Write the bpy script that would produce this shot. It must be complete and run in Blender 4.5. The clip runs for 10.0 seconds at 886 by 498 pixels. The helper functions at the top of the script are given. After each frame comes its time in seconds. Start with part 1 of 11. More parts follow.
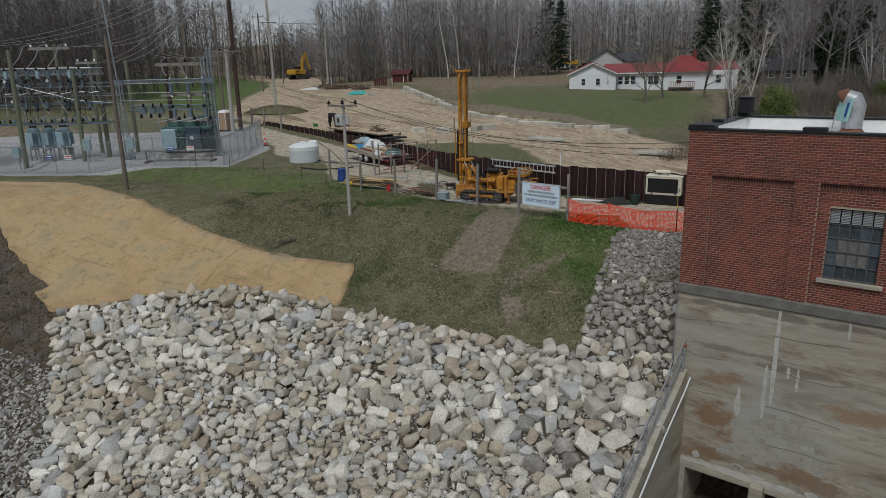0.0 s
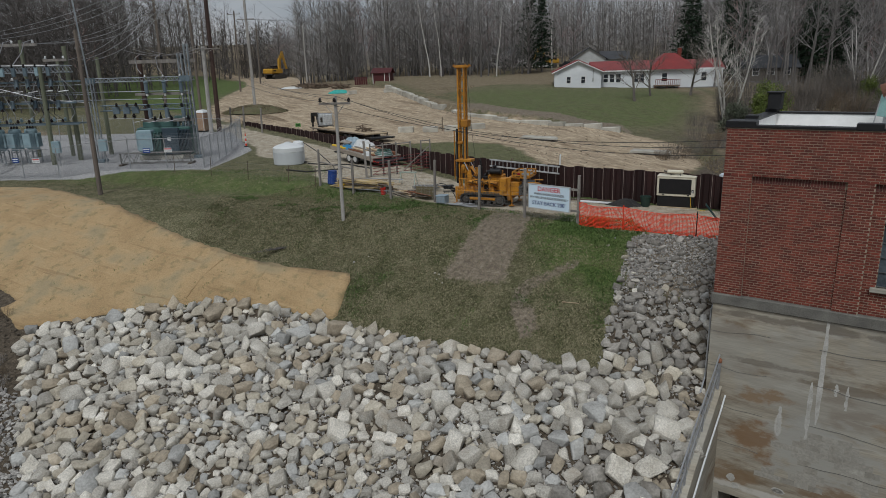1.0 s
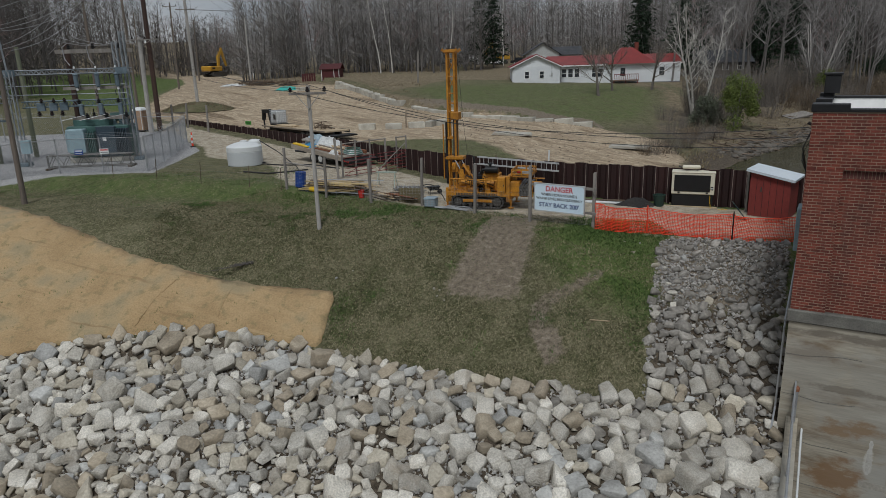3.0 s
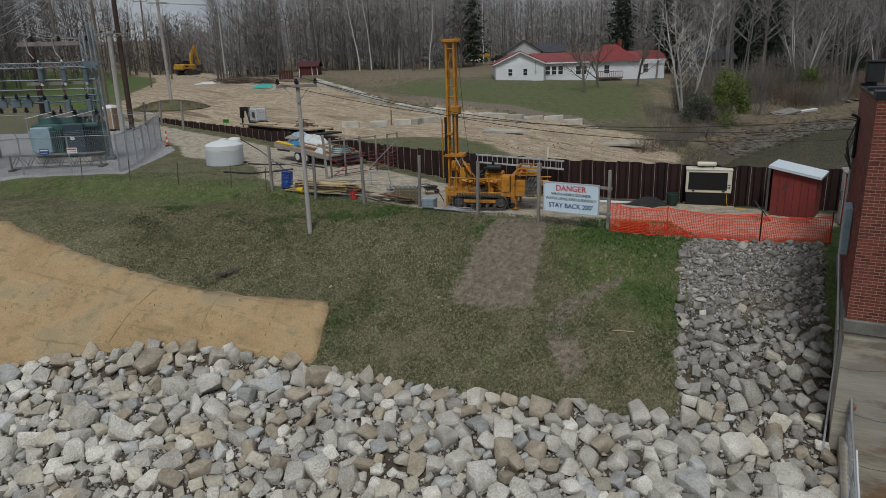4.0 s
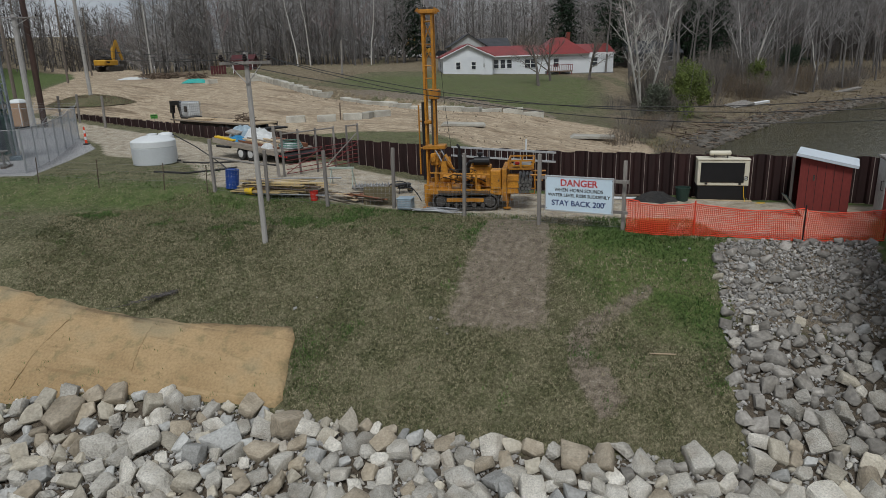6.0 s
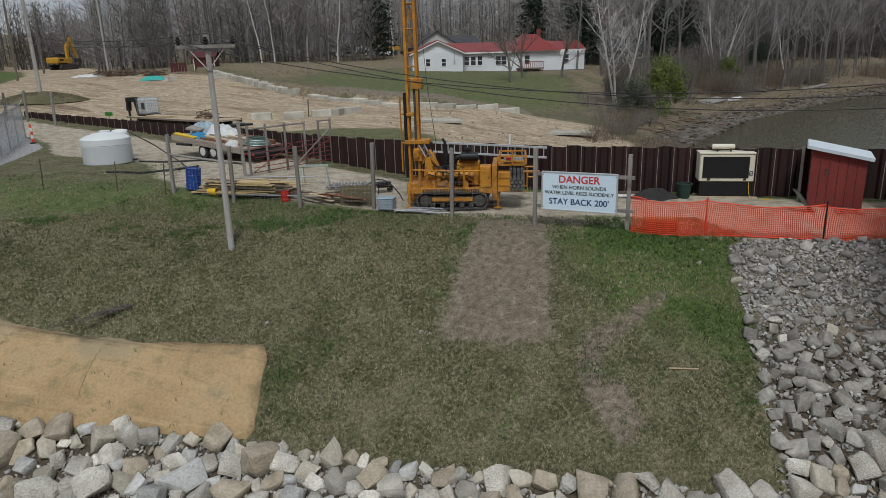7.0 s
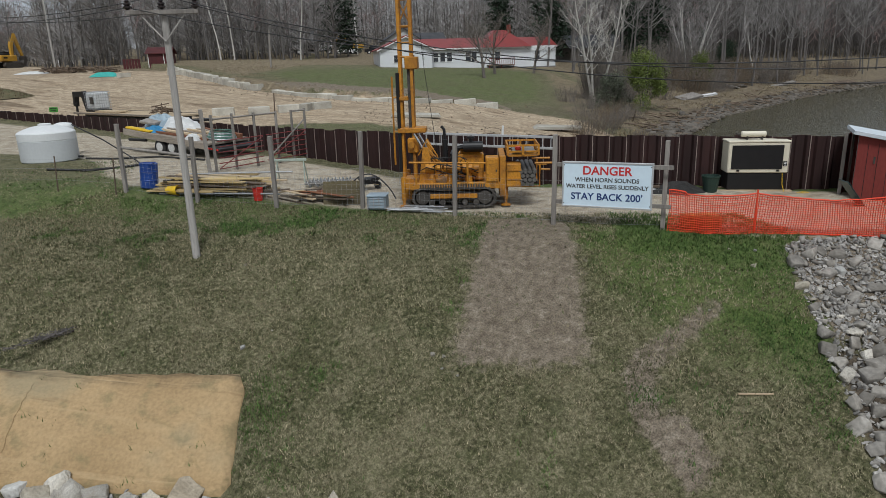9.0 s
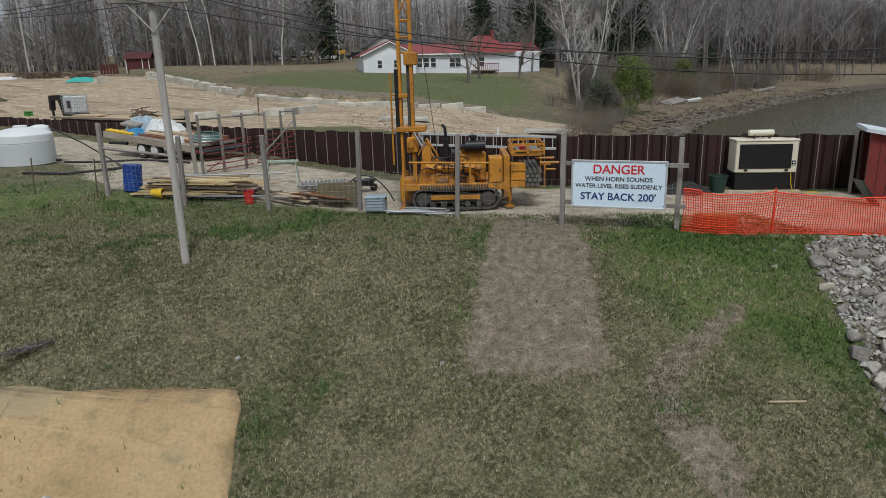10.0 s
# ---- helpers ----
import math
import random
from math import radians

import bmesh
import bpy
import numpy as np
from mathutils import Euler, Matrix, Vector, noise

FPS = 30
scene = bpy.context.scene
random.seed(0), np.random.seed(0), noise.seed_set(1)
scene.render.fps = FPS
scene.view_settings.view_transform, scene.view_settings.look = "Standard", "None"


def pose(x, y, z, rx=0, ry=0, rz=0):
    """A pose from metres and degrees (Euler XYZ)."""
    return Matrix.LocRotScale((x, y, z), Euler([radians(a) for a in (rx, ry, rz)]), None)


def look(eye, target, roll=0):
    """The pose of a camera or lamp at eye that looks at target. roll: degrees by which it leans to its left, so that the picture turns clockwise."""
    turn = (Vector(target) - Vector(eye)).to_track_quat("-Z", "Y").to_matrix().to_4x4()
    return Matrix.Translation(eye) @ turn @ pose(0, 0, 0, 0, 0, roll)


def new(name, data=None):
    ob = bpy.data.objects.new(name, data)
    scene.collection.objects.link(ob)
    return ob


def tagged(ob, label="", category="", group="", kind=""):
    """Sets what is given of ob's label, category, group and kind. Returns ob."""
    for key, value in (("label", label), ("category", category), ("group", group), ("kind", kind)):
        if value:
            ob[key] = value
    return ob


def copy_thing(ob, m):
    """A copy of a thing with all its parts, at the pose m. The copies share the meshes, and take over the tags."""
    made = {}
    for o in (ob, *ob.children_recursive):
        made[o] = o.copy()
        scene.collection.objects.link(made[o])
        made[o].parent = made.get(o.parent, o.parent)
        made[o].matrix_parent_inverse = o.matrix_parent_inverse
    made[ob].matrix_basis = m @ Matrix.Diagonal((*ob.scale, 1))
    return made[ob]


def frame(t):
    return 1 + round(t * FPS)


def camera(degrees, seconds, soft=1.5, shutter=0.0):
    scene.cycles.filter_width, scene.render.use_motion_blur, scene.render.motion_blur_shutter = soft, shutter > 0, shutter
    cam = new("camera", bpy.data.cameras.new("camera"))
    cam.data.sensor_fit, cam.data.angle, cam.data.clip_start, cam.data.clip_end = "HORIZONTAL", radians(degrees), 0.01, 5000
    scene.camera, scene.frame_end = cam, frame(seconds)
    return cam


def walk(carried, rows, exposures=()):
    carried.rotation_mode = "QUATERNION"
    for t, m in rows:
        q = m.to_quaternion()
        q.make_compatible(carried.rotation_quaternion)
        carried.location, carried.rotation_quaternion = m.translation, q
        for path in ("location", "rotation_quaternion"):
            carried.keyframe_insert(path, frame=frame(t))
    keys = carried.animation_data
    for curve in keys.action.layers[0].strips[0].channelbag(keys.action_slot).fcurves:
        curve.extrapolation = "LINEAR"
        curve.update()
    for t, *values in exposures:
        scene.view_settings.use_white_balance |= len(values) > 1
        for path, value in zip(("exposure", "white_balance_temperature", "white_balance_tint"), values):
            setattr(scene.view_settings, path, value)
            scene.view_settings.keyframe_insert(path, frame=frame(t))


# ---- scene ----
import itertools

cam = camera(67.7, 10.0, soft=0.5)
METRES, EYE, TILT, LEAN, TURN = 20.7, 6.66, 0.0, 0.0, 0.0
ROWS = [
    (0.0, 0.0, 0.0, 0.0, -0.4, -15.21, 1.45),
    (0.5, -0.029, 0.0529, -0.0039, -1.17, -15.23, 1.51),
    (1.0, -0.0562, 0.1058, -0.0092, -2.45, -15.29, 1.58),
    (1.5, -0.0829, 0.1578, -0.0157, -3.89, -15.34, 1.61),
    (2.0, -0.108, 0.2094, -0.0226, -5.24, -15.38, 1.64),
    (2.5, -0.1312, 0.2615, -0.0296, -6.39, -15.43, 1.68),
    (4.0, -0.189, 0.4213, -0.0531, -9.57, -15.58, 1.7),
    (4.5, -0.2041, 0.475, -0.0624, -10.65, -15.61, 1.7),
    (5.0, -0.2154, 0.5285, -0.0719, -11.95, -15.68, 1.72),
    (5.5, -0.2242, 0.5818, -0.0813, -13.51, -15.74, 1.72),
    (7.0, -0.233, 0.7396, -0.1113, -17.97, -15.89, 1.67),
    (7.5, -0.2328, 0.7868, -0.1213, -19.36, -15.9, 1.64),
    (8.0, -0.2338, 0.8274, -0.1305, -20.47, -15.91, 1.62),
    (8.5, -0.2368, 0.8617, -0.1382, -20.88, -15.9, 1.6),
    (9.0, -0.2421, 0.8907, -0.1456, -21.27, -15.84, 1.62),
    (9.5, -0.2484, 0.9156, -0.1532, -21.94, -15.66, 1.58),
    (10.0, -0.2551, 0.9373, -0.1608, -22.97, -15.25, 1.57),
]
walk(cam, [(t, pose(0, 0, EYE, TILT, LEAN, TURN) @ pose(METRES * x, METRES * y, METRES * z, 90 + pitch, roll, yaw)) for t, x, y, z, yaw, pitch, roll in ROWS],
     exposures=[(0, -0.12), (2.5, -0.19), (5, -0.05), (7.5, 0.13), (10, 0.28)])

# ---- light ----
world = bpy.data.worlds.new("overcast_sky")
scene.world = world
world.use_nodes = True
wn, wl = world.node_tree.nodes, world.node_tree.links
wn.clear()
w_out, w_bg = wn.new("ShaderNodeOutputWorld"), wn.new("ShaderNodeBackground")
w_sky = wn.new("ShaderNodeTexSky")
w_sky.sky_type, w_sky.sun_disc = "NISHITA", False
w_sky.sun_elevation, w_sky.sun_rotation = radians(48), radians(200)
w_sky.dust_density, w_sky.ozone_density = 3.0, 1.0
w_co, w_map = wn.new("ShaderNodeTexCoord"), wn.new("ShaderNodeMapping")
w_map.inputs["Scale"].default_value = (1.0, 1.0, 3.5)
w_noise = wn.new("ShaderNodeTexNoise")
w_noise.inputs["Scale"].default_value, w_noise.inputs["Detail"].default_value = 3.0, 7.0
w_ramp = wn.new("ShaderNodeValToRGB")
w_ramp.color_ramp.elements[0].position, w_ramp.color_ramp.elements[1].position = 0.36, 0.66
w_ramp.color_ramp.elements[0].color = (4.6, 5.2, 6.0, 1)
w_ramp.color_ramp.elements[1].color = (8.2, 8.5, 8.9, 1)
w_mix = wn.new("ShaderNodeMix")
w_mix.data_type = "RGBA"
w_mix.inputs["Factor"].default_value = 0.8
wl.new(w_co.outputs["Generated"], w_map.inputs["Vector"])
wl.new(w_map.outputs["Vector"], w_noise.inputs["Vector"])
wl.new(w_noise.outputs["Fac"], w_ramp.inputs["Fac"])
wl.new(w_sky.outputs["Color"], w_mix.inputs["A"])
wl.new(w_ramp.outputs["Color"], w_mix.inputs["B"])
wl.new(w_mix.outputs["Result"], w_bg.inputs["Color"])
w_bg.inputs["Strength"].default_value = 0.068
wl.new(w_bg.outputs["Background"], w_out.inputs["Surface"])
sun = new("sun", bpy.data.lights.new("sun", "SUN"))
sun.data.energy, sun.data.angle, sun.data.color = 1.9, radians(14), (0.955, 0.985, 1.0)
sun.matrix_world = look((0, 0, 60), (12, 40, 0))


# ---- materials ----
def mat(name, c1, c2=None, rough=0.8, metal=0.0, big=1.5, fine=30.0, grain=0.25, bump=0.15, depth=0.01, rnd=0.0, stretch=(1, 1, 1), spec=0.4):
    """Two scales of variation between c1 and c2, grain and relief; rnd: lightness that differs from piece to piece."""
    c2 = c2 or tuple(x * 0.8 for x in c1)
    m = bpy.data.materials.new(name)
    m.use_nodes = True
    n, l = m.node_tree.nodes, m.node_tree.links
    b = n["Principled BSDF"]
    co, mp, info = n.new("ShaderNodeTexCoord"), n.new("ShaderNodeMapping"), n.new("ShaderNodeObjectInfo")
    mp.inputs["Scale"].default_value = stretch
    l.new(co.outputs["Object"], mp.inputs["Vector"])
    w = n.new("ShaderNodeMath")
    w.operation = "MULTIPLY"
    w.inputs[1].default_value = 37.0
    l.new(info.outputs["Random"], w.inputs[0])
    na, nb = n.new("ShaderNodeTexNoise"), n.new("ShaderNodeTexNoise")
    for nd, sc, det in ((na, big, 5.0), (nb, fine, 3.0)):
        nd.noise_dimensions = "4D"
        nd.inputs["Scale"].default_value, nd.inputs["Detail"].default_value = sc, det
        l.new(mp.outputs["Vector"], nd.inputs["Vector"])
        l.new(w.outputs[0], nd.inputs["W"])
    ramp = n.new("ShaderNodeValToRGB")
    ramp.color_ramp.elements[0].position, ramp.color_ramp.elements[1].position = 0.32, 0.68
    ramp.color_ramp.elements[0].color, ramp.color_ramp.elements[1].color = (*c1, 1), (*c2, 1)
    l.new(na.outputs["Fac"], ramp.inputs["Fac"])
    hsv = n.new("ShaderNodeHueSaturation")
    val = n.new("ShaderNodeMapRange")
    val.inputs["From Min"].default_value, val.inputs["From Max"].default_value = 0.25, 0.75
    val.inputs["To Min"].default_value, val.inputs["To Max"].default_value = 1 - grain, 1 + grain
    l.new(nb.outputs["Fac"], val.inputs["Value"])
    last = val.outputs["Result"]
    if rnd:
        r = n.new("ShaderNodeMapRange")
        r.inputs["To Min"].default_value, r.inputs["To Max"].default_value = 1 - rnd, 1 + rnd
        geo, add, fr = n.new("ShaderNodeNewGeometry"), n.new("ShaderNodeMath"), n.new("ShaderNodeMath")
        add.operation, fr.operation = "ADD", "FRACT"
        l.new(info.outputs["Random"], add.inputs[0])
        l.new(geo.outputs["Random Per Island"], add.inputs[1])
        l.new(add.outputs[0], fr.inputs[0])
        l.new(fr.outputs[0], r.inputs["Value"])
        mu = n.new("ShaderNodeMath")
        mu.operation = "MULTIPLY"
        l.new(last, mu.inputs[0])
        l.new(r.outputs["Result"], mu.inputs[1])
        last = mu.outputs[0]
    l.new(last, hsv.inputs["Value"])
    l.new(ramp.outputs["Color"], hsv.inputs["Color"])
    l.new(hsv.outputs["Color"], b.inputs["Base Color"])
    bp = n.new("ShaderNodeBump")
    bp.inputs["Strength"].default_value, bp.inputs["Distance"].default_value = bump, depth
    l.new(nb.outputs["Fac"], bp.inputs["Height"])
    l.new(bp.outputs["Normal"], b.inputs["Normal"])
    b.inputs["Roughness"].default_value, b.inputs["Metallic"].default_value = rough, metal
    b.inputs["Specular IOR Level"].default_value = spec
    return m


M_CONC = mat("weathered_concrete", (0.37, 0.34, 0.275), (0.255, 0.225, 0.175), 0.9, big=1.6, fine=14, stretch=(0.16, 0.16, 1.9), bump=0.4, grain=0.22)
M_CONC2 = mat("pale_cast_concrete", (0.50, 0.48, 0.42), (0.33, 0.31, 0.265), 0.9, big=1.2, fine=18, rnd=0.2, bump=0.4, depth=0.03)
M_BAND = mat("dark_stained_concrete", (0.17, 0.165, 0.145), (0.10, 0.095, 0.085), 0.9, big=2, fine=30)
M_BRICK = mat("red_brick", (0.20, 0.046, 0.029), (0.11, 0.028, 0.02), 0.85, big=4, fine=60, rnd=0.3)
M_MORTAR = mat("pale_mortar", (0.40, 0.33, 0.25), (0.27, 0.22, 0.165), 0.95, big=2, fine=80)
M_DKBRICK = mat("dark_soldier_brick", (0.12, 0.038, 0.03), (0.08, 0.03, 0.026), 0.85, big=4, fine=60, rnd=0.25)
M_ROCK = mat("quarried_limestone", (0.60, 0.572, 0.51), (0.36, 0.332, 0.28), 0.92, big=1.2, fine=18, grain=0.3, rnd=0.34, bump=1.0, depth=0.06)
M_ROCKB = mat("buff_limestone", (0.47, 0.43, 0.35), (0.31, 0.275, 0.215), 0.92, big=1.3, fine=12, rnd=0.25, bump=0.8, depth=0.04)
M_ROCKT = mat("earth_stained_limestone", (0.40, 0.345, 0.265), (0.25, 0.208, 0.15), 0.92, big=1.8, fine=12, rnd=0.25, bump=0.8, depth=0.04)
M_ROCKG = mat("blue_grey_limestone", (0.45, 0.448, 0.425), (0.29, 0.286, 0.268), 0.9, big=1.3, fine=12, rnd=0.3, bump=0.8, depth=0.04)
# greyer stone, with the power house wall's shade put into its colour as well
M_ROCKD = mat("shaded_grey_limestone", (0.33, 0.31, 0.278), (0.17, 0.156, 0.134), 0.92, big=1.6, fine=11, grain=0.3, rnd=0.3, bump=0.5, depth=0.03)
M_GRAVEL = mat("grey_crushed_stone", (0.40, 0.385, 0.36), (0.24, 0.228, 0.21), 0.92, big=2, fine=30, rnd=0.35)
M_PILE = mat("rusted_sheet_steel", (0.034, 0.0135, 0.0125), (0.02, 0.0095, 0.009), 0.62, 0.2, big=1.2, fine=14, stretch=(1, 1, 0.4), rnd=0.15)
M_SEAM = mat("bare_interlock_steel", (0.33, 0.28, 0.25), (0.22, 0.17, 0.15), 0.6, 0.2, big=3, fine=30)
M_WHITE = mat("white_paint", (0.72, 0.73, 0.73), (0.64, 0.65, 0.66), 0.55, big=1.5, fine=20, grain=0.06, bump=0.05)
M_SIDING = mat("white_vinyl_siding", (0.70, 0.72, 0.73), (0.63, 0.65, 0.67), 0.6, big=0.6, fine=12, grain=0.05, bump=0.05)
M_REDROOF = mat("red_metal_roof", (0.23, 0.03, 0.027), (0.17, 0.025, 0.023), 0.45, big=0.8, fine=10, grain=0.12)
M_MEMBRANE = mat("white_roof_membrane", (0.78, 0.78, 0.77), (0.66, 0.66, 0.64), 0.6, big=0.5, fine=6, grain=0.06)
M_BLACK = mat("black_metal", (0.011, 0.011, 0.012), (0.007, 0.007, 0.008), 0.5, big=3, fine=30, grain=0.15)
M_BARK = mat("grey_brown_bark", (0.17, 0.158, 0.15), (0.085, 0.078, 0.073), 0.95, big=1.5, fine=12, stretch=(1, 1, 0.3), rnd=0.25)
M_TWIG = mat("bare_twigs", (0.30, 0.285, 0.275), (0.19, 0.18, 0.173), 0.95, big=0.3, fine=3, rnd=0.3)
M_CANE = mat("dark_brown_canes", (0.18, 0.158, 0.138), (0.11, 0.097, 0.085), 0.95, big=0.6, fine=5, rnd=0.3)
# bark with the shade of dense woods put into its colour
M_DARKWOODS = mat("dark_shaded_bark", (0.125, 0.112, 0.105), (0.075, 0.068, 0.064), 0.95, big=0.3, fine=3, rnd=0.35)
M_REDTWIG = mat("budding_maple_twigs", (0.28, 0.20, 0.19), (0.19, 0.135, 0.128), 0.95, big=0.3, fine=3, rnd=0.3)
M_BIRCH = mat("white_birch_bark", (0.58, 0.56, 0.52), (0.36, 0.34, 0.31), 0.85, big=2, fine=9, stretch=(1, 1, 0.5), grain=0.3)
M_PINE = mat("dark_conifer_needles", (0.014, 0.03, 0.016), (0.022, 0.042, 0.02), 0.8, big=0.6, fine=6, rnd=0.4)
M_CEDAR = mat("spring_green_leaves", (0.13, 0.165, 0.035), (0.085, 0.115, 0.025), 0.8, big=0.8, fine=6, rnd=0.4)
M_DULLGREEN = mat("grey_green_brush", (0.10, 0.115, 0.075), (0.075, 0.085, 0.06), 0.9, big=0.8, fine=6, rnd=0.4)
M_DRYBRUSH = mat("dry_brown_brush", (0.17, 0.125, 0.08), (0.11, 0.085, 0.06), 0.95, big=1, fine=8, rnd=0.35)
M_WEATHERED = mat("weathered_grey_wood", (0.27, 0.25, 0.225), (0.17, 0.155, 0.14), 0.9, big=3, fine=25, stretch=(1, 1, 0.12), rnd=0.15, bump=0.3)
M_GALV = mat("galvanised_steel", (0.42, 0.43, 0.44), (0.30, 0.31, 0.32), 0.5, 0.6, big=3, fine=30, grain=0.15)
M_WIRE = mat("dark_cable", (0.03, 0.03, 0.032), (0.02, 0.02, 0.02), 0.6, big=1, fine=5)
M_PWIRE = mat("pale_aluminium_wire", (0.30, 0.30, 0.31), (0.22, 0.22, 0.23), 0.5, 0.5, big=1, fine=5)


def stain_over(m, colour, scale, stretch, lo, hi, amount):
    """Lays a blotchy stain of its own colour over a material."""
    n, l = m.node_tree.nodes, m.node_tree.links
    b = n["Principled BSDF"]
    under = b.inputs["Base Color"].links[0].from_socket
    co, mp, t = n.new("ShaderNodeTexCoord"), n.new("ShaderNodeMapping"), n.new("ShaderNodeTexNoise")
    mp.inputs["Scale"].default_value = stretch
    mp.inputs["Location"].default_value = (3.7, 1.2, scale)
    t.inputs["Scale"].default_value, t.inputs["Detail"].default_value, t.inputs["Roughness"].default_value = scale, 7.0, 0.62
    rp, mx = n.new("ShaderNodeMapRange"), n.new("ShaderNodeMix")
    rp.inputs["From Min"].default_value, rp.inputs["From Max"].default_value, rp.inputs["To Max"].default_value = lo, hi, amount
    mx.data_type = "RGBA"
    mx.inputs["B"].default_value = (*colour, 1)
    l.new(co.outputs["Object"], mp.inputs["Vector"])
    l.new(mp.outputs["Vector"], t.inputs["Vector"])
    l.new(t.outputs["Fac"], rp.inputs["Value"])
    l.new(rp.outputs["Result"], mx.inputs["Factor"])
    l.new(under, mx.inputs["A"])
    l.new(mx.outputs["Result"], b.inputs["Base Color"])


stain_over(M_CONC, (0.155, 0.105, 0.062), 0.75, (0.5, 0.5, 1.5), 0.53, 0.63, 0.75)
stain_over(M_CONC, (0.30, 0.295, 0.265), 0.5, (0.7, 0.7, 0.8), 0.52, 0.58, 0.45)
stain_over(M_CONC, (0.40, 0.385, 0.34), 1.3, (0.35, 0.35, 2.2), 0.58, 0.68, 0.6)
stain_over(M_CONC, (0.10, 0.088, 0.07), 2.1, (0.2, 0.2, 2.6), 0.63, 0.70, 0.4)
stain_over(M_BRICK, (0.06, 0.026, 0.022), 0.7, (1, 1, 0.6), 0.54, 0.68, 0.5)
stain_over(M_ROCK, (0.30, 0.245, 0.18), 0.45, (1, 1, 1), 0.56, 0.68, 0.5)

# ---- mesh helpers ----
class G:
    """Vertices and faces gathered into one mesh."""

    def __init__(self):
        self.v, self.f = [], []

    def add(self, vs, fs, m=None):
        k = len(self.v)
        self.v += [tuple(m @ Vector(p)) for p in vs] if m is not None else [tuple(p) for p in vs]
        self.f += [tuple(i + k for i in f) for f in fs]
        return self

    def box(self, x0, x1, y0, y1, z0, z1, b=0.0, m=None):
        if b <= 0:
            vs = [(x, y, z) for x in (x0, x1) for y in (y0, y1) for z in (z0, z1)]
            return self.add(vs, [(0, 1, 3, 2), (4, 6, 7, 5), (0, 4, 5, 1), (2, 3, 7, 6), (0, 2, 6, 4), (1, 5, 7, 3)], m)
        b = min(b, (x1 - x0) * 0.45, (y1 - y0) * 0.45, (z1 - z0) * 0.45)
        vs, idx = [], {}
        lo, hi = (x0, y0, z0), (x1, y1, z1)
        for c in range(8):
            s = [(c >> a) & 1 for a in range(3)]
            for a in range(3):
                p = [(hi[k] - (0 if k == a else b)) if s[k] else (lo[k] + (0 if k == a else b)) for k in range(3)]
                idx[(c, a)] = len(vs)
                vs.append(p)
        fs = []
        for a in range(3):
            o = [k for k in range(3) if k != a]
            for side in (0, 1):
                ring = [(side << a) | (i << o[0]) | (j << o[1]) for i, j in ((0, 0), (1, 0), (1, 1), (0, 1))]
                fs.append(tuple(idx[(c, a)] for c in ring))
        for a in range(3):
            o = [k for k in range(3) if k != a]
            for i in (0, 1):
                for j in (0, 1):
                    c0 = (i << o[0]) | (j << o[1])
                    c1 = c0 | (1 << a)
                    fs.append((idx[(c0, o[0])], idx[(c1, o[0])], idx[(c1, o[1])], idx[(c0, o[1])]))
        for c in range(8):
            fs.append((idx[(c, 0)], idx[(c, 1)], idx[(c, 2)]))
        return self.add(vs, fs, m)

    def tube(self, pts, r, n=6, cap=True, m=None):
        pts = [Vector(p) for p in pts]
        rs = r if isinstance(r, (list, tuple)) else [r] * len(pts)
        vs, fs = [], []
        ref = None
        for i, p in enumerate(pts):
            d = (pts[min(i + 1, len(pts) - 1)] - pts[max(i - 1, 0)])
            d = d.normalized() if d.length > 1e-9 else Vector((0, 0, 1))
            if ref is None or abs(ref.dot(d)) > 0.95:
                ref = Vector((0, 0, 1)) if abs(d.z) < 0.9 else Vector((1, 0, 0))
            a = d.cross(ref).normalized()
            c = d.cross(a)
            for k in range(n):
                t = 2 * math.pi * k / n
                vs.append(p + (a * math.cos(t) + c * math.sin(t)) * rs[i])
        for i in range(len(pts) - 1):
            for k in range(n):
                k2 = (k + 1) % n
                fs.append((i * n + k, i * n + k2, (i + 1) * n + k2, (i + 1) * n + k))
        if cap and n > 2:
            fs.append(tuple(range(n)))
            fs.append(tuple(range((len(pts) - 1) * n, len(pts) * n))[::-1])
        return self.add(vs, fs, m)

    def lathe(self, prof, n=20, m=None):
        vs, fs = [], []
        for r, z in prof:
            for k in range(n):
                t = 2 * math.pi * k / n
                vs.append((r * math.cos(t), r * math.sin(t), z))
        for i in range(len(prof) - 1):
            for k in range(n):
                k2 = (k + 1) % n
                fs.append((i * n + k, i * n + k2, (i + 1) * n + k2, (i + 1) * n + k))
        fs.append(tuple(range(n))[::-1])
        fs.append(tuple(range((len(prof) - 1) * n, len(prof) * n)))
        return self.add(vs, fs, m)

    def prism(self, poly, y0, y1, m=None):
        """A polygon in x, z drawn out from y0 to y1."""
        n = len(poly)
        vs = [(x, y0, z) for x, z in poly] + [(x, y1, z) for x, z in poly]
        fs = [tuple(range(n)), tuple(range(2 * n - 1, n - 1, -1))]
        fs += [(i, n + i, n + (i + 1) % n, (i + 1) % n) for i in range(n)]
        return self.add(vs, fs, m)

    def mesh(self, name, material, smooth=False):
        me = bpy.data.meshes.new(name)
        me.from_pydata([tuple(p) for p in self.v], [], self.f)
        if smooth:
            me.shade_smooth()
        else:
            me.shade_flat()
        for q in material if isinstance(material, (list, tuple)) else (material,):
            me.materials.append(q)
        me.update()
        return me


def part(name, g, material, parent=None, label="", smooth=False, m=None):
    ob = new(name, g.mesh(name, material, smooth))
    ob.parent = parent
    if m is not None:
        ob.matrix_basis = m
    if label:
        tagged(ob, label)
    return ob


def thing(name, m, label, category, group="", kind=""):
    ob = new(name)
    ob.matrix_basis = m
    return tagged(ob, label, category, group, kind)


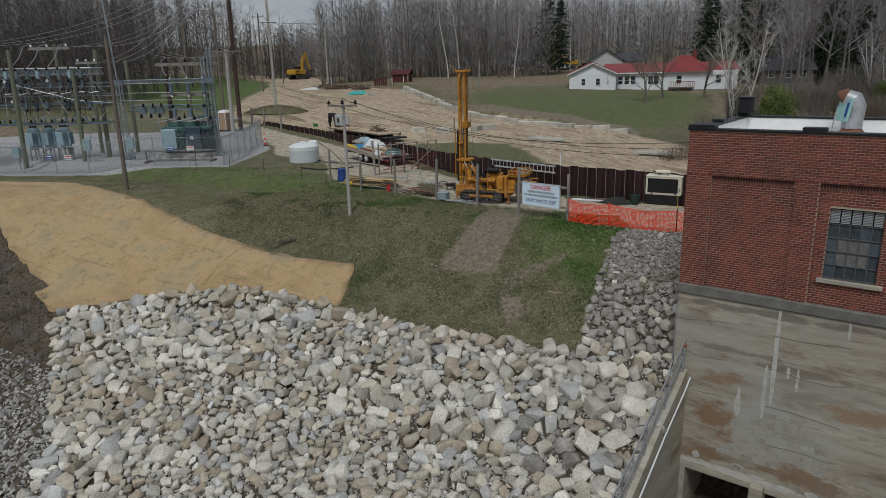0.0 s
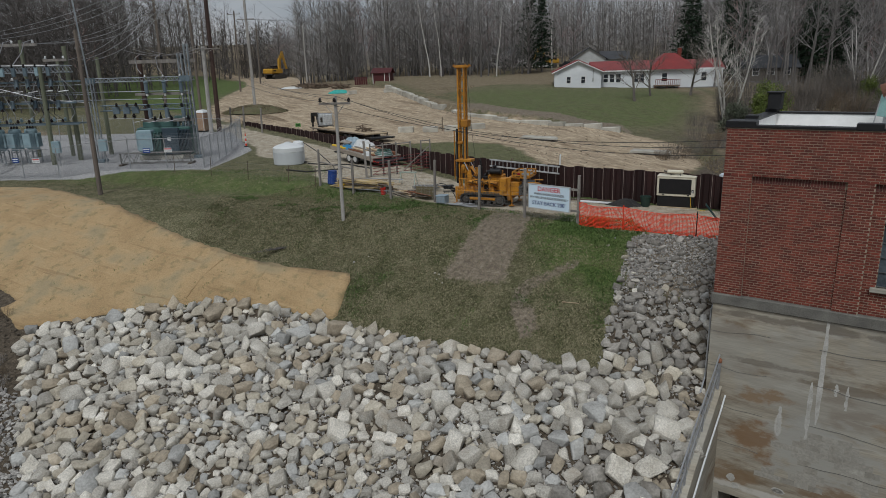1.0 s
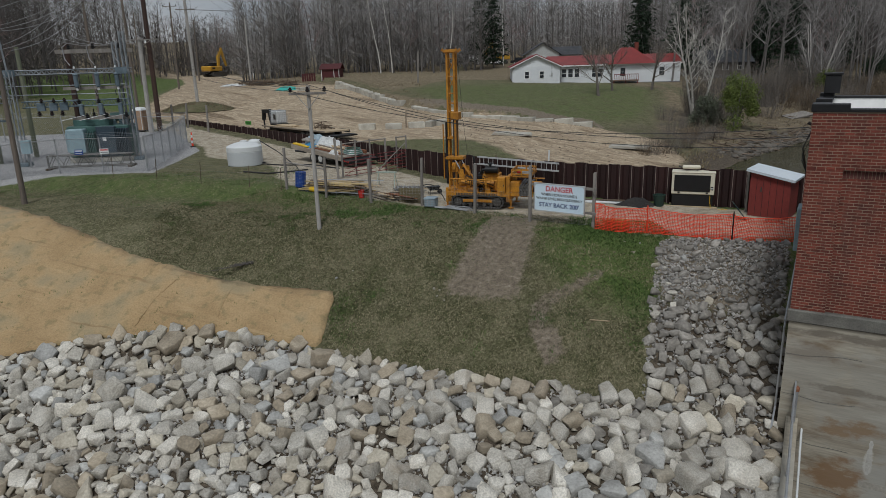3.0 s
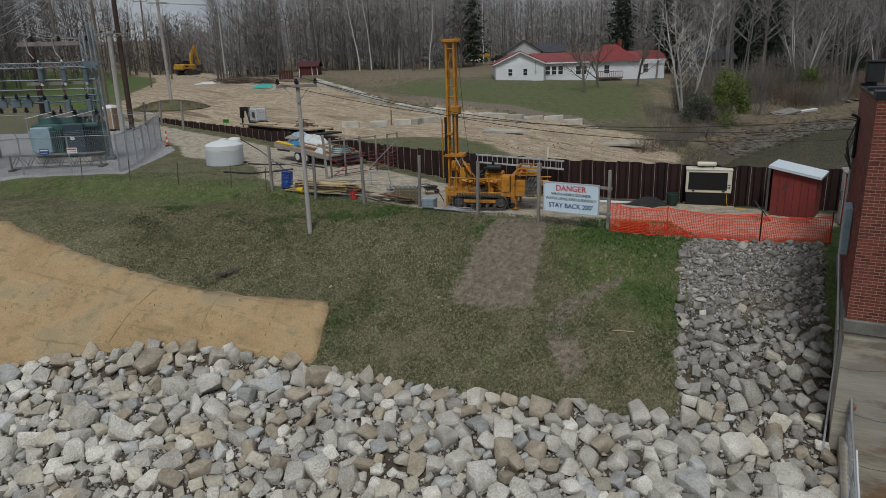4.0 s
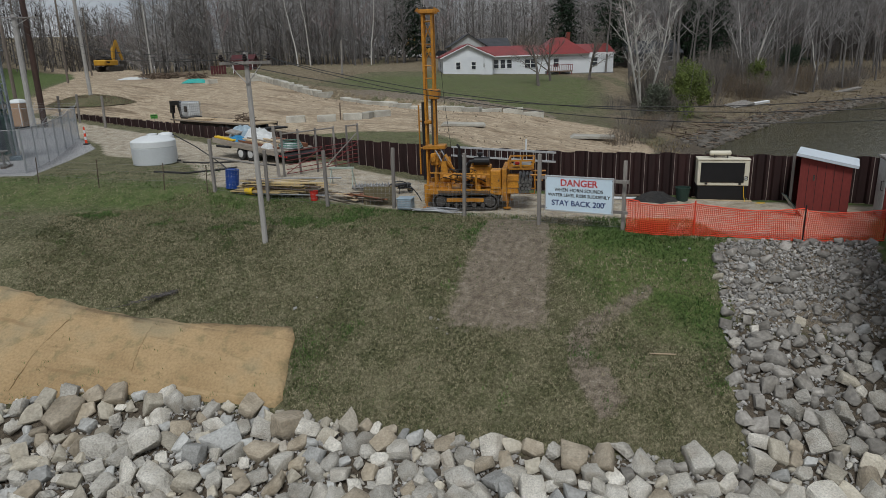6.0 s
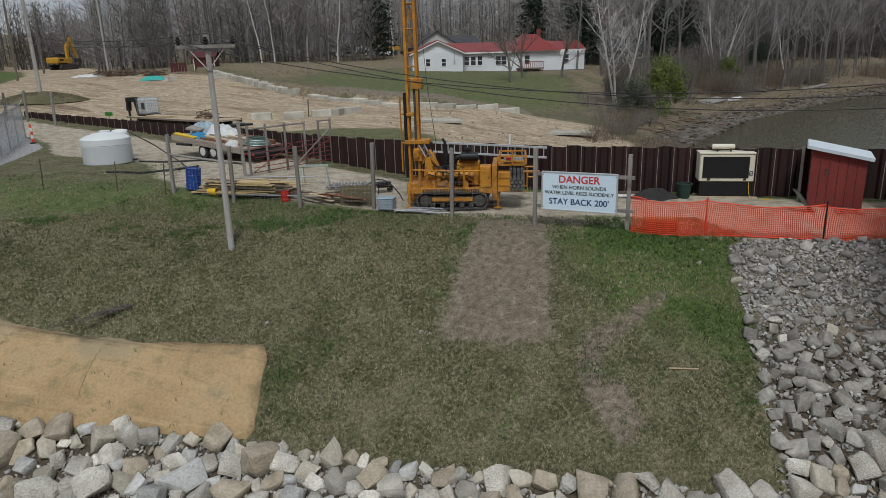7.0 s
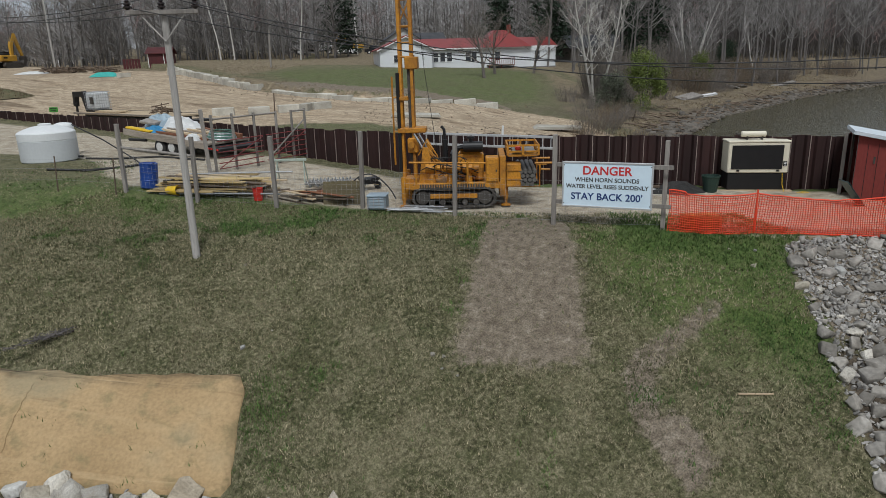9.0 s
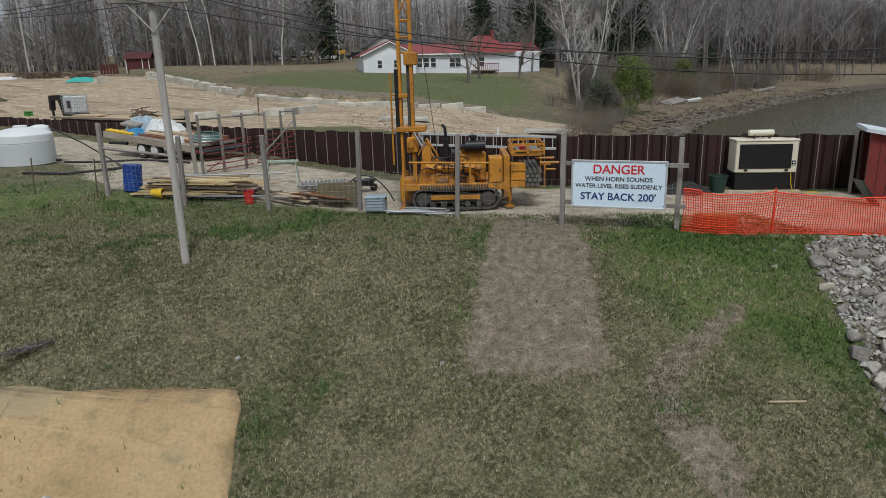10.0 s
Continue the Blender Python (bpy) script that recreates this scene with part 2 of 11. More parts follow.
# ---- the lie of the land ----
def sm(a, b, x):
    t = min(1.0, max(0.0, (x - a) / (b - a)))
    return t * t * (3 - 2 * t)


def inside(poly, x, y):
    r, n = False, len(poly)
    for i in range(n):
        (x1, y1), (x2, y2) = poly[i], poly[i - 1]
        if (y1 > y) != (y2 > y) and x < (x2 - x1) * (y - y1) / (y2 - y1) + x1:
            r = not r
    return r


def off_line(line, x, y):
    """Distance from a polyline; positive on the left of its direction."""
    best, sign = 1e9, 1
    for (ax, ay), (bx, by) in zip(line, line[1:]):
        dx, dy = bx - ax, by - ay
        t = min(1, max(0, ((x - ax) * dx + (y - ay) * dy) / (dx * dx + dy * dy)))
        d = math.hypot(x - ax - t * dx, y - ay - t * dy)
        if d < best:
            best, sign = d, 1 if dx * (y - ay) - dy * (x - ax) > 0 else -1
    return best * sign


SLOPE_V = [2, 10, 14, 16.5, 18.5, 20.7, 22.9, 24.3, 25.2, 26.5, 27.5, 28.8, 30.1, 31.5, 33]
SLOPE_Z = [-9.4, -8.4, -7.6, -6.9, -6.3, -5.4, -4.7, -4.0, -3.3, -2.6, -2.0, -1.3, -0.75, -0.65, -0.6]
SHORE = [(10, 28), (17, 41), (24.2, 53), (29, 57.5), (44, 69), (56, 75), (70, 83), (106, 98), (200, 130), (700, 260)]
BLOCKS = [(-5.9, 118.8), (-0.9, 99.9), (1.6, 89.5), (3.6, 86.0), (5.6, 81.4), (8.9, 76.4), (14.4, 71.2), (19.5, 69.0)]
WALL = [(16.4, 31.4), (7.0, 38.4), (3.4, 42.0), (-0.3, 46.9), (-3.2, 54.0), (-13.6, 71.2), (-21.0, 80.0)]
WATER = -2.2


def land(x, y):
    u, v = 0.866 * x - 0.5 * y, 0.5 * x + 0.866 * y
    v2 = v + 0.25 * max(0.0, -19 - u) * sm(36, 26, v)
    z = float(np.interp(v2, SLOPE_V, SLOPE_Z))
    if v > 31:
        z += 0.6 * sm(-16, -27, u) * sm(31, 33, v)
    yard = float(np.interp(y, [30, 46, 60, 73, 95, 113, 130, 195, 400, 3000], [-0.6, -0.2, 0, 0.4, 1.8, 3.0, 3.4, 5.0, 9, 60]))
    yard += sm(-32, -8, x) * float(np.interp(y, [113, 130, 150, 170, 260, 420, 3000], [0, 0.5, 1.1, 1.7, 5, 12, 50]))
    yard += sm(-50, -75, x) * float(np.interp(y, [100, 180, 400], [0, 2.5, 14]))
    k = sm(33, 42, v) if u > -12 else sm(36, 46, v)
    z = z * (1 - k) + yard * k
    if y > 60 and x > -12:
        b = off_line(BLOCKS, x, y)
        if b > 0:
            z += 0.75 * sm(0.0, 0.8, b) * sm(40, 12, b)
    if x > 4 and y > 34 and off_line(WALL, x, y) < 0:
        d = off_line(SHORE, x, y)
        bank = WATER + float(np.interp(d, [-30, -4, 0, 3, 8, 14, 20, 26, 45, 200], [-4, -1.6, 0, 0.45, 1.1, 1.8, 2.8, 4.0, 7.0, 30.0]))
        z = min(z, bank)
    # tailrace pit before the power house
    a, b = (x - 8.33) * 0.819 - (y - 22.2) * 0.574, (x - 8.33) * 0.574 + (y - 22.2) * 0.819
    if a > 0.22 and b < 2.4:
        return -10.0
    # earth bank left of the stone slope
    q = math.hypot((x + 24.5) / 4.5, (y - 32.5) / 3.5)
    if q < 1:
        z += 0.6 * sm(1, 0.1, q)
    return z


def rough(x, y):
    return 0.05 * noise.noise((x * 0.5, y * 0.5, 3.1)) + 0.03 * noise.noise((x * 1.7, y * 1.7, 9.2))


def ground_z(x, y):
    return land(x, y) + rough(x, y)


def steps(*spans):
    out = []
    for a, b, s in spans:
        out += list(np.arange(a, b, s))
    return out + [spans[-1][1]]


# ---- ground ----
def ground_material():
    m = bpy.data.materials.new("site_ground")
    m.use_nodes = True
    n, l = m.node_tree.nodes, m.node_tree.links
    b = n["Principled BSDF"]
    co = n.new("ShaderNodeTexCoord")

    def tex(scale, detail=6.0, rough_=0.6, stretch=None, bend=0.0):
        t = n.new("ShaderNodeTexNoise")
        t.inputs["Distortion"].default_value = bend
        t.inputs["Scale"].default_value, t.inputs["Detail"].default_value, t.inputs["Roughness"].default_value = scale, detail, rough_
        src = co.outputs["Object"]
        if stretch:
            mp = n.new("ShaderNodeMapping")
            mp.vector_type = "TEXTURE"
            mp.inputs["Rotation"].default_value = (0, 0, radians(stretch[3]))
            mp.inputs["Scale"].default_value = stretch[:3]
            l.new(src, mp.inputs["Vector"])
            src = mp.outputs["Vector"]
        l.new(src, t.inputs["Vector"])
        return t.outputs["Fac"]

    def ramp(fac, *stops):
        r = n.new("ShaderNodeValToRGB")
        while len(r.color_ramp.elements) < len(stops):
            r.color_ramp.elements.new(0.5)
        for e, (p, c) in zip(r.color_ramp.elements, stops):
            e.position, e.color = p, (*c, 1)
        l.new(fac, r.inputs["Fac"])
        return r.outputs["Color"]

    def mix(f, a, c, kind="MIX"):
        x = n.new("ShaderNodeMix")
        x.data_type, x.blend_type = "RGBA", kind
        for k, s in (("Factor", f), ("A", a), ("B", c)):
            if isinstance(s, float):
                x.inputs[k].default_value = s
            elif isinstance(s, tuple):
                x.inputs[k].default_value = (*s, 1)
            else:
                l.new(s, x.inputs[k])
        return x.outputs["Result"]

    def mask(name, warp, lo=0.35, hi=0.65, amount=0.5):
        """An area's edge, frayed by noise."""
        a = n.new("ShaderNodeAttribute")
        a.attribute_name = name
        s = n.new("ShaderNodeMath")
        s.operation = "MULTIPLY_ADD"
        l.new(warp, s.inputs[0])
        s.inputs[1].default_value = amount
        l.new(a.outputs["Fac"], s.inputs[2])
        r = n.new("ShaderNodeMapRange")
        r.interpolation_type = "SMOOTHSTEP"
        r.inputs["From Min"].default_value, r.inputs["From Max"].default_value = lo + amount / 2, hi + amount / 2
        l.new(s.outputs[0], r.inputs["Value"])
        return r.outputs["Result"]

    wide, mid, small, tiny = tex(0.16), tex(0.9), tex(5.0), tex(28.0, 4.0, 0.7)
    patch = tex(2.0, 7.0, 0.68)
    fleck = tex(11.0, 5.0, 0.7)
    grass = ramp(fleck, (0.34, (0.038, 0.038, 0.019)), (0.5, (0.105, 0.101, 0.052)), (0.66, (0.25, 0.228, 0.145)))
    green = mix(0.5, ramp(fleck, (0.3, (0.032, 0.062, 0.012)), (0.7, (0.13, 0.18, 0.052))), ramp(patch, (0.34, (0.18, 0.17, 0.088)), (0.5, (0.095, 0.13, 0.042)), (0.64, (0.045, 0.076, 0.022))))
    col = mix(ramp(mid, (0.42, (0, 0, 0)), (0.62, (0.8, 0.8, 0.8))), grass, ramp(fleck, (0.3, (0.105, 0.095, 0.052)), (0.7, (0.26, 0.235, 0.15))))
    col = mix(ramp(patch, (0.50, (0, 0, 0)), (0.62, (0.38, 0.38, 0.38))), col, ramp(fleck, (0.35, (0.03, 0.045, 0.014)), (0.7, (0.085, 0.098, 0.04))))
    col = mix(ramp(patch, (0.33, (0.5, 0.5, 0.5)), (0.42, (0, 0, 0))), col, ramp(fleck, (0.35, (0.15, 0.13, 0.078)), (0.7, (0.29, 0.265, 0.175))))
    col = mix(mask("lush", mid, 0.2, 0.9, 0.9), col, green)
    leaf = ramp(patch, (0.32, (0.09, 0.07, 0.046)), (0.5, (0.19, 0.152, 0.10)), (0.68, (0.31, 0.26, 0.175)))
    col = mix(mask("leaf", mid), col, leaf)
    dirt = ramp(small, (0.3, (0.125, 0.10, 0.074)), (0.55, (0.21, 0.175, 0.132)), (0.75, (0.30, 0.26, 0.205)))
    tracks = tex(1.0, 5.0, 0.6, (16.0, 2.0, 1.0, 122), 0.7)
    sand = ramp(tracks, (0.34, (0.17, 0.122, 0.078)), (0.42, (0.36, 0.275, 0.185)), (0.48, (0.56, 0.46, 0.33)), (0.53, (0.27, 0.20, 0.132)), (0.58, (0.53, 0.43, 0.305)), (0.66, (0.30, 0.23, 0.155)))
    sand = mix(ramp(patch, (0.40, (0.7, 0.7, 0.7)), (0.56, (0, 0, 0))), sand, ramp(small, (0.35, (0.24, 0.185, 0.128)), (0.65, (0.42, 0.34, 0.245))))
    sand = mix(ramp(wide, (0.5, (0, 0, 0)), (0.62, (0.5, 0.5, 0.5))), sand, ramp(patch, (0.38, (0.17, 0.125, 0.085)), (0.62, (0.36, 0.285, 0.20))))
    drive = ramp(patch, (0.34, (0.26, 0.215, 0.158)), (0.5, (0.41, 0.355, 0.272)), (0.66, (0.50, 0.45, 0.365)))
    col = mix(mask("drive", mid, 0.3, 0.6, 0.8), col, drive)
    col = mix(mask("dirt", small, 0.28, 0.64, 1.05), col, dirt)
    col = mix(mask("sand", mid, 0.3, 0.6, 0.8), col, sand)
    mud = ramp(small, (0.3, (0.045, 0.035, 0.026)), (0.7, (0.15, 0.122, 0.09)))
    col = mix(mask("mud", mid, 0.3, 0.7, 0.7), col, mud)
    grav = ramp(tiny, (0.3, (0.19, 0.188, 0.19)), (0.55, (0.37, 0.366, 0.365)), (0.75, (0.50, 0.495, 0.49)))
    col = mix(mask("gravel", small, 0.35, 0.6, 0.5), col, grav)
    col = mix(0.85, col, ramp(tiny, (0.32, (0.42, 0.42, 0.42)), (0.5, (0.95, 0.95, 0.95)), (0.68, (1.5, 1.5, 1.5))), "MULTIPLY")
    l.new(col, b.inputs["Base Color"])
    b.inputs["Roughness"].default_value = 0.95
    b.inputs["Specular IOR Level"].default_value = 0.2
    bump = n.new("ShaderNodeBump")
    bump.inputs["Strength"].default_value, bump.inputs["Distance"].default_value = 0.6, 0.05
    l.new(tiny, bump.inputs["Height"])
    bump2 = n.new("ShaderNodeBump")
    bump2.inputs["Strength"].default_value, bump2.inputs["Distance"].default_value = 0.5, 0.25
    l.new(small, bump2.inputs["Height"])
    l.new(bump.outputs["Normal"], bump2.inputs["Normal"])
    l.new(bump2.outputs["Normal"], b.inputs["Normal"])
    return m


SUB_PAD = [(-16.0, 49.6), (-15.6, 61.0), (-21, 75), (-60, 78), (-60, 54), (-37, 52.6)]
DIRT_STRIP = [(2.7, 34.9), (4.5, 33.8), (2.35, 29.3), (-0.2, 30.6)]
DIRT_SPOT = [(2.5, 27.9), (3.3, 27.5), (3.35, 26.6), (2.75, 26.5)]
DIRT_TRAIL = [(2.45, 27.8), (2.85, 28.7), (3.3, 29.0), (4.3, 29.1), (5.6, 29.25), (5.6, 29.05), (4.4, 28.8), (3.4, 28.6), (2.9, 27.7)]
STONES = [(-20.3, 32.3), (-15, 32.9), (-10.6, 32.4), (-7.5, 31.2), (-5.1, 30.0), (1.0, 26.4), (5.2, 24.3), (6.5, 26.9), (7.75, 29.2), (8.1, 29.8), (8.6, 29.7),
          (12.3, 28.1), (8.3, 22.2), (7.9, 20.9), (5.2, 17.2), (2.0, 10), (-13.5, 8), (-15.5, 20.9), (-15.7, 23.4), (-17.3, 26.0), (-18.6, 29.0)]
HOUSE_LAWN = [(8, 79), (14, 73.5), (21, 70.5), (27, 74), (33, 84), (38, 96), (36, 112), (12, 112), (4, 100), (5.5, 88)]
YARD = [(-0.5, 47), (-3.4, 54), (-13.8, 71.5), (-21.4, 80.5), (-26, 84), (-30, 100), (-37, 150), (-44, 178), (-60, 215), (-40, 215), (-30, 178),
        (-22, 140), (-14, 128), (-6, 120), (-1, 100), (1.5, 89.5), (5.5, 81.4), (14, 71), (20, 68.5), (24, 63), (22, 55), (16.5, 47), (10, 40), (6.5, 39)]
DRIVE = [(16, 31.0), (12.4, 28.6), (8.6, 29.9), (6.6, 31.9), (4.5, 34), (2, 36), (-2.5, 39), (-6.8, 42.2), (-8, 46), (-8.9, 51), (-14.2, 57), (-15.6, 63), (-21, 73),
         (-27, 84), (-21.5, 79), (-15, 70), (-4.4, 53.8), (-1.6, 46.9), (2.5, 41.2), (6.4, 37.9)]


def soft(poly, X, Y, w):
    """1 inside the outline and 0 outside, over a rim of width w."""
    best, ins = np.full(X.shape, 1e9), np.zeros(X.shape, bool)
    for (ax, ay), (bx, by) in zip(poly, poly[1:] + poly[:1]):
        dx, dy = bx - ax, by - ay
        t = np.clip(((X - ax) * dx + (Y - ay) * dy) / (dx * dx + dy * dy), 0, 1)
        best = np.minimum(best, np.hypot(X - ax - t * dx, Y - ay - t * dy))
        if ay != by:
            ins ^= ((ay > Y) != (by > Y)) & (X < dx * (Y - ay) / dy + ax)
    return np.clip(0.5 + np.where(ins, best, -best) / w, 0, 1)


def smv(a, b, x):
    t = np.clip((x - a) / (b - a), 0, 1)
    return t * t * (3 - 2 * t)


GREEN_PATCH = [(-2.8, 54.5), (-0.4, 48), (5.5, 41.5), (9, 43), (8.3, 52), (6.5, 60), (2.5, 62.5), (-1.5, 62), (-5.5, 61)]
FIELD = [(-6, 121), (-1, 101), (4, 90), (14, 74), (40, 70), (44, 112), (60, 140), (60, 172), (24, 172), (14, 137), (-12, 136)]
ROADSIDE = [(-24, 82), (-30, 98), (-36, 150), (-42, 176), (-58, 200), (-88, 150), (-74, 112), (-62, 88), (-36, 77)]


def zones(X, Y, WALLD, SHORED):
    """How much of each surface lies at each place."""
    v = 0.5 * X + 0.866 * Y
    near = (WALLD > 0) | (Y < 30)
    nr = near.astype(float)
    stones = soft(STONES, X, Y, 1.0)
    patch = soft(GREEN_PATCH, X, Y, 2.0)
    drive = soft(DRIVE, X, Y, 1.2) * nr
    sand = soft(YARD, X, Y, 2.5) * (1 - nr) * (1 - 0.85 * patch)
    lush = (1.1 * smv(25.0, 29.3, v) * smv(2.6, 5.6, X) + 0.5 * smv(28.2, 32, v) * (1 - smv(0, 4, X)) * (1 - 0.8 * smv(33, 36, v)) + 0.15) * nr
    lawn = soft(HOUSE_LAWN, X, Y, 4)
    field = soft(FIELD, X, Y, 6)
    road = soft(ROADSIDE, X, Y, 6)
    far = (1 - nr)
    lush += far * (0.55 * lawn * smv(118, 98, Y) + 0.08 * (field > 0.5) * (1 - lawn) + 0.85 * road + 0.42 * soft(GREEN_PATCH, X, Y, 2.0))
    leaf = far * np.clip(np.maximum(smv(78, 84, Y), smv(24, 28, X)) * (1 - np.maximum(np.maximum(field, lawn), np.maximum(road, sand))), 0, 1)
    leaf = np.maximum(leaf, 0.62 * far * field * (1 - lawn) * (1 - sand))
    leaf = np.maximum(leaf, smv(-36, -42, X) * smv(64, 71, Y) * (1 - road))
    dirt = np.maximum(soft(DIRT_STRIP, X, Y, 1.1), np.maximum(1.3 * soft(DIRT_SPOT, X, Y, 0.6), 1.2 * soft(DIRT_TRAIL, X, Y, 0.6)))
    dirt = np.maximum(dirt, 0.8 * far * (np.abs(BLOCKD(X, Y) - 2.4) < 1.7) * (X < 21) * (Y < 88) * (X > 2))
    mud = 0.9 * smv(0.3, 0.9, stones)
    mud = np.maximum(mud, smv(-15.5, -17.5, X) * smv(22, 20, v) * nr)
    mud = np.maximum(mud, smv(14, 12, Y))
    mud = np.maximum(mud, smv(25, 23, Y) * smv(3, 5, X))
    bank = far * (X > 13) * smv(24, 16, SHORED) * (1 - lawn) * (1 - 0.6 * sand) * (0.45 + 0.55 * smv(4, 1.5, SHORED))
    mud = np.maximum(mud, bank)
    gravel = soft(SUB_PAD, X, Y, 0.8) * nr
    chute = stones * smv(26.3, 27.6, v) * smv(6, 8, X)
    dirt, mud = np.maximum(dirt, chute), mud * (1 - chute)
    mud = np.maximum(mud, smv(-13, -15, X) * smv(15.2, 14.2, v) * nr)
    mud = mud * (1 - gravel)
    return sand, gravel, dirt, leaf, lush, mud, drive


def polyline_offset(line, X, Y):
    best, sign = np.full(X.shape, 1e9), np.ones(X.shape)
    for (ax, ay), (bx, by) in zip(line, line[1:]):
        dx, dy = bx - ax, by - ay
        t = np.clip(((X - ax) * dx + (Y - ay) * dy) / (dx * dx + dy * dy), 0, 1)
        d = np.hypot(X - ax - t * dx, Y - ay - t * dy)
        s = np.where(dx * (Y - ay) - dy * (X - ax) > 0, 1.0, -1.0)
        sign = np.where(d < best, s, sign)
        best = np.minimum(best, d)
    return best * sign


def BLOCKD(X, Y):
    return polyline_offset(BLOCKS, X, Y)


def build_ground():
    xs = steps((-1500, -300, 200), (-300, -80, 20), (-80, -40, 2), (-40, -26, 0.7), (-26, 18, 0.3), (18, 60, 0.8), (60, 130, 3), (130, 300, 20), (300, 1500, 200))
    ys = steps((-600, -40, 80), (-40, 8, 4), (8, 14, 1.0), (14, 48, 0.3), (48, 80, 0.6), (80, 140, 1.2), (140, 240, 3), (240, 500, 30), (500, 2600, 300))
    nx = len(xs)
    vs = [(x, y, ground_z(x, y)) for y in ys for x in xs]
    X, Y = np.array([p[0] for p in vs]), np.array([p[1] for p in vs])
    zs = zones(X, Y, polyline_offset(WALL, X, Y), polyline_offset(SHORE, X, Y))
    fs = [(j * nx + i, j * nx + i + 1, (j + 1) * nx + i + 1, (j + 1) * nx + i) for j in range(len(ys) - 1) for i in range(nx - 1)]
    me = bpy.data.meshes.new("ground")
    me.from_pydata(vs, [], fs)
    me.shade_smooth()
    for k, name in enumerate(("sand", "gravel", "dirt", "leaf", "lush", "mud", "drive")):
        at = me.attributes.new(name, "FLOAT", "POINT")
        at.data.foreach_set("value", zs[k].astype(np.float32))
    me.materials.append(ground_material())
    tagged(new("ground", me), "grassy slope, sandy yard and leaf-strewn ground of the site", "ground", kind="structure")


build_ground()


def water_material():
    m = bpy.data.materials.new("river_water")
    m.use_nodes = True
    n, l = m.node_tree.nodes, m.node_tree.links
    b = n["Principled BSDF"]
    b.inputs["Base Color"].default_value = (0.05, 0.046, 0.02, 1)
    b.inputs["Roughness"].default_value = 0.12
    b.inputs["Specular IOR Level"].default_value = 0.22
    b.inputs["IOR"].default_value = 1.33
    co, mp = n.new("ShaderNodeTexCoord"), n.new("ShaderNodeMapping")
    mp.inputs["Scale"].default_value = (0.5, 1.3, 1)
    t, bp = n.new("ShaderNodeTexNoise"), n.new("ShaderNodeBump")
    t.inputs["Scale"].default_value, t.inputs["Detail"].default_value = 1.6, 5.0
    bp.inputs["Strength"].default_value, bp.inputs["Distance"].default_value = 0.6, 0.15
    l.new(co.outputs["Object"], mp.inputs["Vector"])
    l.new(mp.outputs["Vector"], t.inputs["Vector"])
    l.new(t.outputs["Fac"], bp.inputs["Height"])
    l.new(bp.outputs["Normal"], b.inputs["Normal"])
    return m


g = G()
g.add([(9, 32, WATER), (30, 20, WATER), (900, 20, WATER), (900, 330, WATER), (200, 140, WATER), (104, 101, WATER), (40, 70, WATER), (17, 47, WATER)], [(0, 1, 2, 3, 4, 5, 6, 7)])
tagged(part("water", g, water_material()), "brown rippled river water beyond the sheet piles", "water", kind="structure")


# ---- power house ----
bm_pose = pose(8.33, 22.2, 0, 0, 0, -38)
hall = thing("power_house", bm_pose, "red brick power house on a stained concrete base", "building", kind="structure")
LEN, DEP = 13.0, 6.4          # along the face, along the side
TOP, BAND = 4.5, -0.8
PANELS = [(0.82, 3.33), (4.0, 7.0), (7.7, 10.2)]
WIN = (4.34, 5.76, 0.08, 2.30)


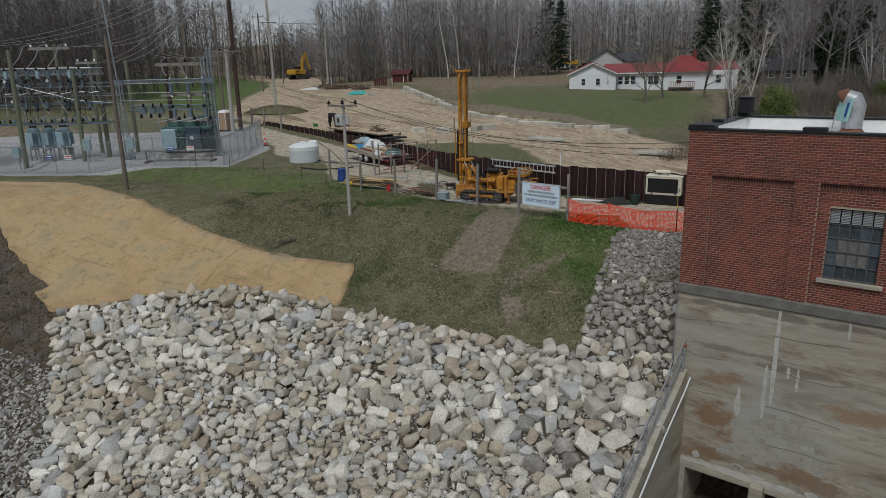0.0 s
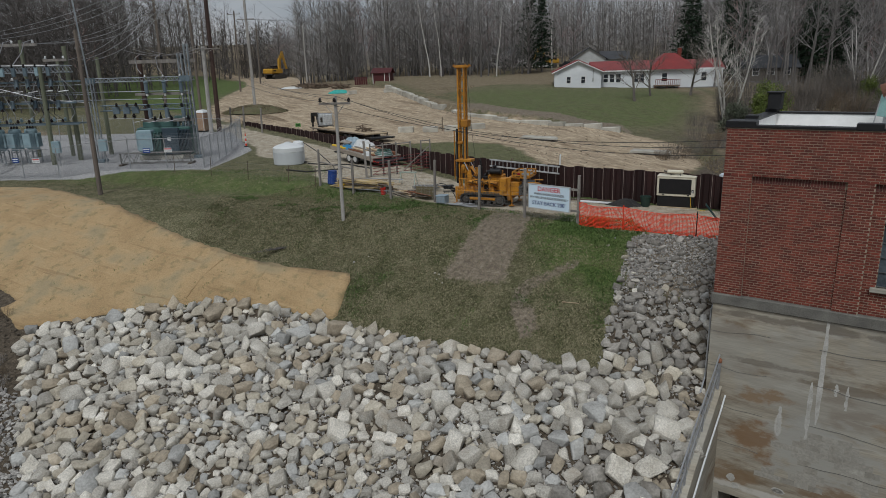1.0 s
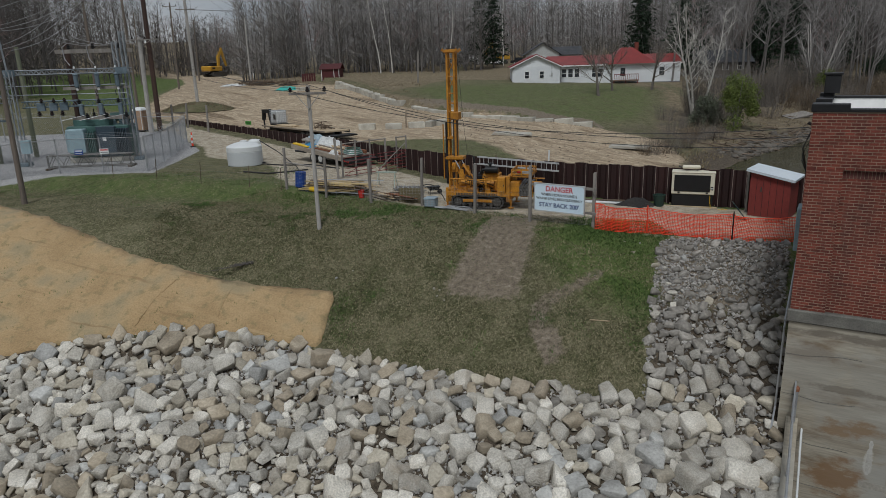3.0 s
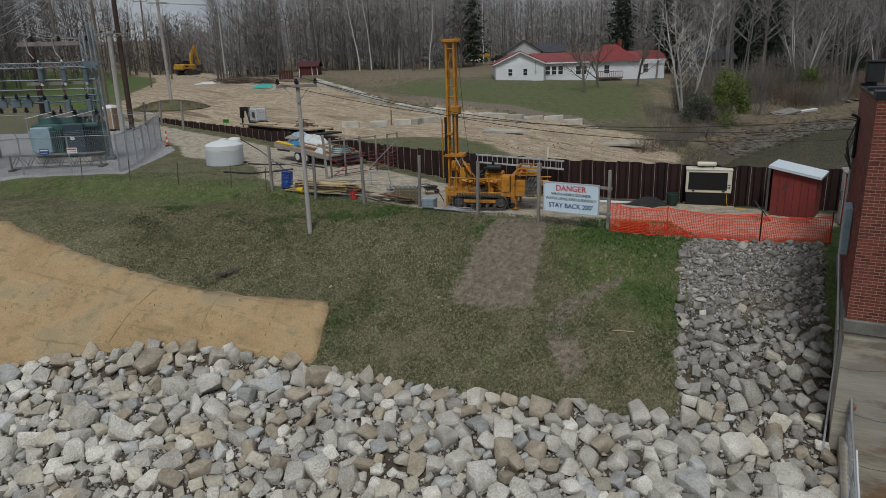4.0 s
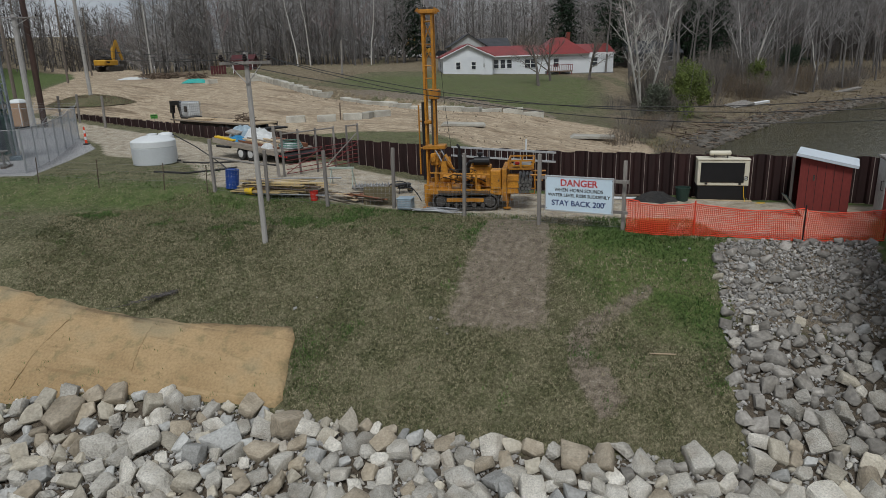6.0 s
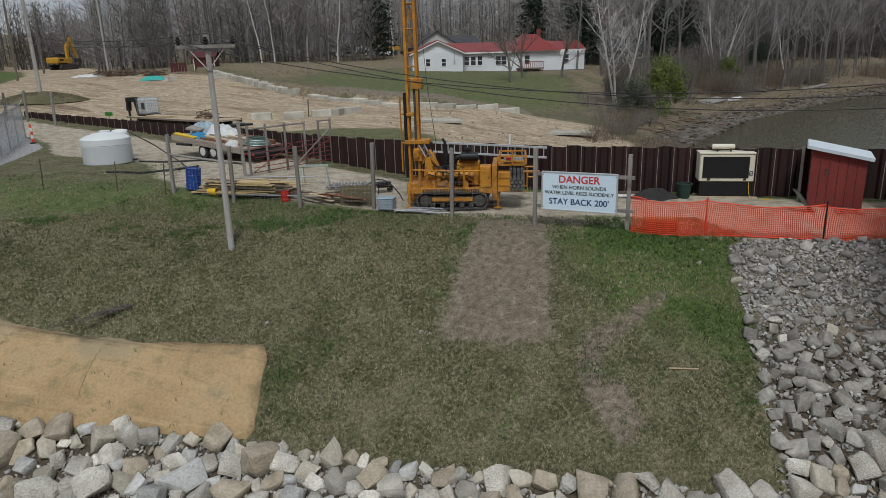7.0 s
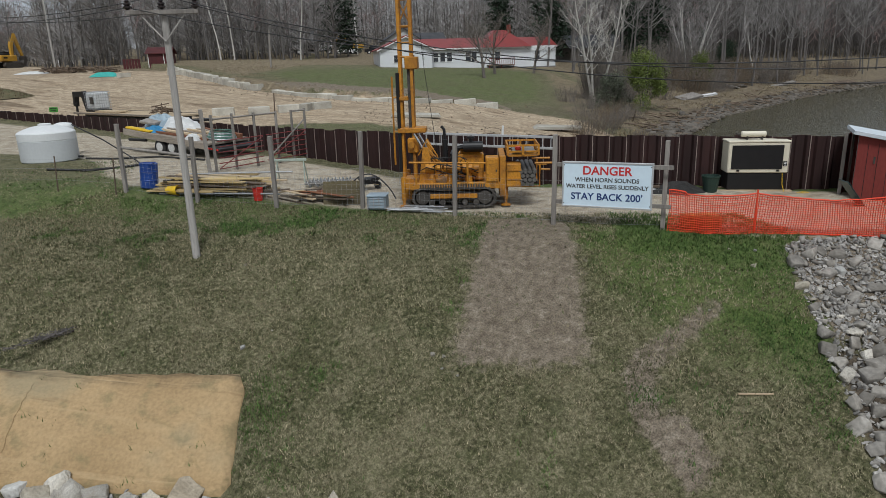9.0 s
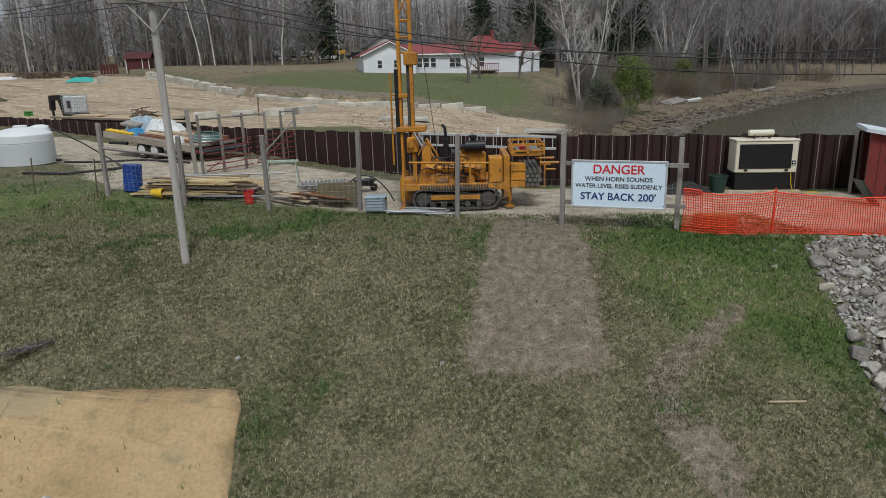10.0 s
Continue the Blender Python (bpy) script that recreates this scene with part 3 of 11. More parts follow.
def stained_face():
    """Board-marked concrete with rust, damp and lime where they have run down this wall."""
    m = M_CONC.copy()
    m.name = "stained_face_concrete"
    n, l = m.node_tree.nodes, m.node_tree.links
    b = n["Principled BSDF"]
    co = n.new("ShaderNodeTexCoord")
    warp = n.new("ShaderNodeTexNoise")
    warp.inputs["Scale"].default_value, warp.inputs["Detail"].default_value, warp.inputs["Roughness"].default_value = 1.3, 8.0, 0.65
    mp = n.new("ShaderNodeMapping")
    mp.inputs["Scale"].default_value = (0.8, 0.8, 1.6)
    l.new(co.outputs["Object"], mp.inputs["Vector"])
    l.new(mp.outputs["Vector"], warp.inputs["Vector"])
    sep = n.new("ShaderNodeSeparateXYZ")
    l.new(co.outputs["Object"], sep.inputs["Vector"])

    def calc(op, a, c):
        q = n.new("ShaderNodeMath")
        q.operation = op
        for k, v in enumerate((a, c)):
            if isinstance(v, (int, float)):
                q.inputs[k].default_value = v
            else:
                l.new(v, q.inputs[k])
        return q.outputs[0]

    # colour, amount, middle and half size along the wall and up it
    for colour, amount, cx, cz, rx, rz in (((0.33, 0.325, 0.295), 0.75, 3.5, -5.6, 2.1, 1.3), ((0.20, 0.115, 0.055), 0.85, 1.6, -5.75, 0.75, 0.8), ((0.22, 0.14, 0.075), 0.8, 1.9, -4.05, 0.9, 0.3),
                                           ((0.17, 0.10, 0.05), 0.75, 4.7, -7.0, 1.6, 0.45), ((0.20, 0.13, 0.07), 0.7, 1.1, -7.2, 0.9, 0.5), ((0.24, 0.15, 0.08), 0.75, 6.0, -4.2, 1.2, 0.35), ((0.13, 0.10, 0.07), 0.6, 4.5, -3.2, 2.5, 0.16),
                                           ((0.12, 0.10, 0.08), 0.7, 3.0, -1.4, 4.5, 0.16), ((0.11, 0.09, 0.07), 0.55, 2.0, -2.95, 2.2, 0.12), ((0.56, 0.55, 0.51), 0.7, 2.3, -7.62, 2.2, 0.16), ((0.55, 0.54, 0.50), 0.6, 2.3, -4.8, 0.12, 0.5)):
        dx, dz = calc("DIVIDE", calc("SUBTRACT", sep.outputs["X"], cx), rx), calc("DIVIDE", calc("SUBTRACT", sep.outputs["Z"], cz), rz)
        d = calc("ADD", calc("MULTIPLY", dx, dx), calc("MULTIPLY", dz, dz))
        f = calc("ADD", calc("SUBTRACT", 1.1, d), calc("MULTIPLY", calc("SUBTRACT", warp.outputs["Fac"], 0.5), 5.0))
        r = n.new("ShaderNodeMapRange")
        r.inputs["From Min"].default_value, r.inputs["From Max"].default_value, r.inputs["To Max"].default_value = 0.1, 0.8, amount
        l.new(f, r.inputs["Value"])
        mx = n.new("ShaderNodeMix")
        mx.data_type = "RGBA"
        mx.inputs["B"].default_value = (*colour, 1)
        under = b.inputs["Base Color"].links[0].from_socket
        l.new(r.outputs["Result"], mx.inputs["Factor"])
        l.new(under, mx.inputs["A"])
        l.new(mx.outputs["Result"], b.inputs["Base Color"])
    return m


M_FACE = stained_face()
g = G()
# concrete base with the tailrace opening
g.box(0, 0.7, 0, DEP, -10.5, -1.16)
g.box(0.7, LEN, 0, DEP, -8.0, -1.16)
g.box(0.7, LEN, 2.5, DEP, -10.5, -8.0)
part("concrete_base", g, M_FACE, hall, "water-stained board-marked concrete base")
g = G()
g.box(-0.07, LEN, -0.07, DEP + 0.02, -1.16, BAND, 0.03)
part("ledge", g, M_BAND, hall, "dark stained concrete ledge")
# mortar body: pilasters, recessed panels, head
g = G()
edges = [0.0] + [e for p in PANELS for e in p] + [LEN]
for a, b in zip(edges[0::2], edges[1::2]):
    g.box(a, b, 0, 0.3, BAND, 3.05)
g.box(0, LEN, 0, 0.3, 3.05, TOP)
for a, b in PANELS:
    if a == 4.0:
        g.box(a, WIN[0], 0.1, 0.3, BAND, 3.05)
        g.box(WIN[1], b, 0.1, 0.3, BAND, 3.05)
        g.box(WIN[0], WIN[1], 0.1, 0.3, BAND, WIN[2])
        g.box(WIN[0], WIN[1], 0.1, 0.3, WIN[3], 3.05)
    else:
        g.box(a, b, 0.1, 0.3, BAND, 3.05)
g.box(0, 0.3, 0.3, DEP, BAND, TOP)
g.box(0.3, LEN, DEP - 0.3, DEP, BAND, TOP)
g.box(LEN - 0.3, LEN, 0.3, DEP - 0.3, BAND, TOP)
body = part("wall_body", g, M_MORTAR, hall, "mortar and backing of the brick walls")

COURSE, PITCH = 0.0791, 0.214


SINGLE = []


def lay(g, a0, a1, z0, z1, y, hole=None, side=False, single=False):
    """Stretcher courses, proud of the mortar."""
    n = int(round((z1 - z0) / COURSE))
    for c in range(n):
        za, zb = z0 + c * COURSE + 0.0095, z0 + (c + 1) * COURSE - 0.0095
        x = a0 - (PITCH / 2 if c % 2 else 0)
        while x < a1:
            p, q = max(x + 0.006, a0), min(x + PITCH - 0.006, a1)
            x += PITCH
            if q - p < 0.03:
                continue
            if hole and q > hole[0] and p < hole[1] and zb > hole[2] and za < hole[3]:
                if p < hole[0] and hole[0] - p > 0.03:
                    q = hole[0]
                elif q > hole[1] and q - hole[1] > 0.03:
                    p = hole[1]
                else:
                    continue
            d = 0.008
            if single and q - p > PITCH - 0.02 and len(SINGLE) < 290:
                SINGLE.append((p, y, za))
                continue
            if side:
                vs = [(y - d, p, za), (y - d, q, za), (y - d, q, zb), (y - d, p, zb), (y, p, za), (y, q, za), (y, q, zb), (y, p, zb)]
                fs = [(3, 2, 1, 0), (0, 1, 5, 4), (2, 3, 7, 6), (1, 2, 6, 5), (3, 0, 4, 7)]
            else:
                vs = [(p, y - d, za), (q, y - d, za), (q, y - d, zb), (p, y - d, zb), (p, y, za), (q, y, za), (q, y, zb), (p, y, zb)]
                fs = [(0, 1, 2, 3), (4, 5, 1, 0), (3, 2, 6, 7), (1, 5, 6, 2), (4, 0, 3, 7)]
            g.add(vs, fs)


g = G()
for a, b in zip(edges[0::2], edges[1::2]):
    lay(g, a, b, BAND, 3.05, 0.0, single=a < 4)
lay(g, 0, LEN, 3.05, TOP, 0.0)
for a, b in PANELS:
    lay(g, a, b, BAND, 2.82, 0.1, WIN if a == 4.0 else None)
lay(g, 0.0, DEP, BAND, TOP, 0.0, side=True)
brick_me = G().box(0, PITCH - 0.012, -0.008, 0.02, 0, COURSE - 0.019).mesh("brick", M_BRICK)
for p, y, za in SINGLE:
    ob = new("brick", brick_me)
    ob.parent, ob.matrix_basis = hall, pose(p, y, za)
ob = part("brickwork", g, M_BRICK, hall, "red stretcher-bond brickwork with pale joints")
ob["kind"] = "stuff"
g = G()
for a, b in PANELS:
    x = a + 0.006
    while x < b - 0.06:
        g.box(x, x + 0.066, 0.085, 0.11, 2.84, 3.04)
        x += 0.079
ob = part("soldier_course", g, M_DKBRICK, hall, "dark soldier bricks over the recessed panels")
ob["kind"] = "stuff"
# parapet: inner face, coping, roof
g = G()
g.box(0.3, LEN - 0.3, 0.3, DEP - 0.3, 3.9, 4.05)
part("roof", g, M_MEMBRANE, hall, "white membrane roof")
g = G()
g.box(0.3, LEN - 0.3, 0.3, 0.33, 4.05, TOP)
g.box(0.3, 0.33, 0.33, DEP - 0.33, 4.05, TOP)
g.box(0.3, LEN - 0.3, DEP - 0.33, DEP - 0.3, 4.05, TOP)
part("parapet_lining", g, M_MEMBRANE, hall)
g = G()
for a, b, lift in ((-0.05, 0.8, 0.12), (0.8, 3.35, 0.0), (3.35, 4.0, 0.12), (4.0, LEN, 0.0)):
    g.box(a, b, -0.05, 0.36, TOP + 0.001, TOP + 0.075 + lift, 0.01)
for a, b, lift in ((0.36, 0.8, 0.12), (0.8, 2.6, 0.0), (2.6, 3.1, 0.1), (3.1, DEP - 0.5, 0.0), (DEP - 0.5, DEP + 0.05, 0.1)):
    g.box(-0.05, 0.36, a, b, TOP + 0.001, TOP + 0.075 + lift, 0.01)
g.box(0.36, LEN, DEP - 0.36, DEP + 0.05, TOP + 0.001, TOP + 0.075, 0.01)
part("coping", g, M_BLACK, hall, "black metal coping with raised pilaster caps")
g = G()
g.box(0.05, 0.5, DEP - 0.75, DEP - 0.2, TOP + 0.176, TOP + 0.75, 0.02)
g.box(0.0, 0.55, DEP - 0.8, DEP - 0.15, TOP + 0.751, TOP + 0.82, 0.02)
part("chimney", g, M_BLACK, hall, "short black sheet-clad chimney")
# window
M_GLASS = mat("dusty_window_glass", (0.045, 0.06, 0.072), (0.075, 0.09, 0.10), 0.18, big=2.5, fine=10, grain=0.3, rnd=0.35, bump=0.03, spec=0.6)
M_SASH = mat("grey_steel_sash", (0.10, 0.11, 0.115), (0.075, 0.08, 0.085), 0.6, big=3, fine=30)
M_LOUVRE = mat("aluminium_louvre", (0.42, 0.43, 0.43), (0.33, 0.34, 0.34), 0.5, 0.3, big=3, fine=30)
win = part("window", G().box(WIN[0], WIN[1], 0.27, 0.295, WIN[2], WIN[3]), M_BLACK, hall, "steel-sash factory window with a louvred head")
wx = [WIN[0] + (WIN[1] - WIN[0]) * k / 5 for k in range(6)]
wz = [WIN[2] + (1.72) * k / 4 for k in range(5)]
for i in range(5):
    for j in range(4):
        lab = "dusty pane with a pale inner blind" if 1 <= i <= 3 and 1 <= j <= 2 else ""
        part("pane", G().box(wx[i] + 0.015, wx[i + 1] - 0.015, 0.235 + 0.01 * random.random(), 0.262, wz[j] + 0.015, wz[j + 1] - 0.015),
             mat("blind_behind_glass", (0.17, 0.165, 0.155), (0.12, 0.12, 0.12), 0.25, big=3, fine=8) if lab and (i, j) == (1, 1) else M_GLASS if not lab else bpy.data.materials["blind_behind_glass"] if "blind_behind_glass" in bpy.data.materials else M_GLASS, win, lab)
g = G()
for x in wx:
    g.box(x - 0.014, x + 0.014, 0.20, 0.262, WIN[2], WIN[2] + 1.72)
for z in wz:
    g.box(WIN[0], WIN[1], 0.205, 0.258, z - 0.014, z + 0.014)
part("sash_bar", g, M_SASH, win)
for i in range(5):
    g = G()
    for k in range(9):
        z = WIN[2] + 1.76 + k * 0.048
        g.box(wx[i] + 0.02, wx[i + 1] - 0.02, 0.18, 0.262, z, z + 0.03, m=None)
    part("louvre", g, M_LOUVRE, win, "ribbed aluminium louvre")
part("window_sill", G().box(WIN[0] - 0.14, WIN[1] + 0.2, -0.03, 0.20, WIN[2] - 0.13, WIN[2], 0.012), M_CONC, win, "weathered concrete sill")


# ---- sheet pile wall ----
M_PILECAP = mat("rusted_cap", (0.06, 0.028, 0.022), (0.04, 0.02, 0.018), 0.7, 0.2, big=2, fine=20)
pilewall = thing("sheet_pile_wall", pose(0, 0, 0), "rusted dark brown steel sheet piles along the river side of the yard", "retaining wall", kind="structure")
SHEET = 0.56


def sheet_mesh():
    g = G()
    w, d, t = SHEET, 0.09, 0.012
    line = [(-w / 2, 0), (-w / 2 + 0.10, 0), (-w / 2 + 0.17, d), (w / 2 - 0.17, d), (w / 2 - 0.10, 0), (w / 2, 0)]
    vs = [(x, y, z) for z in (0, 1) for x, y in line] + [(x, y + t, z) for z in (0, 1) for x, y in line]
    n = len(line)
    fs = []
    for i in range(n - 1):
        fs += [(i, i + 1, n + i + 1, n + i), (2 * n + i + 1, 2 * n + i, 3 * n + i, 3 * n + i + 1), (n + i, n + i + 1, 3 * n + i + 1, 3 * n + i)]
    g.add(vs, fs)
    return g.mesh("sheet_pile", M_PILE)


def seam_mesh():
    return G().box(-0.011, 0.011, -0.022, 0.0, 0.02, 0.99).mesh("interlock", M_SEAM)


def wall_top(s, total):
    return None


me_sheet, me_seam = sheet_mesh(), seam_mesh()


def lay_wall():
    k = 0
    for (ax, ay), (bx, by) in zip(WALL, WALL[1:]):
        L = math.hypot(bx - ax, by - ay)
        n = max(1, round(L / SHEET))
        ang = math.atan2(by - ay, bx - ax) + math.pi
        for i in range(n):
            f = (i + 0.5) / n
            x, y = ax + (bx - ax) * f, ay + (by - ay) * f
            top = float(np.interp(y, [31, 42, 47, 54, 71, 80], [1.08, 1.08, 1.1, 0.95, 0.95, 1.3])) + 0.03 * math.sin(k * 2.1)
            z0 = ground_z(x, y) - 0.4
            ob = new("sheet_pile", me_sheet)
            ob.parent = pilewall
            ob.matrix_basis = Matrix.LocRotScale((x, y, z0), Euler((0, 0, ang)), (L / n / SHEET, 1 if k % 2 else -1, top - z0))
            if k % 2 == 0 or y < 47:
                s = new("interlock_seam", me_seam)
                s.parent = pilewall
                q = (i + 0.0) / n
                s.matrix_basis = Matrix.LocRotScale((ax + (bx - ax) * q, ay + (by - ay) * q, z0), Euler((0, 0, ang)), (1, 1, top - z0))
            k += 1


lay_wall()


# ---- trees ----
def bare_tree(seed, H, r0, lean=0.0, stems=1, spread=0.55, first=0.35, twigs=5, fork=False):
    """Trunk with limbs, and a crown of boughs and twigs; two gathered meshes."""
    r = random.Random(seed)
    trunk, crown = G(), G()
    for s in range(stems):
        a0 = r.uniform(0, 6.28)
        dirv = Vector((math.cos(a0), math.sin(a0), 0)) * (lean + (0.16 if stems > 1 else 0.0)) + Vector((0, 0, 1))
        p, pts, rad = Vector((0.12 * stems * math.cos(a0), 0.12 * stems * math.sin(a0), -0.3)), [], []
        n = 8
        h = H * r.uniform(0.85, 1.05)
        for i in range(n + 1):
            pts.append(p.copy())
            rad.append(r0 * (1 - i / n) ** 0.8 + 0.012)
            dirv = (dirv + Vector((r.uniform(-0.09, 0.09), r.uniform(-0.09, 0.09), 0.03))).normalized()
            p = p + dirv * h / n
        trunk.tube(pts, rad, 6, cap=False)
        count = int(14 * first + 9) if twigs > 3 else 7
        for b in range(count):
            f = first + (1 - first) * (b + r.random() * 0.6) / count
            i = min(n - 1, int(f * n))
            base = pts[i].lerp(pts[i + 1], f * n - i)
            ang = r.uniform(0, 6.28)
            L = h * 0.30 * (1.08 - f) ** 0.6 * r.uniform(0.7, 1.25) * spread / 0.55
            d = Vector((math.cos(ang), math.sin(ang), r.uniform(0.55, 1.3))).normalized()
            bp, bpts = base.copy(), []
            for k in range(4):
                bpts.append(bp.copy())
                d = (d + Vector((r.uniform(-0.2, 0.2), r.uniform(-0.2, 0.2), r.uniform(-0.02, 0.22)))).normalized()
                bp = bp + d * L / 3
            br = max(0.018, rad[i] * 0.45)
            crown.tube(bpts, [br, br * 0.7, br * 0.45, 0.008], 4, cap=False)
            for q in range(twigs):
                t = r.uniform(0.25, 1.0) * 3
                j = min(2, int(t))
                o = bpts[j].lerp(bpts[j + 1], t - j)
                td = (d + Vector((r.gauss(0, 0.6), r.gauss(0, 0.6), r.gauss(0.15, 0.45)))).normalized()
                tl = L * r.uniform(0.3, 0.6)
                e = o + td * tl
                crown.tube([o, o.lerp(e, 0.5) + Vector((r.uniform(-0.1, 0.1), r.uniform(-0.1, 0.1), 0.05)), e], [0.016, 0.011, 0.005], 3, cap=False)
                for w in range(3):
                    o2 = o.lerp(e, r.uniform(0.3, 1.0))
                    e2 = o2 + (td + Vector((r.gauss(0, 0.6), r.gauss(0, 0.6), r.gauss(0.2, 0.4)))).normalized() * tl * r.uniform(0.3, 0.6)
                    side = (e2 - o2).cross(Vector((r.random(), r.random(), r.random()))).normalized() * 0.011
                    crown.add([o2 - side, o2 + side, e2], [(0, 1, 2)])
    return trunk, crown


def conifer(seed, H, R, material_tuft=0.5, low=0.12):
    r = random.Random(seed)
    trunk, crown = G(), G()
    trunk.tube([(0, 0, -0.3), (0, 0, H * 0.5), (0, 0, H)], [H * 0.013 + 0.04, H * 0.008 + 0.03, 0.02], 6, cap=False)
    layers = int(H * 2.6)
    for i in range(layers):
        f = low + (1 - low) * i / layers
        z = H * f
        reach = R * (1 - f) ** 0.62 * (0.6 + 0.4 * min(1, (f - low) * 7)) * (0.82 + 0.3 * math.sin(i * 1.9 + seed)) + 0.15
        for b in range(r.randint(7, 10)):
            a, L = r.uniform(0, 6.28), reach * r.uniform(0.6, 1.12)
            tip = Vector((math.cos(a) * L, math.sin(a) * L, z - L * r.uniform(0.05, 0.35)))
            for k in range(4):
                c = Vector((0, 0, z)).lerp(tip, (k + 1) / 4) + Vector((r.uniform(-0.15, 0.15), r.uniform(-0.15, 0.15), r.uniform(-0.1, 0.1)))
                s = material_tuft * r.uniform(0.6, 1.2) * (0.5 + 0.5 * L / R)
                for _ in range(2):
                    d1 = Vector((r.gauss(0, 1), r.gauss(0, 1), r.gauss(0, 0.5))).normalized() * s
                    d2 = Vector((r.gauss(0, 1), r.gauss(0, 1), r.gauss(0, 0.5))).normalized() * s * 0.45
                    crown.add([c - d1 * 0.5, c + d2, c + d1 * 0.7], [(0, 1, 2)])
    return trunk, crown


def tree(kind, trunk, crown, mt, mc, label):
    t = thing("tree", pose(0, 0, 0), label, "tree", kind)
    part("trunk", trunk, mt, t)
    part("crown", crown, mc, t)
    return t


def leafy_shrub(seed, R, H, n, size):
    r = random.Random(seed)
    st, lv = G(), G()
    for i in range(9):
        a = r.uniform(0, 6.28)
        st.tube([(0, 0, -0.2), (math.cos(a) * R * 0.35, math.sin(a) * R * 0.35, H * 0.5), (math.cos(a) * R * 0.7, math.sin(a) * R * 0.7, H * r.uniform(0.7, 1.0))], [0.05, 0.03, 0.01], 4, cap=False)
    blobs = [(r.uniform(-0.6, 0.6) * R, r.uniform(-0.6, 0.6) * R, H * r.uniform(0.1, 0.88), R * r.uniform(0.26, 0.46)) for _ in range(16)]
    for i in range(n):
        bx, by, bz, br = blobs[i % 16]
        d = Vector((r.gauss(0, 1), r.gauss(0, 1), r.gauss(0, 0.9))).normalized() * br * r.uniform(0.6, 1.15)
        c = Vector((bx, by, bz)) + d
        d1 = Vector((r.gauss(0, 1), r.gauss(0, 1), r.gauss(0, 1))).normalized() * size
        d2 = Vector((r.gauss(0, 1), r.gauss(0, 1), r.gauss(0, 1))).normalized() * size * 0.6
        lv.add([c - d1, c + d2, c + d1], [(0, 1, 2)])
    return st, lv


def twig_thicket(seed, R, H, n, w=0.012):
    """Bare brush: many thin canes from one root."""
    r = random.Random(seed)
    g = G()
    for i in range(n):
        a, q = r.uniform(0, 6.28), R * math.sqrt(r.random())
        o = Vector((math.cos(a) * q * 0.55, math.sin(a) * q * 0.55, -0.1))
        e = Vector((math.cos(a) * q, math.sin(a) * q, H * r.uniform(0.5, 1.0)))
        mid = o.lerp(e, 0.5) + Vector((r.uniform(-0.2, 0.2), r.uniform(-0.2, 0.2), 0.15)) * H * 0.3
        g.tube([o, mid, e], [w * 1.3, w, w * 0.4], 3, cap=False)
        for k in range(3):
            p = o.lerp(e, r.uniform(0.4, 0.95)) + Vector((r.uniform(-0.15, 0.15), r.uniform(-0.15, 0.15), 0.1))
            f = p + Vector((r.gauss(0, 0.4), r.gauss(0, 0.4), r.uniform(0.1, 0.7))) * H * 0.28
            s = (f - p).cross(Vector((r.random(), r.random(), r.random()))).normalized() * w
            g.add([p - s, p + s, f], [(0, 1, 2)])
    return g


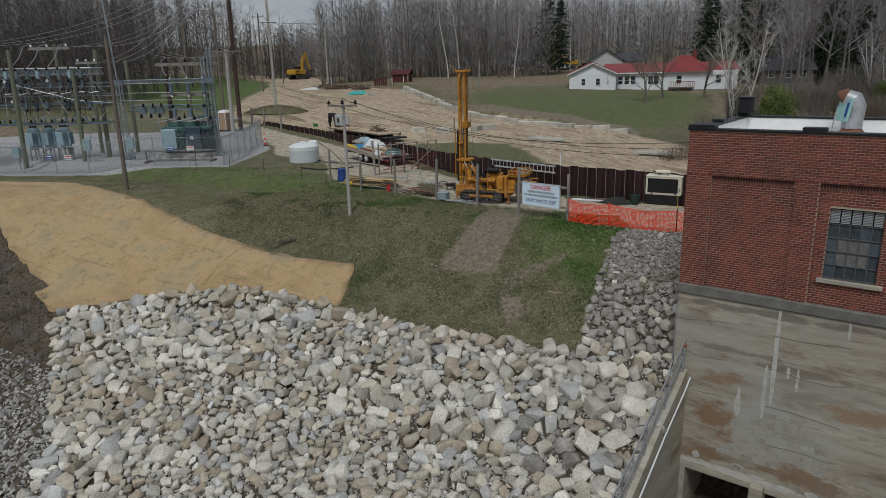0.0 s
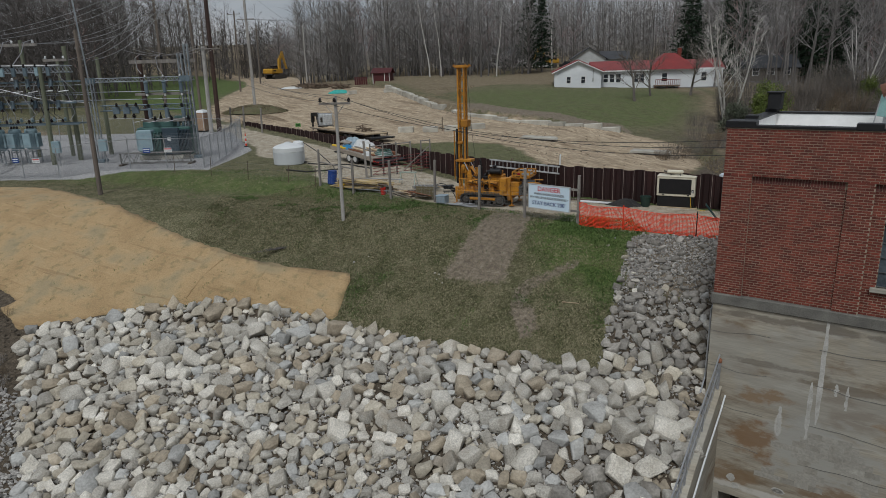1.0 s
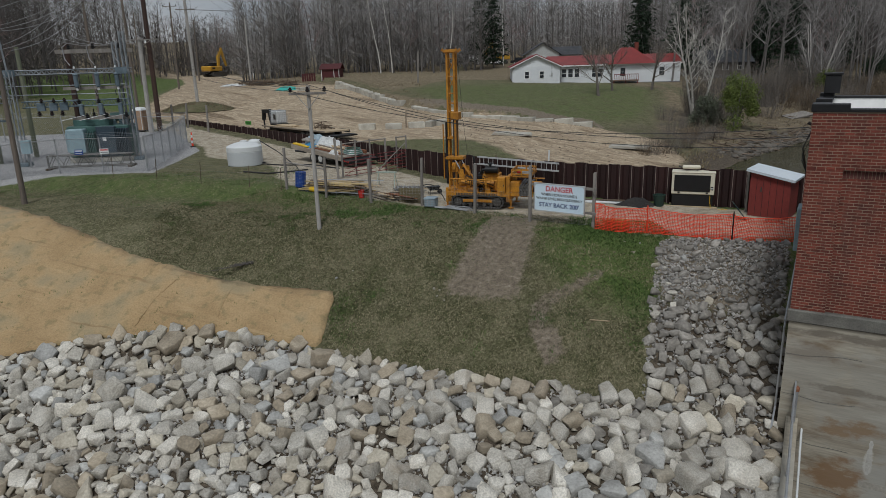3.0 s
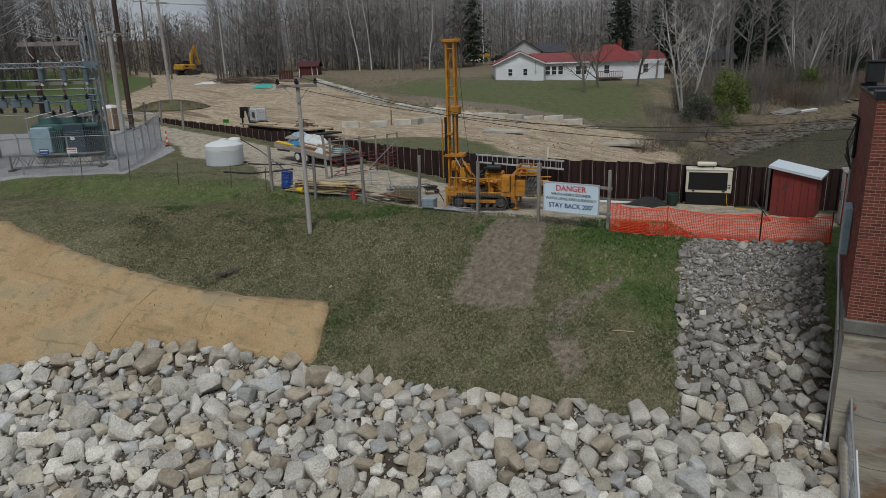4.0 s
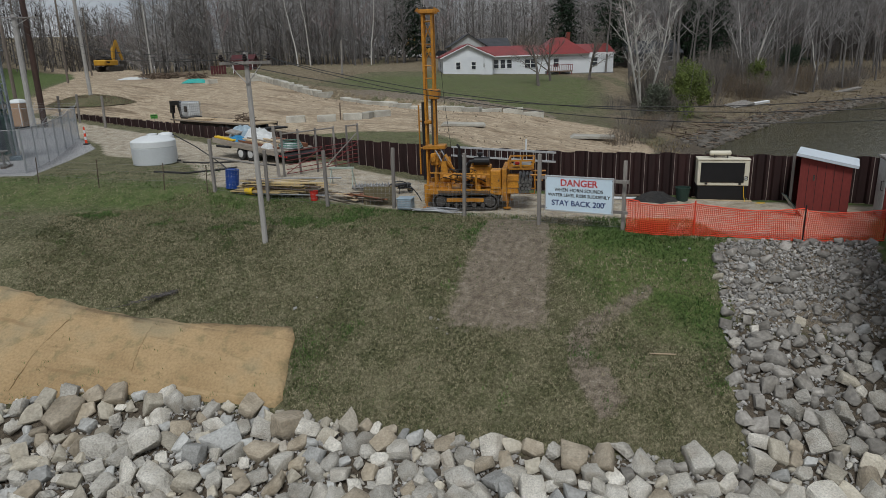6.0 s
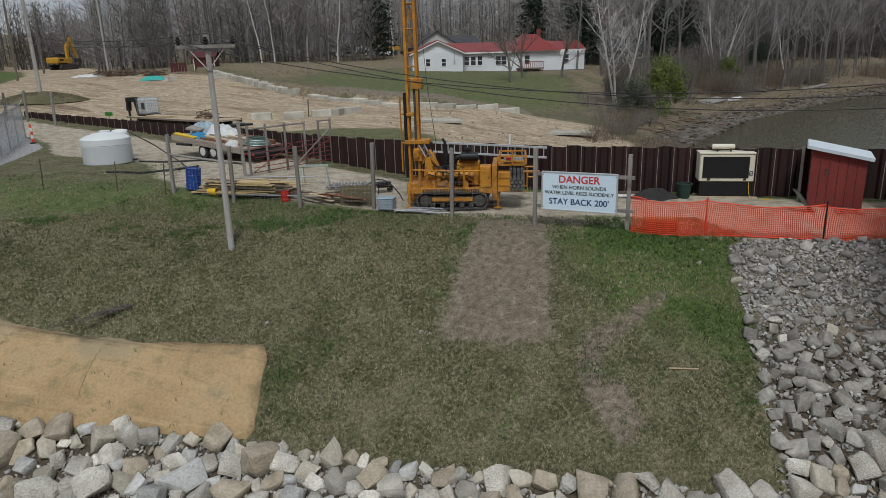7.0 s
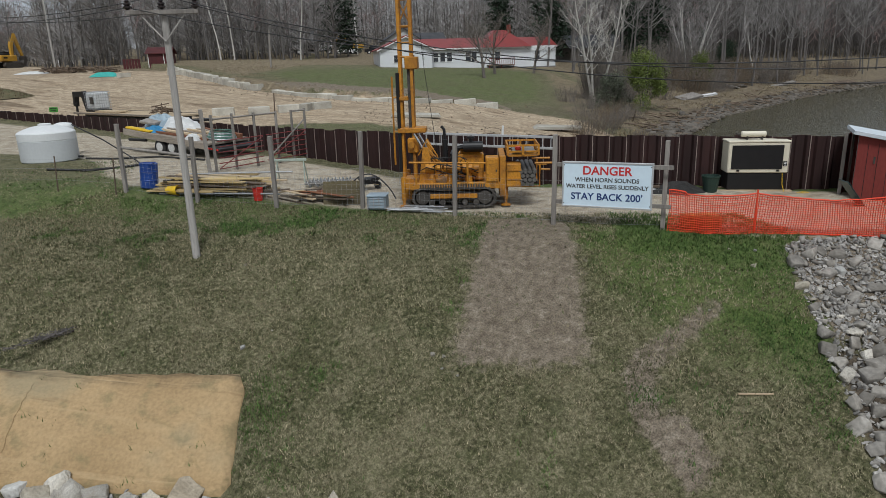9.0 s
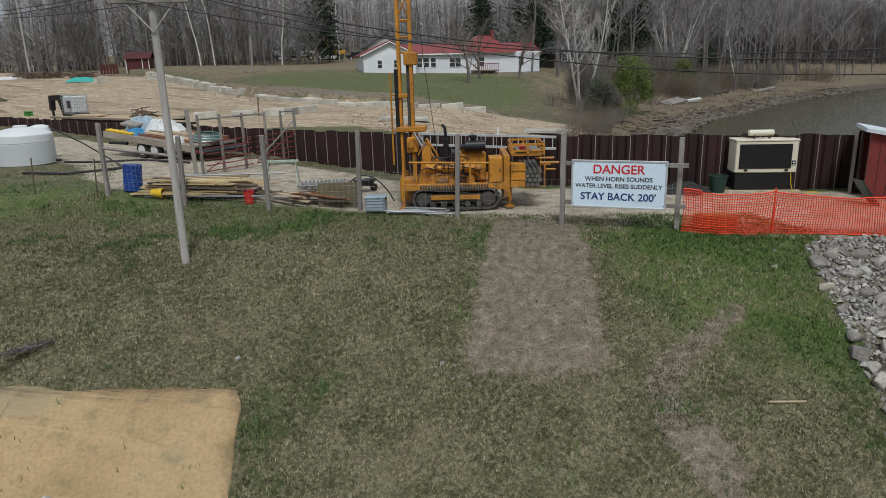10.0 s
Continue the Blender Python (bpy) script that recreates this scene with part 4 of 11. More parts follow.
def woods():
    r = random.Random(21)
    lab = "tall bare grey-brown hardwood tree in the woods"
    kinds = []
    for i in range(7):
        H = (17, 19, 21, 16, 20, 18, 22)[i]
        kinds.append((H, *bare_tree(100 + i, H, 0.125 + 0.02 * (i % 3), first=0.3, twigs=8)))
    protos = [tree("woods", t, c, M_BARK, M_REDTWIG if i == 3 else M_TWIG, "bare maple with reddish buds in the woods" if i == 3 else lab) for i, (H, t, c) in enumerate(kinds)]
    for p in protos:
        p["group"] = "trees of the woods"
    birch = tree("woods", *bare_tree(140, 19, 0.13, first=0.5, twigs=4), M_BIRCH, M_TWIG, "tall white-barked birch among bare trees")
    spots = []

    def area(n, poly, gap):
        xs, ys = [p[0] for p in poly], [p[1] for p in poly]
        tries = 0
        got = 0
        while got < n and tries < n * 40:
            tries += 1
            x, y = r.uniform(min(xs), max(xs)), r.uniform(min(ys), max(ys))
            if inside(poly, x, y) and all((x - a) ** 2 + (y - b) ** 2 > gap * gap for a, b in spots):
                spots.append((x, y))
                got += 1

    area(75, [(-14, 138), (16, 136), (24, 150), (34, 165), (30, 185), (-24, 185), (-24, 152)], 1.5)
    area(40, [(-48, 96), (-60, 92), (-130, 92), (-150, 130), (-60, 150), (-50, 128)], 2.0)
    area(20, [(30, 168), (110, 150), (130, 190), (30, 200)], 3.0)
    area(10, [(44, 98), (60, 98), (66, 122), (50, 128), (42, 112)], 2.6)
    area(30, [(58, 90), (72, 92), (108, 106), (120, 122), (70, 118)], 2.4)
    area(14, [(62, 98), (120, 112), (190, 150), (120, 160), (66, 125)], 4.5)
    area(45, [(46, 92), (60, 97), (84, 106), (130, 118), (128, 132), (80, 122), (50, 108)], 1.8)
    area(18, [(-50, 195), (-30, 205), (-26, 240), (-70, 240), (-75, 200)], 4)
    placed = set()
    for i, (x, y) in enumerate(spots):
        k = r.randrange(len(protos))
        src = protos[k]
        m = pose(x, y, ground_z(x, y), 0, 0, r.uniform(0, 360)) 
        if k in placed:
            copy_thing(src, m)
        else:
            src.matrix_basis = m
            placed.add(k)
    for i, (x, y) in enumerate(((2.0, 137.5), (4.2, 139), (15.5, 140), (-20, 150), (31, 160), (60, 150), (8, 152))):
        m = pose(x, y, ground_z(x, y), 0, 0, 70 * i)
        if i:
            copy_thing(birch, m)
        else:
            birch.matrix_basis = m
    # the far woods behind, uncountable
    g, gt, gd, gdt = G(), G(), G(), G()
    for i in range(5300):
        x = r.uniform(-210, 250) if i < 4300 else r.uniform(62, 230)
        q = r.random() ** 1.6
        y = 146 + 130 * q if -26 < x < 24 else 98 + 150 * q if x < -52 else 205 + 90 * q if x <= -26 else 178 + 130 * q if x < 62 else 118 + 0.25 * (x - 62) + 160 * q
        z, H = land(x, y), r.uniform(15, 24) if x < -45 else r.uniform(12, 20) + (0.04 * max(0, y - 100) if x < -40 else 0)
        if -62 < x < -16 and y > 190:
            H *= 0.68
        lean = Vector((r.gauss(0, 0.6), r.gauss(0, 0.6), 0))
        base = Vector((x, y, z - 0.3))
        # trunks and twigs on these sides take the bark coloured as shaded
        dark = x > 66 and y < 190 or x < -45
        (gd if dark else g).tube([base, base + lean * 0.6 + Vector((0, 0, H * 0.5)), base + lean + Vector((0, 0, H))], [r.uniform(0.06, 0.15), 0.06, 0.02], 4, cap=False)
        far = 1.0 if y < 150 else 0.6
        for k in range(int(110 * far)):
            f = r.uniform(0.03, 1.0)
            ox, oy, oz = x + lean.x * f, y + lean.y * f, z + H * f
            rr = H * (0.05 + 0.09 * (1 - f) ** 0.5)
            dx, dy, dz = r.gauss(0, rr), r.gauss(0, rr), r.uniform(0.05, 0.16) * H * (1 - 0.4 * f)
            j = r.uniform(0.0, 0.5)
            ox, oy, oz = ox + dx * j, oy + dy * j, oz + dz * j
            w = 0.035 if y < 130 else 0.055
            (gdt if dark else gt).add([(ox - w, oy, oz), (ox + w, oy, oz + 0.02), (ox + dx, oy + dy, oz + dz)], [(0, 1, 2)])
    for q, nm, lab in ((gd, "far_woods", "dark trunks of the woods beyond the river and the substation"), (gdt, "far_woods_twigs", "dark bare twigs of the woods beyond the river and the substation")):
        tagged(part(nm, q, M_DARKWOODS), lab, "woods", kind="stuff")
    ob = part("far_woods", g, M_BARK)
    tagged(ob, "distant grey trunks of the bare woods", "woods", kind="stuff")
    ob = part("far_woods_twigs", gt, M_TWIG)
    tagged(ob, "hazy bare twigs of the distant woods", "woods", kind="stuff")


woods()


def special_trees():
    r = random.Random(4)
    pine = tree("pines", *conifer(7, 15, 4.0, 0.9, 0.1), M_BARK, M_PINE, "tall dark green pine behind the houses")
    pts = ((24.1, 150, 1.15), (27.2, 153, 1.05), (58.5, 150, 1.1), (61, 152, 1.0), (68.5, 150, 1.25), (71, 152, 1.3), (73.5, 151, 1.15), (50.5, 114, 0.95), (53.5, 117, 1.05), (64, 113, 0.95), (67, 117, 1.1), (70.5, 114, 0.95), (56.5, 121, 0.9), (88, 126, 1.1), (92, 130, 1.0))
    for i, (x, y, s) in enumerate(pts):
        m = pose(x, y, ground_z(x, y), 0, 0, 40 * i) @ Matrix.Scale(s, 4)
        if i:
            q = copy_thing(pine, pose(x, y, ground_z(x, y), 0, 0, 40 * i))
            q.scale = (s, s, s)
        else:
            pine.matrix_basis = m
    # white birches on the river bank
    for i, (x, y, H, st, seed) in enumerate(((34.3, 77, 13, 3, 61), (60, 94, 12, 4, 62), (62.5, 95.5, 11, 3, 63), (78, 99, 11, 1, 64))):
        t = tree("bank", *bare_tree(seed, H, 0.12, lean=0.12, stems=st, first=0.25, twigs=10), M_BIRCH, M_BIRCH if i == 0 else M_TWIG, "white birch clump with crooked bare limbs on the bank")
        t.matrix_basis = pose(x, y, ground_z(x, y))
    # orchard trees by the white house
    o = tree("garden", *bare_tree(71, 6.4, 0.19, first=0.22, spread=1.35, twigs=18), M_CANE, M_CANE, "small bare fruit tree on the lawn of the white house")
    for i, (x, y) in enumerate(((27.2, 88.2), (31.2, 94.0), (37.2, 95.5))):
        m = pose(x, y, ground_z(x, y), 0, 0, 100 * i)
        if i:
            copy_thing(o, m)
        else:
            o.matrix_basis = m
    # leafing shrubs
    for i, (x, y, R, H, mm, lab) in enumerate(((35.4, 70.9, 2.3, 6.2, M_CEDAR, "yellow-green leafing shrub on the river bank"), (60, 91.5, 1.8, 4.6, M_CEDAR, "yellow-green leafing shrub on the river bank"),
                                               (32.5, 72, 2.2, 3.2, M_DULLGREEN, "dull green brush on the river bank"), (90, 118, 3, 4, M_PINE, "dark evergreen shrub among bare trees"))):
        t = thing("shrub", pose(x, y, ground_z(x, y)), lab, "shrub", "bank shrubs")
        st, lv = leafy_shrub(80 + i, R, H, 7000, 0.15)
        part("stems", st, M_BARK, t)
        part("leaves", lv, mm, t)
    tall = [twig_thicket(96 + i, 2.0, 5.5, 120, 0.014).mesh("thicket", M_CANE) for i in range(2)]
    for i in range(24):
        f = r.random()
        x = 25 + 46 * f ** 1.2 + r.uniform(-1.5, 1.5)
        y = float(np.interp(x, [24, 31, 38, 45, 56, 70], [70, 74, 79, 86, 93, 99])) + r.uniform(-2, 5)
        if inside(HOUSE_LAWN, x, y) or x < 34:
            continue
        ob = new("thicket", tall[i % 2])
        ob.matrix_basis = pose(x, y, ground_z(x, y), 0, 0, r.uniform(0, 360)) @ Matrix.Scale(r.uniform(0.6, 1.15), 4)
        tagged(ob, "bare grey saplings crowded on the river bank", "thicket", "bank thickets", "stuff")
    for k, (x, y, sc) in enumerate(((29.5, 70.5, 0.3), (32.0, 71.5, 0.45), (34, 73, 0.6))):
        ob = new("thicket", tall[k % 2])
        ob.matrix_basis = pose(x, y, ground_z(x, y), 0, 0, 77 * k) @ Matrix.Scale(sc, 4)
        tagged(ob, "bare grey saplings crowded on the river bank", "thicket", "bank thickets", "stuff")
    th = [twig_thicket(90 + i, 2.2, 2.6, 100, 0.009) for i in range(3)]
    me = [q.mesh("brush", M_CANE if i else M_DRYBRUSH) for i, q in enumerate(th)]
    for i in range(110):
        f = r.random() ** 0.8
        x = 24 + 60 * f + r.uniform(-3, 3)
        y = float(np.interp(x, [24, 31, 45, 56, 70, 106], [66, 72, 84, 90, 97, 112])) + r.uniform(-4, 6)
        if i > 63:                              # along the top of the far bank
            x = r.uniform(52, 118)
            y = float(np.interp(x, [p[0] for p in SHORE], [p[1] for p in SHORE])) + r.uniform(9, 20)
        elif i > 44:
            x, y = 20.0 + 1.1 * (i - 45) * 0.6 + r.uniform(-1, 1), 57.0 + 0.6 * (i - 45) + r.uniform(-1.2, 1.2)
        if inside(HOUSE_LAWN, x, y):
            continue
        ob = new("brush", me[i % 3])
        s = r.uniform(0.3, 0.6) if 44 < i < 64 else r.uniform(0.6, 1.4)
        ob.matrix_basis = pose(x, y, ground_z(x, y), 0, 0, r.uniform(0, 360)) @ Matrix.Scale(s, 4)
        tagged(ob, "tangle of bare brown brush on the river bank", "brush", "bank brush", "stuff")


special_trees()


# ---- riprap ----
def stone_mesh(name, seed, material, fine=False):
    """A broken boulder: a block cut by random planes, its edges worn and its faces uneven."""
    r = random.Random(seed)
    half = (0.5, r.uniform(0.34, 0.47), r.uniform(0.24, 0.40))
    planes = []
    for ax in range(3):
        for sg in (-1, 1):
            nv = Vector([sg if k == ax else r.gauss(0, 0.2) for k in range(3)]).normalized()
            planes.append((nv, half[ax] * r.uniform(0.8, 1.0)))
    for _ in range(r.randint(5, 8)):
        nv = Vector((r.gauss(0, 1), r.gauss(0, 1), r.gauss(0, 1))).normalized()
        planes.append((nv, sum(abs(nv[k]) * half[k] for k in range(3)) * r.uniform(0.62, 0.85)))
    N, D = np.array([tuple(p[0]) for p in planes]), np.array([p[1] for p in planes])
    bm = bmesh.new()
    for tri in itertools.combinations(range(len(planes)), 3):
        A = N[list(tri)]
        if abs(np.linalg.det(A)) > 0.05:
            q = np.linalg.solve(A, D[list(tri)])
            if (N @ q <= D + 1e-5).all():
                bm.verts.new(q)
    bmesh.ops.remove_doubles(bm, verts=bm.verts[:], dist=0.03)
    bmesh.ops.convex_hull(bm, input=bm.verts[:])
    for v in [q for q in bm.verts if not q.link_faces]:
        bm.verts.remove(v)
    bmesh.ops.dissolve_limit(bm, angle_limit=radians(4), verts=bm.verts[:], edges=bm.edges[:])
    bmesh.ops.bevel(bm, geom=bm.edges[:], offset=0.024, segments=1, affect="EDGES", clamp_overlap=True)
    bmesh.ops.triangulate(bm, faces=bm.faces[:])
    if fine:
        bmesh.ops.subdivide_edges(bm, edges=[e for e in bm.edges if e.calc_length() > 0.14], cuts=1)
        bmesh.ops.triangulate(bm, faces=bm.faces[:])
        for v in bm.verts:
            p = v.co * 2.6 + Vector((seed, 0, 0))
            v.co *= 1 + 0.11 * noise.noise(p) + 0.07 * noise.noise(p * 2.7) + 0.035 * noise.noise(p * 6)
    me = bpy.data.meshes.new(name)
    bm.to_mesh(me)
    bm.free()
    me.shade_smooth()
    me.materials.append(material)
    return me


STONE_MESHES = [stone_mesh("stone", 40 + i, (M_ROCK, M_ROCKB, M_ROCK, M_ROCKG, M_ROCK, M_ROCK)[i % 6]) for i in range(18)]


def chip_shape(seed):
    """A small broken stone: a few facets only."""
    r = random.Random(seed)
    bm = bmesh.new()
    for _ in range(8):
        p = Vector((r.gauss(0, 1), r.gauss(0, 1), r.gauss(0, 1))).normalized()
        bm.verts.new((p.x * 0.55, p.y * 0.45, p.z * 0.38))
    bmesh.ops.convex_hull(bm, input=bm.verts[:])
    bm.verts.index_update()
    out = [tuple(v.co) for v in bm.verts], [tuple(v.index for v in f.verts) for f in bm.faces]
    bm.free()
    return out


CHIPS = [chip_shape(60 + i) for i in range(10)]
FINE_MESHES = [stone_mesh("stone", 140 + i, (M_ROCK, M_ROCKB, M_ROCK, M_ROCKG, M_ROCK, M_ROCK, M_ROCK, M_ROCKT)[i % 8], True) for i in range(24)]


def scatter_stones():
    r = random.Random(5)
    cell, grid, out = 1.0, {}, []

    def free(x, y, rad):
        cx, cy = int(x // cell), int(y // cell)
        for i in range(cx - 2, cx + 3):
            for j in range(cy - 2, cy + 3):
                for px, py, pr in grid.get((i, j), ()):
                    if (px - x) ** 2 + (py - y) ** 2 < (0.93 * (pr + rad)) ** 2:
                        return False
        return True

    for size, tries in ((0.95, 12), (0.78, 120), (0.63, 1000), (0.51, 5500), (0.42, 17000), (0.33, 26000), (0.24, 26000), (0.16, 22000), (0.11, 12000)):
        for _ in range(tries):
            x, y = r.uniform(-20, 12.5), r.uniform(12.0, 33.5)
            if not inside(STONES, x, y):
                continue
            v, s = 0.5 * x + 0.866 * y, size * r.uniform(0.82, 1.2)
            u = 0.866 * x - 0.5 * y
            side = x > 5.6 and v > 24.6 + 0.5 * math.sin(3 * u)      # the finer stone beside the power house
            if s > 0.46 and v < 18.2 and -12 < x < 3 and noise.noise((x * 0.4, y * 0.4, 6)) > -0.25:
                continue
            top = 0.58 - 0.27 * min(1.0, max(0.0, (v - 24.2) / 3.4))
            if side and (s > 0.85 * top * 1.25 or s > 0.85 * top and r.random() < 0.8 or v > 29.6 and s > 0.3):
                continue
            if free(x, y, s * 0.42):
                grid.setdefault((int(x // cell), int(y // cell)), []).append((x, y, s * 0.42))
                out.append((x, y, s))
    return out


def lay_stones():
    r = random.Random(8)
    bank = thing("riprap", pose(0, 0, 0), "bank of pale angular limestone boulders below the grass slope", "riprap", kind="structure")
    picked, joined = 0, {m.name: G() for m in (M_ROCK, M_ROCKB, M_ROCKG, M_ROCKT, M_ROCKD)}
    src = []
    for me in STONE_MESHES:
        src.append(([tuple(v.co) for v in me.vertices], [tuple(p.vertices) for p in me.polygons], me.materials[0].name))
    rough_src = [([tuple(v.co) for v in me.vertices], [tuple(p.vertices) for p in me.polygons], me.materials[0].name) for me in FINE_MESHES]
    for x, y, s in scatter_stones():
        big = s > 0.36
        k = r.randrange(24 if big else 18)
        side = x > 5.6 and 0.5 * x + 0.866 * y > 24.3
        tilt = (r.gauss(0, 0.34), r.gauss(0, 0.34), r.uniform(0, 6.28))
        e = 0.06
        slope = Vector((land(x - e, y) - land(x + e, y), land(x, y - e) - land(x, y + e), 2 * e)).normalized()
        q = slope.to_track_quat("Z", "Y") @ Euler(tilt).to_quaternion()
        m = Matrix.LocRotScale((x, y, ground_z(x, y) + s * r.uniform(0.06, 0.24)), q, (s * r.uniform(0.9, 1.2), s * r.uniform(0.9, 1.1), s * r.uniform(0.85, 1.1)))
        v = 0.5 * x + 0.866 * y
        stained = noise.noise((x * 0.33, y * 0.33, 11)) > 0.14 and not side      # a drift of earth-stained stone
        if s > 0.46 and picked < 300 and v > 20.5 and x > -9:
            ob = new("stone", FINE_MESHES[k])
            ob.parent, ob.matrix_basis = bank, m
            picked += 1
        else:
            a, b, nm = (rough_src if big else src)[k]
            if s < 0.26:
                a, b = CHIPS[k % 10]
            if stained and r.random() < 0.3:
                nm = r.choice((M_ROCKB, M_ROCKT)).name
            # stones near the power house: greyer, and coloured darker for the wall's shade
            if side and r.random() < 0.85 or x > 2.5 and v > 18 and r.random() < 0.3:
                nm = M_ROCKD.name
            joined[nm].add(a, b, m)
    for name, g in joined.items():
        ob = part("loose_stones", g, bpy.data.materials[name], bank, smooth=True)
        ob["kind"] = "stuff"


lay_stones()


def crushed_stone():
    """Small broken stone: the apron on the far side of the boulders and the head of the chute."""
    r = random.Random(14)
    g = G()
    for k in range(58000):
        if k >= 52000:                          # fine gravel at the head of the chute
            x, y = r.uniform(7, 12.6), r.uniform(25.5, 29.8)
            if not inside(STONES, x, y) or 0.5 * x + 0.866 * y < 26.8 + 1.2 * r.random():
                continue
            s = r.uniform(0.03, 0.09)
        elif k >= 21000:                        # chips between the boulders
            x, y = r.uniform(-14, 9.5), r.uniform(15.5, 31)
            if not inside(STONES, x, y) or noise.noise((x * 0.5, y * 0.5, 2)) < -0.15:
                continue
            s = r.uniform(0.06, 0.19)
        elif k < 16000:
            x, y = r.uniform(-29, -13.5), r.uniform(12, 30.5)
            if inside(STONES, x, y) and r.random() < 0.6 or 0.5 * x + 0.866 * y > 15.3:
                continue
            s = r.uniform(0.1, 0.26) * (1 if r.random() < 0.92 else 1.7)
        else:
            x, y = r.uniform(7, 12.6), r.uniform(25, 29.6)
            if not inside(STONES, x, y):
                continue
            if 0.5 * x + 0.866 * y < 26.5 + 2 * r.random() or r.random() < 0.35:
                continue
            s = r.uniform(0.06, 0.17)
        a, b = CHIPS[k % 10]
        g.add(a, b, Matrix.LocRotScale((x, y, ground_z(x, y) + s * 0.2), Euler((r.uniform(-1, 1), r.uniform(-1, 1), r.uniform(0, 6))), (s, s, s)))
    ob = part("crushed_stone", g, M_GRAVEL)
    tagged(ob, "grey crushed stone beside the boulders", "gravel", kind="stuff")


crushed_stone()


def lawn_grass():
    """Short tufts over the slope, in green, olive and straw."""
    r = random.Random(19)
    mats = (mat("olive_grass_blade", (0.062, 0.072, 0.028), (0.125, 0.122, 0.06), 0.9, big=0.5, fine=8, rnd=0.4), mat("straw_grass_blade", (0.34, 0.30, 0.195), (0.20, 0.172, 0.105), 0.95, big=0.5, fine=8, rnd=0.3),
            mat("green_grass_blade", (0.05, 0.105, 0.02), (0.095, 0.145, 0.04), 0.85, big=0.5, fine=8, rnd=0.4))
    gs = [G(), G(), G()]
    names = ("olive grass of the slope", "dry straw-coloured grass of the slope", "fresh green grass of the slope")
    for k in range(165000):
        if k < 148000:
            x, y = r.uniform(-13, 8.8), r.uniform(24, 42)
        else:
            x, y = r.uniform(-30, -5), r.uniform(36, 51)
        v = 0.5 * x + 0.866 * y
        if v > 32.2 and not (x < -7 and y < 49.5) or inside(STONES, x, y) or inside(MAT_AREA, x, y) or inside(SUB_PAD, x, y):
            continue
        if (inside(DIRT_STRIP, x, y) or inside(DIRT_SPOT, x, y)) and r.random() < 0.93:
            continue
        pn = noise.noise((x * 0.55, y * 0.55, 8)) + 0.5 * noise.noise((x * 2.1, y * 2.1, 3))
        lushness = 0.28 * sm(27.5, 31, v) + 0.25 * sm(3.5, 6, x) + 0.55 * pn
        i = 2 if lushness > 0.30 + 0.2 * r.random() else 1 if pn < 0.08 + 0.3 * r.random() and r.random() < 0.62 else 0
        z = ground_z(x, y)
        h = r.uniform(0.025, 0.07) * (1.5 if i == 2 else 1.0)
        for _ in range(3):
            a = r.uniform(0, 6.28)
            dx, dy, w = math.cos(a), math.sin(a), r.uniform(0.006, 0.013)
            ox, oy = x + r.uniform(-0.05, 0.05), y + r.uniform(-0.05, 0.05)
            t = r.uniform(0.3, 1.4)
            gs[i].add([(ox - dy * w, oy + dx * w, z - 0.01), (ox + dy * w, oy - dx * w, z - 0.01), (ox + dx * h * t, oy + dy * h * t, z + h)], [(0, 1, 2)])
    for k in range(1500):                      # fresh clumps
        x, y = (r.gauss(-4.2, 0.35), r.gauss(31.2, 0.5)) if k < 220 else (r.uniform(2.8, 8.0), r.uniform(26.5, 32.2)) if k < 950 else (r.uniform(-12, 6), r.uniform(27, 40))
        if inside(STONES, x, y) or inside(MAT_AREA, x, y) or inside(DIRT_STRIP, x, y) or 0.5 * x + 0.866 * y > 32 or k >= 220 and noise.noise((x * 1.1, y * 1.1, 15)) < 0.12:
            continue
        for _ in range(9):
            ox, oy, a, h = x + r.gauss(0, 0.07), y + r.gauss(0, 0.07), r.uniform(0, 6.28), r.uniform(0.04, 0.11)
            dx, dy, z = math.cos(a), math.sin(a), ground_z(ox, oy)
            gs[2].add([(ox - dy * 0.009, oy + dx * 0.009, z - 0.01), (ox + dy * 0.009, oy - dx * 0.009, z - 0.01), (ox + dx * h * 0.6, oy + dy * h * 0.6, z + h)], [(0, 1, 2)])
    # loose straw on the bare strip
    for k in range(5200):
        x, y = r.uniform(-0.6, 4.8), r.uniform(29.0, 35.2)
        if not inside(DIRT_STRIP, x + r.gauss(0, 0.25), y + r.gauss(0, 0.25)):
            continue
        a, L, w, z = r.uniform(0, 6.28), r.uniform(0.04, 0.15), r.uniform(0.003, 0.007), ground_z(x, y)
        dx, dy = math.cos(a), math.sin(a)
        gs[1].add([(x - dy * w, y + dx * w, z + 0.004), (x + dy * w, y - dx * w, z + 0.004), (x + dx * L, y + dy * L, z + r.uniform(0.01, 0.05))], [(0, 1, 2)])
    for g, m, nm in zip(gs, mats, names):
        tagged(part("grass", g, m), nm, "grass", kind="stuff")


MAT_AREA = [(-33.0, 49.0), (-22.0, 43.6), (-14.0, 37.0), (-7.6, 33.5), (-4.45, 32.25), (-5.1, 30.2), (-20.6, 32.6), (-22.3, 34.2), (-25.3, 37.7), (-31, 44.0)]
lawn_grass()


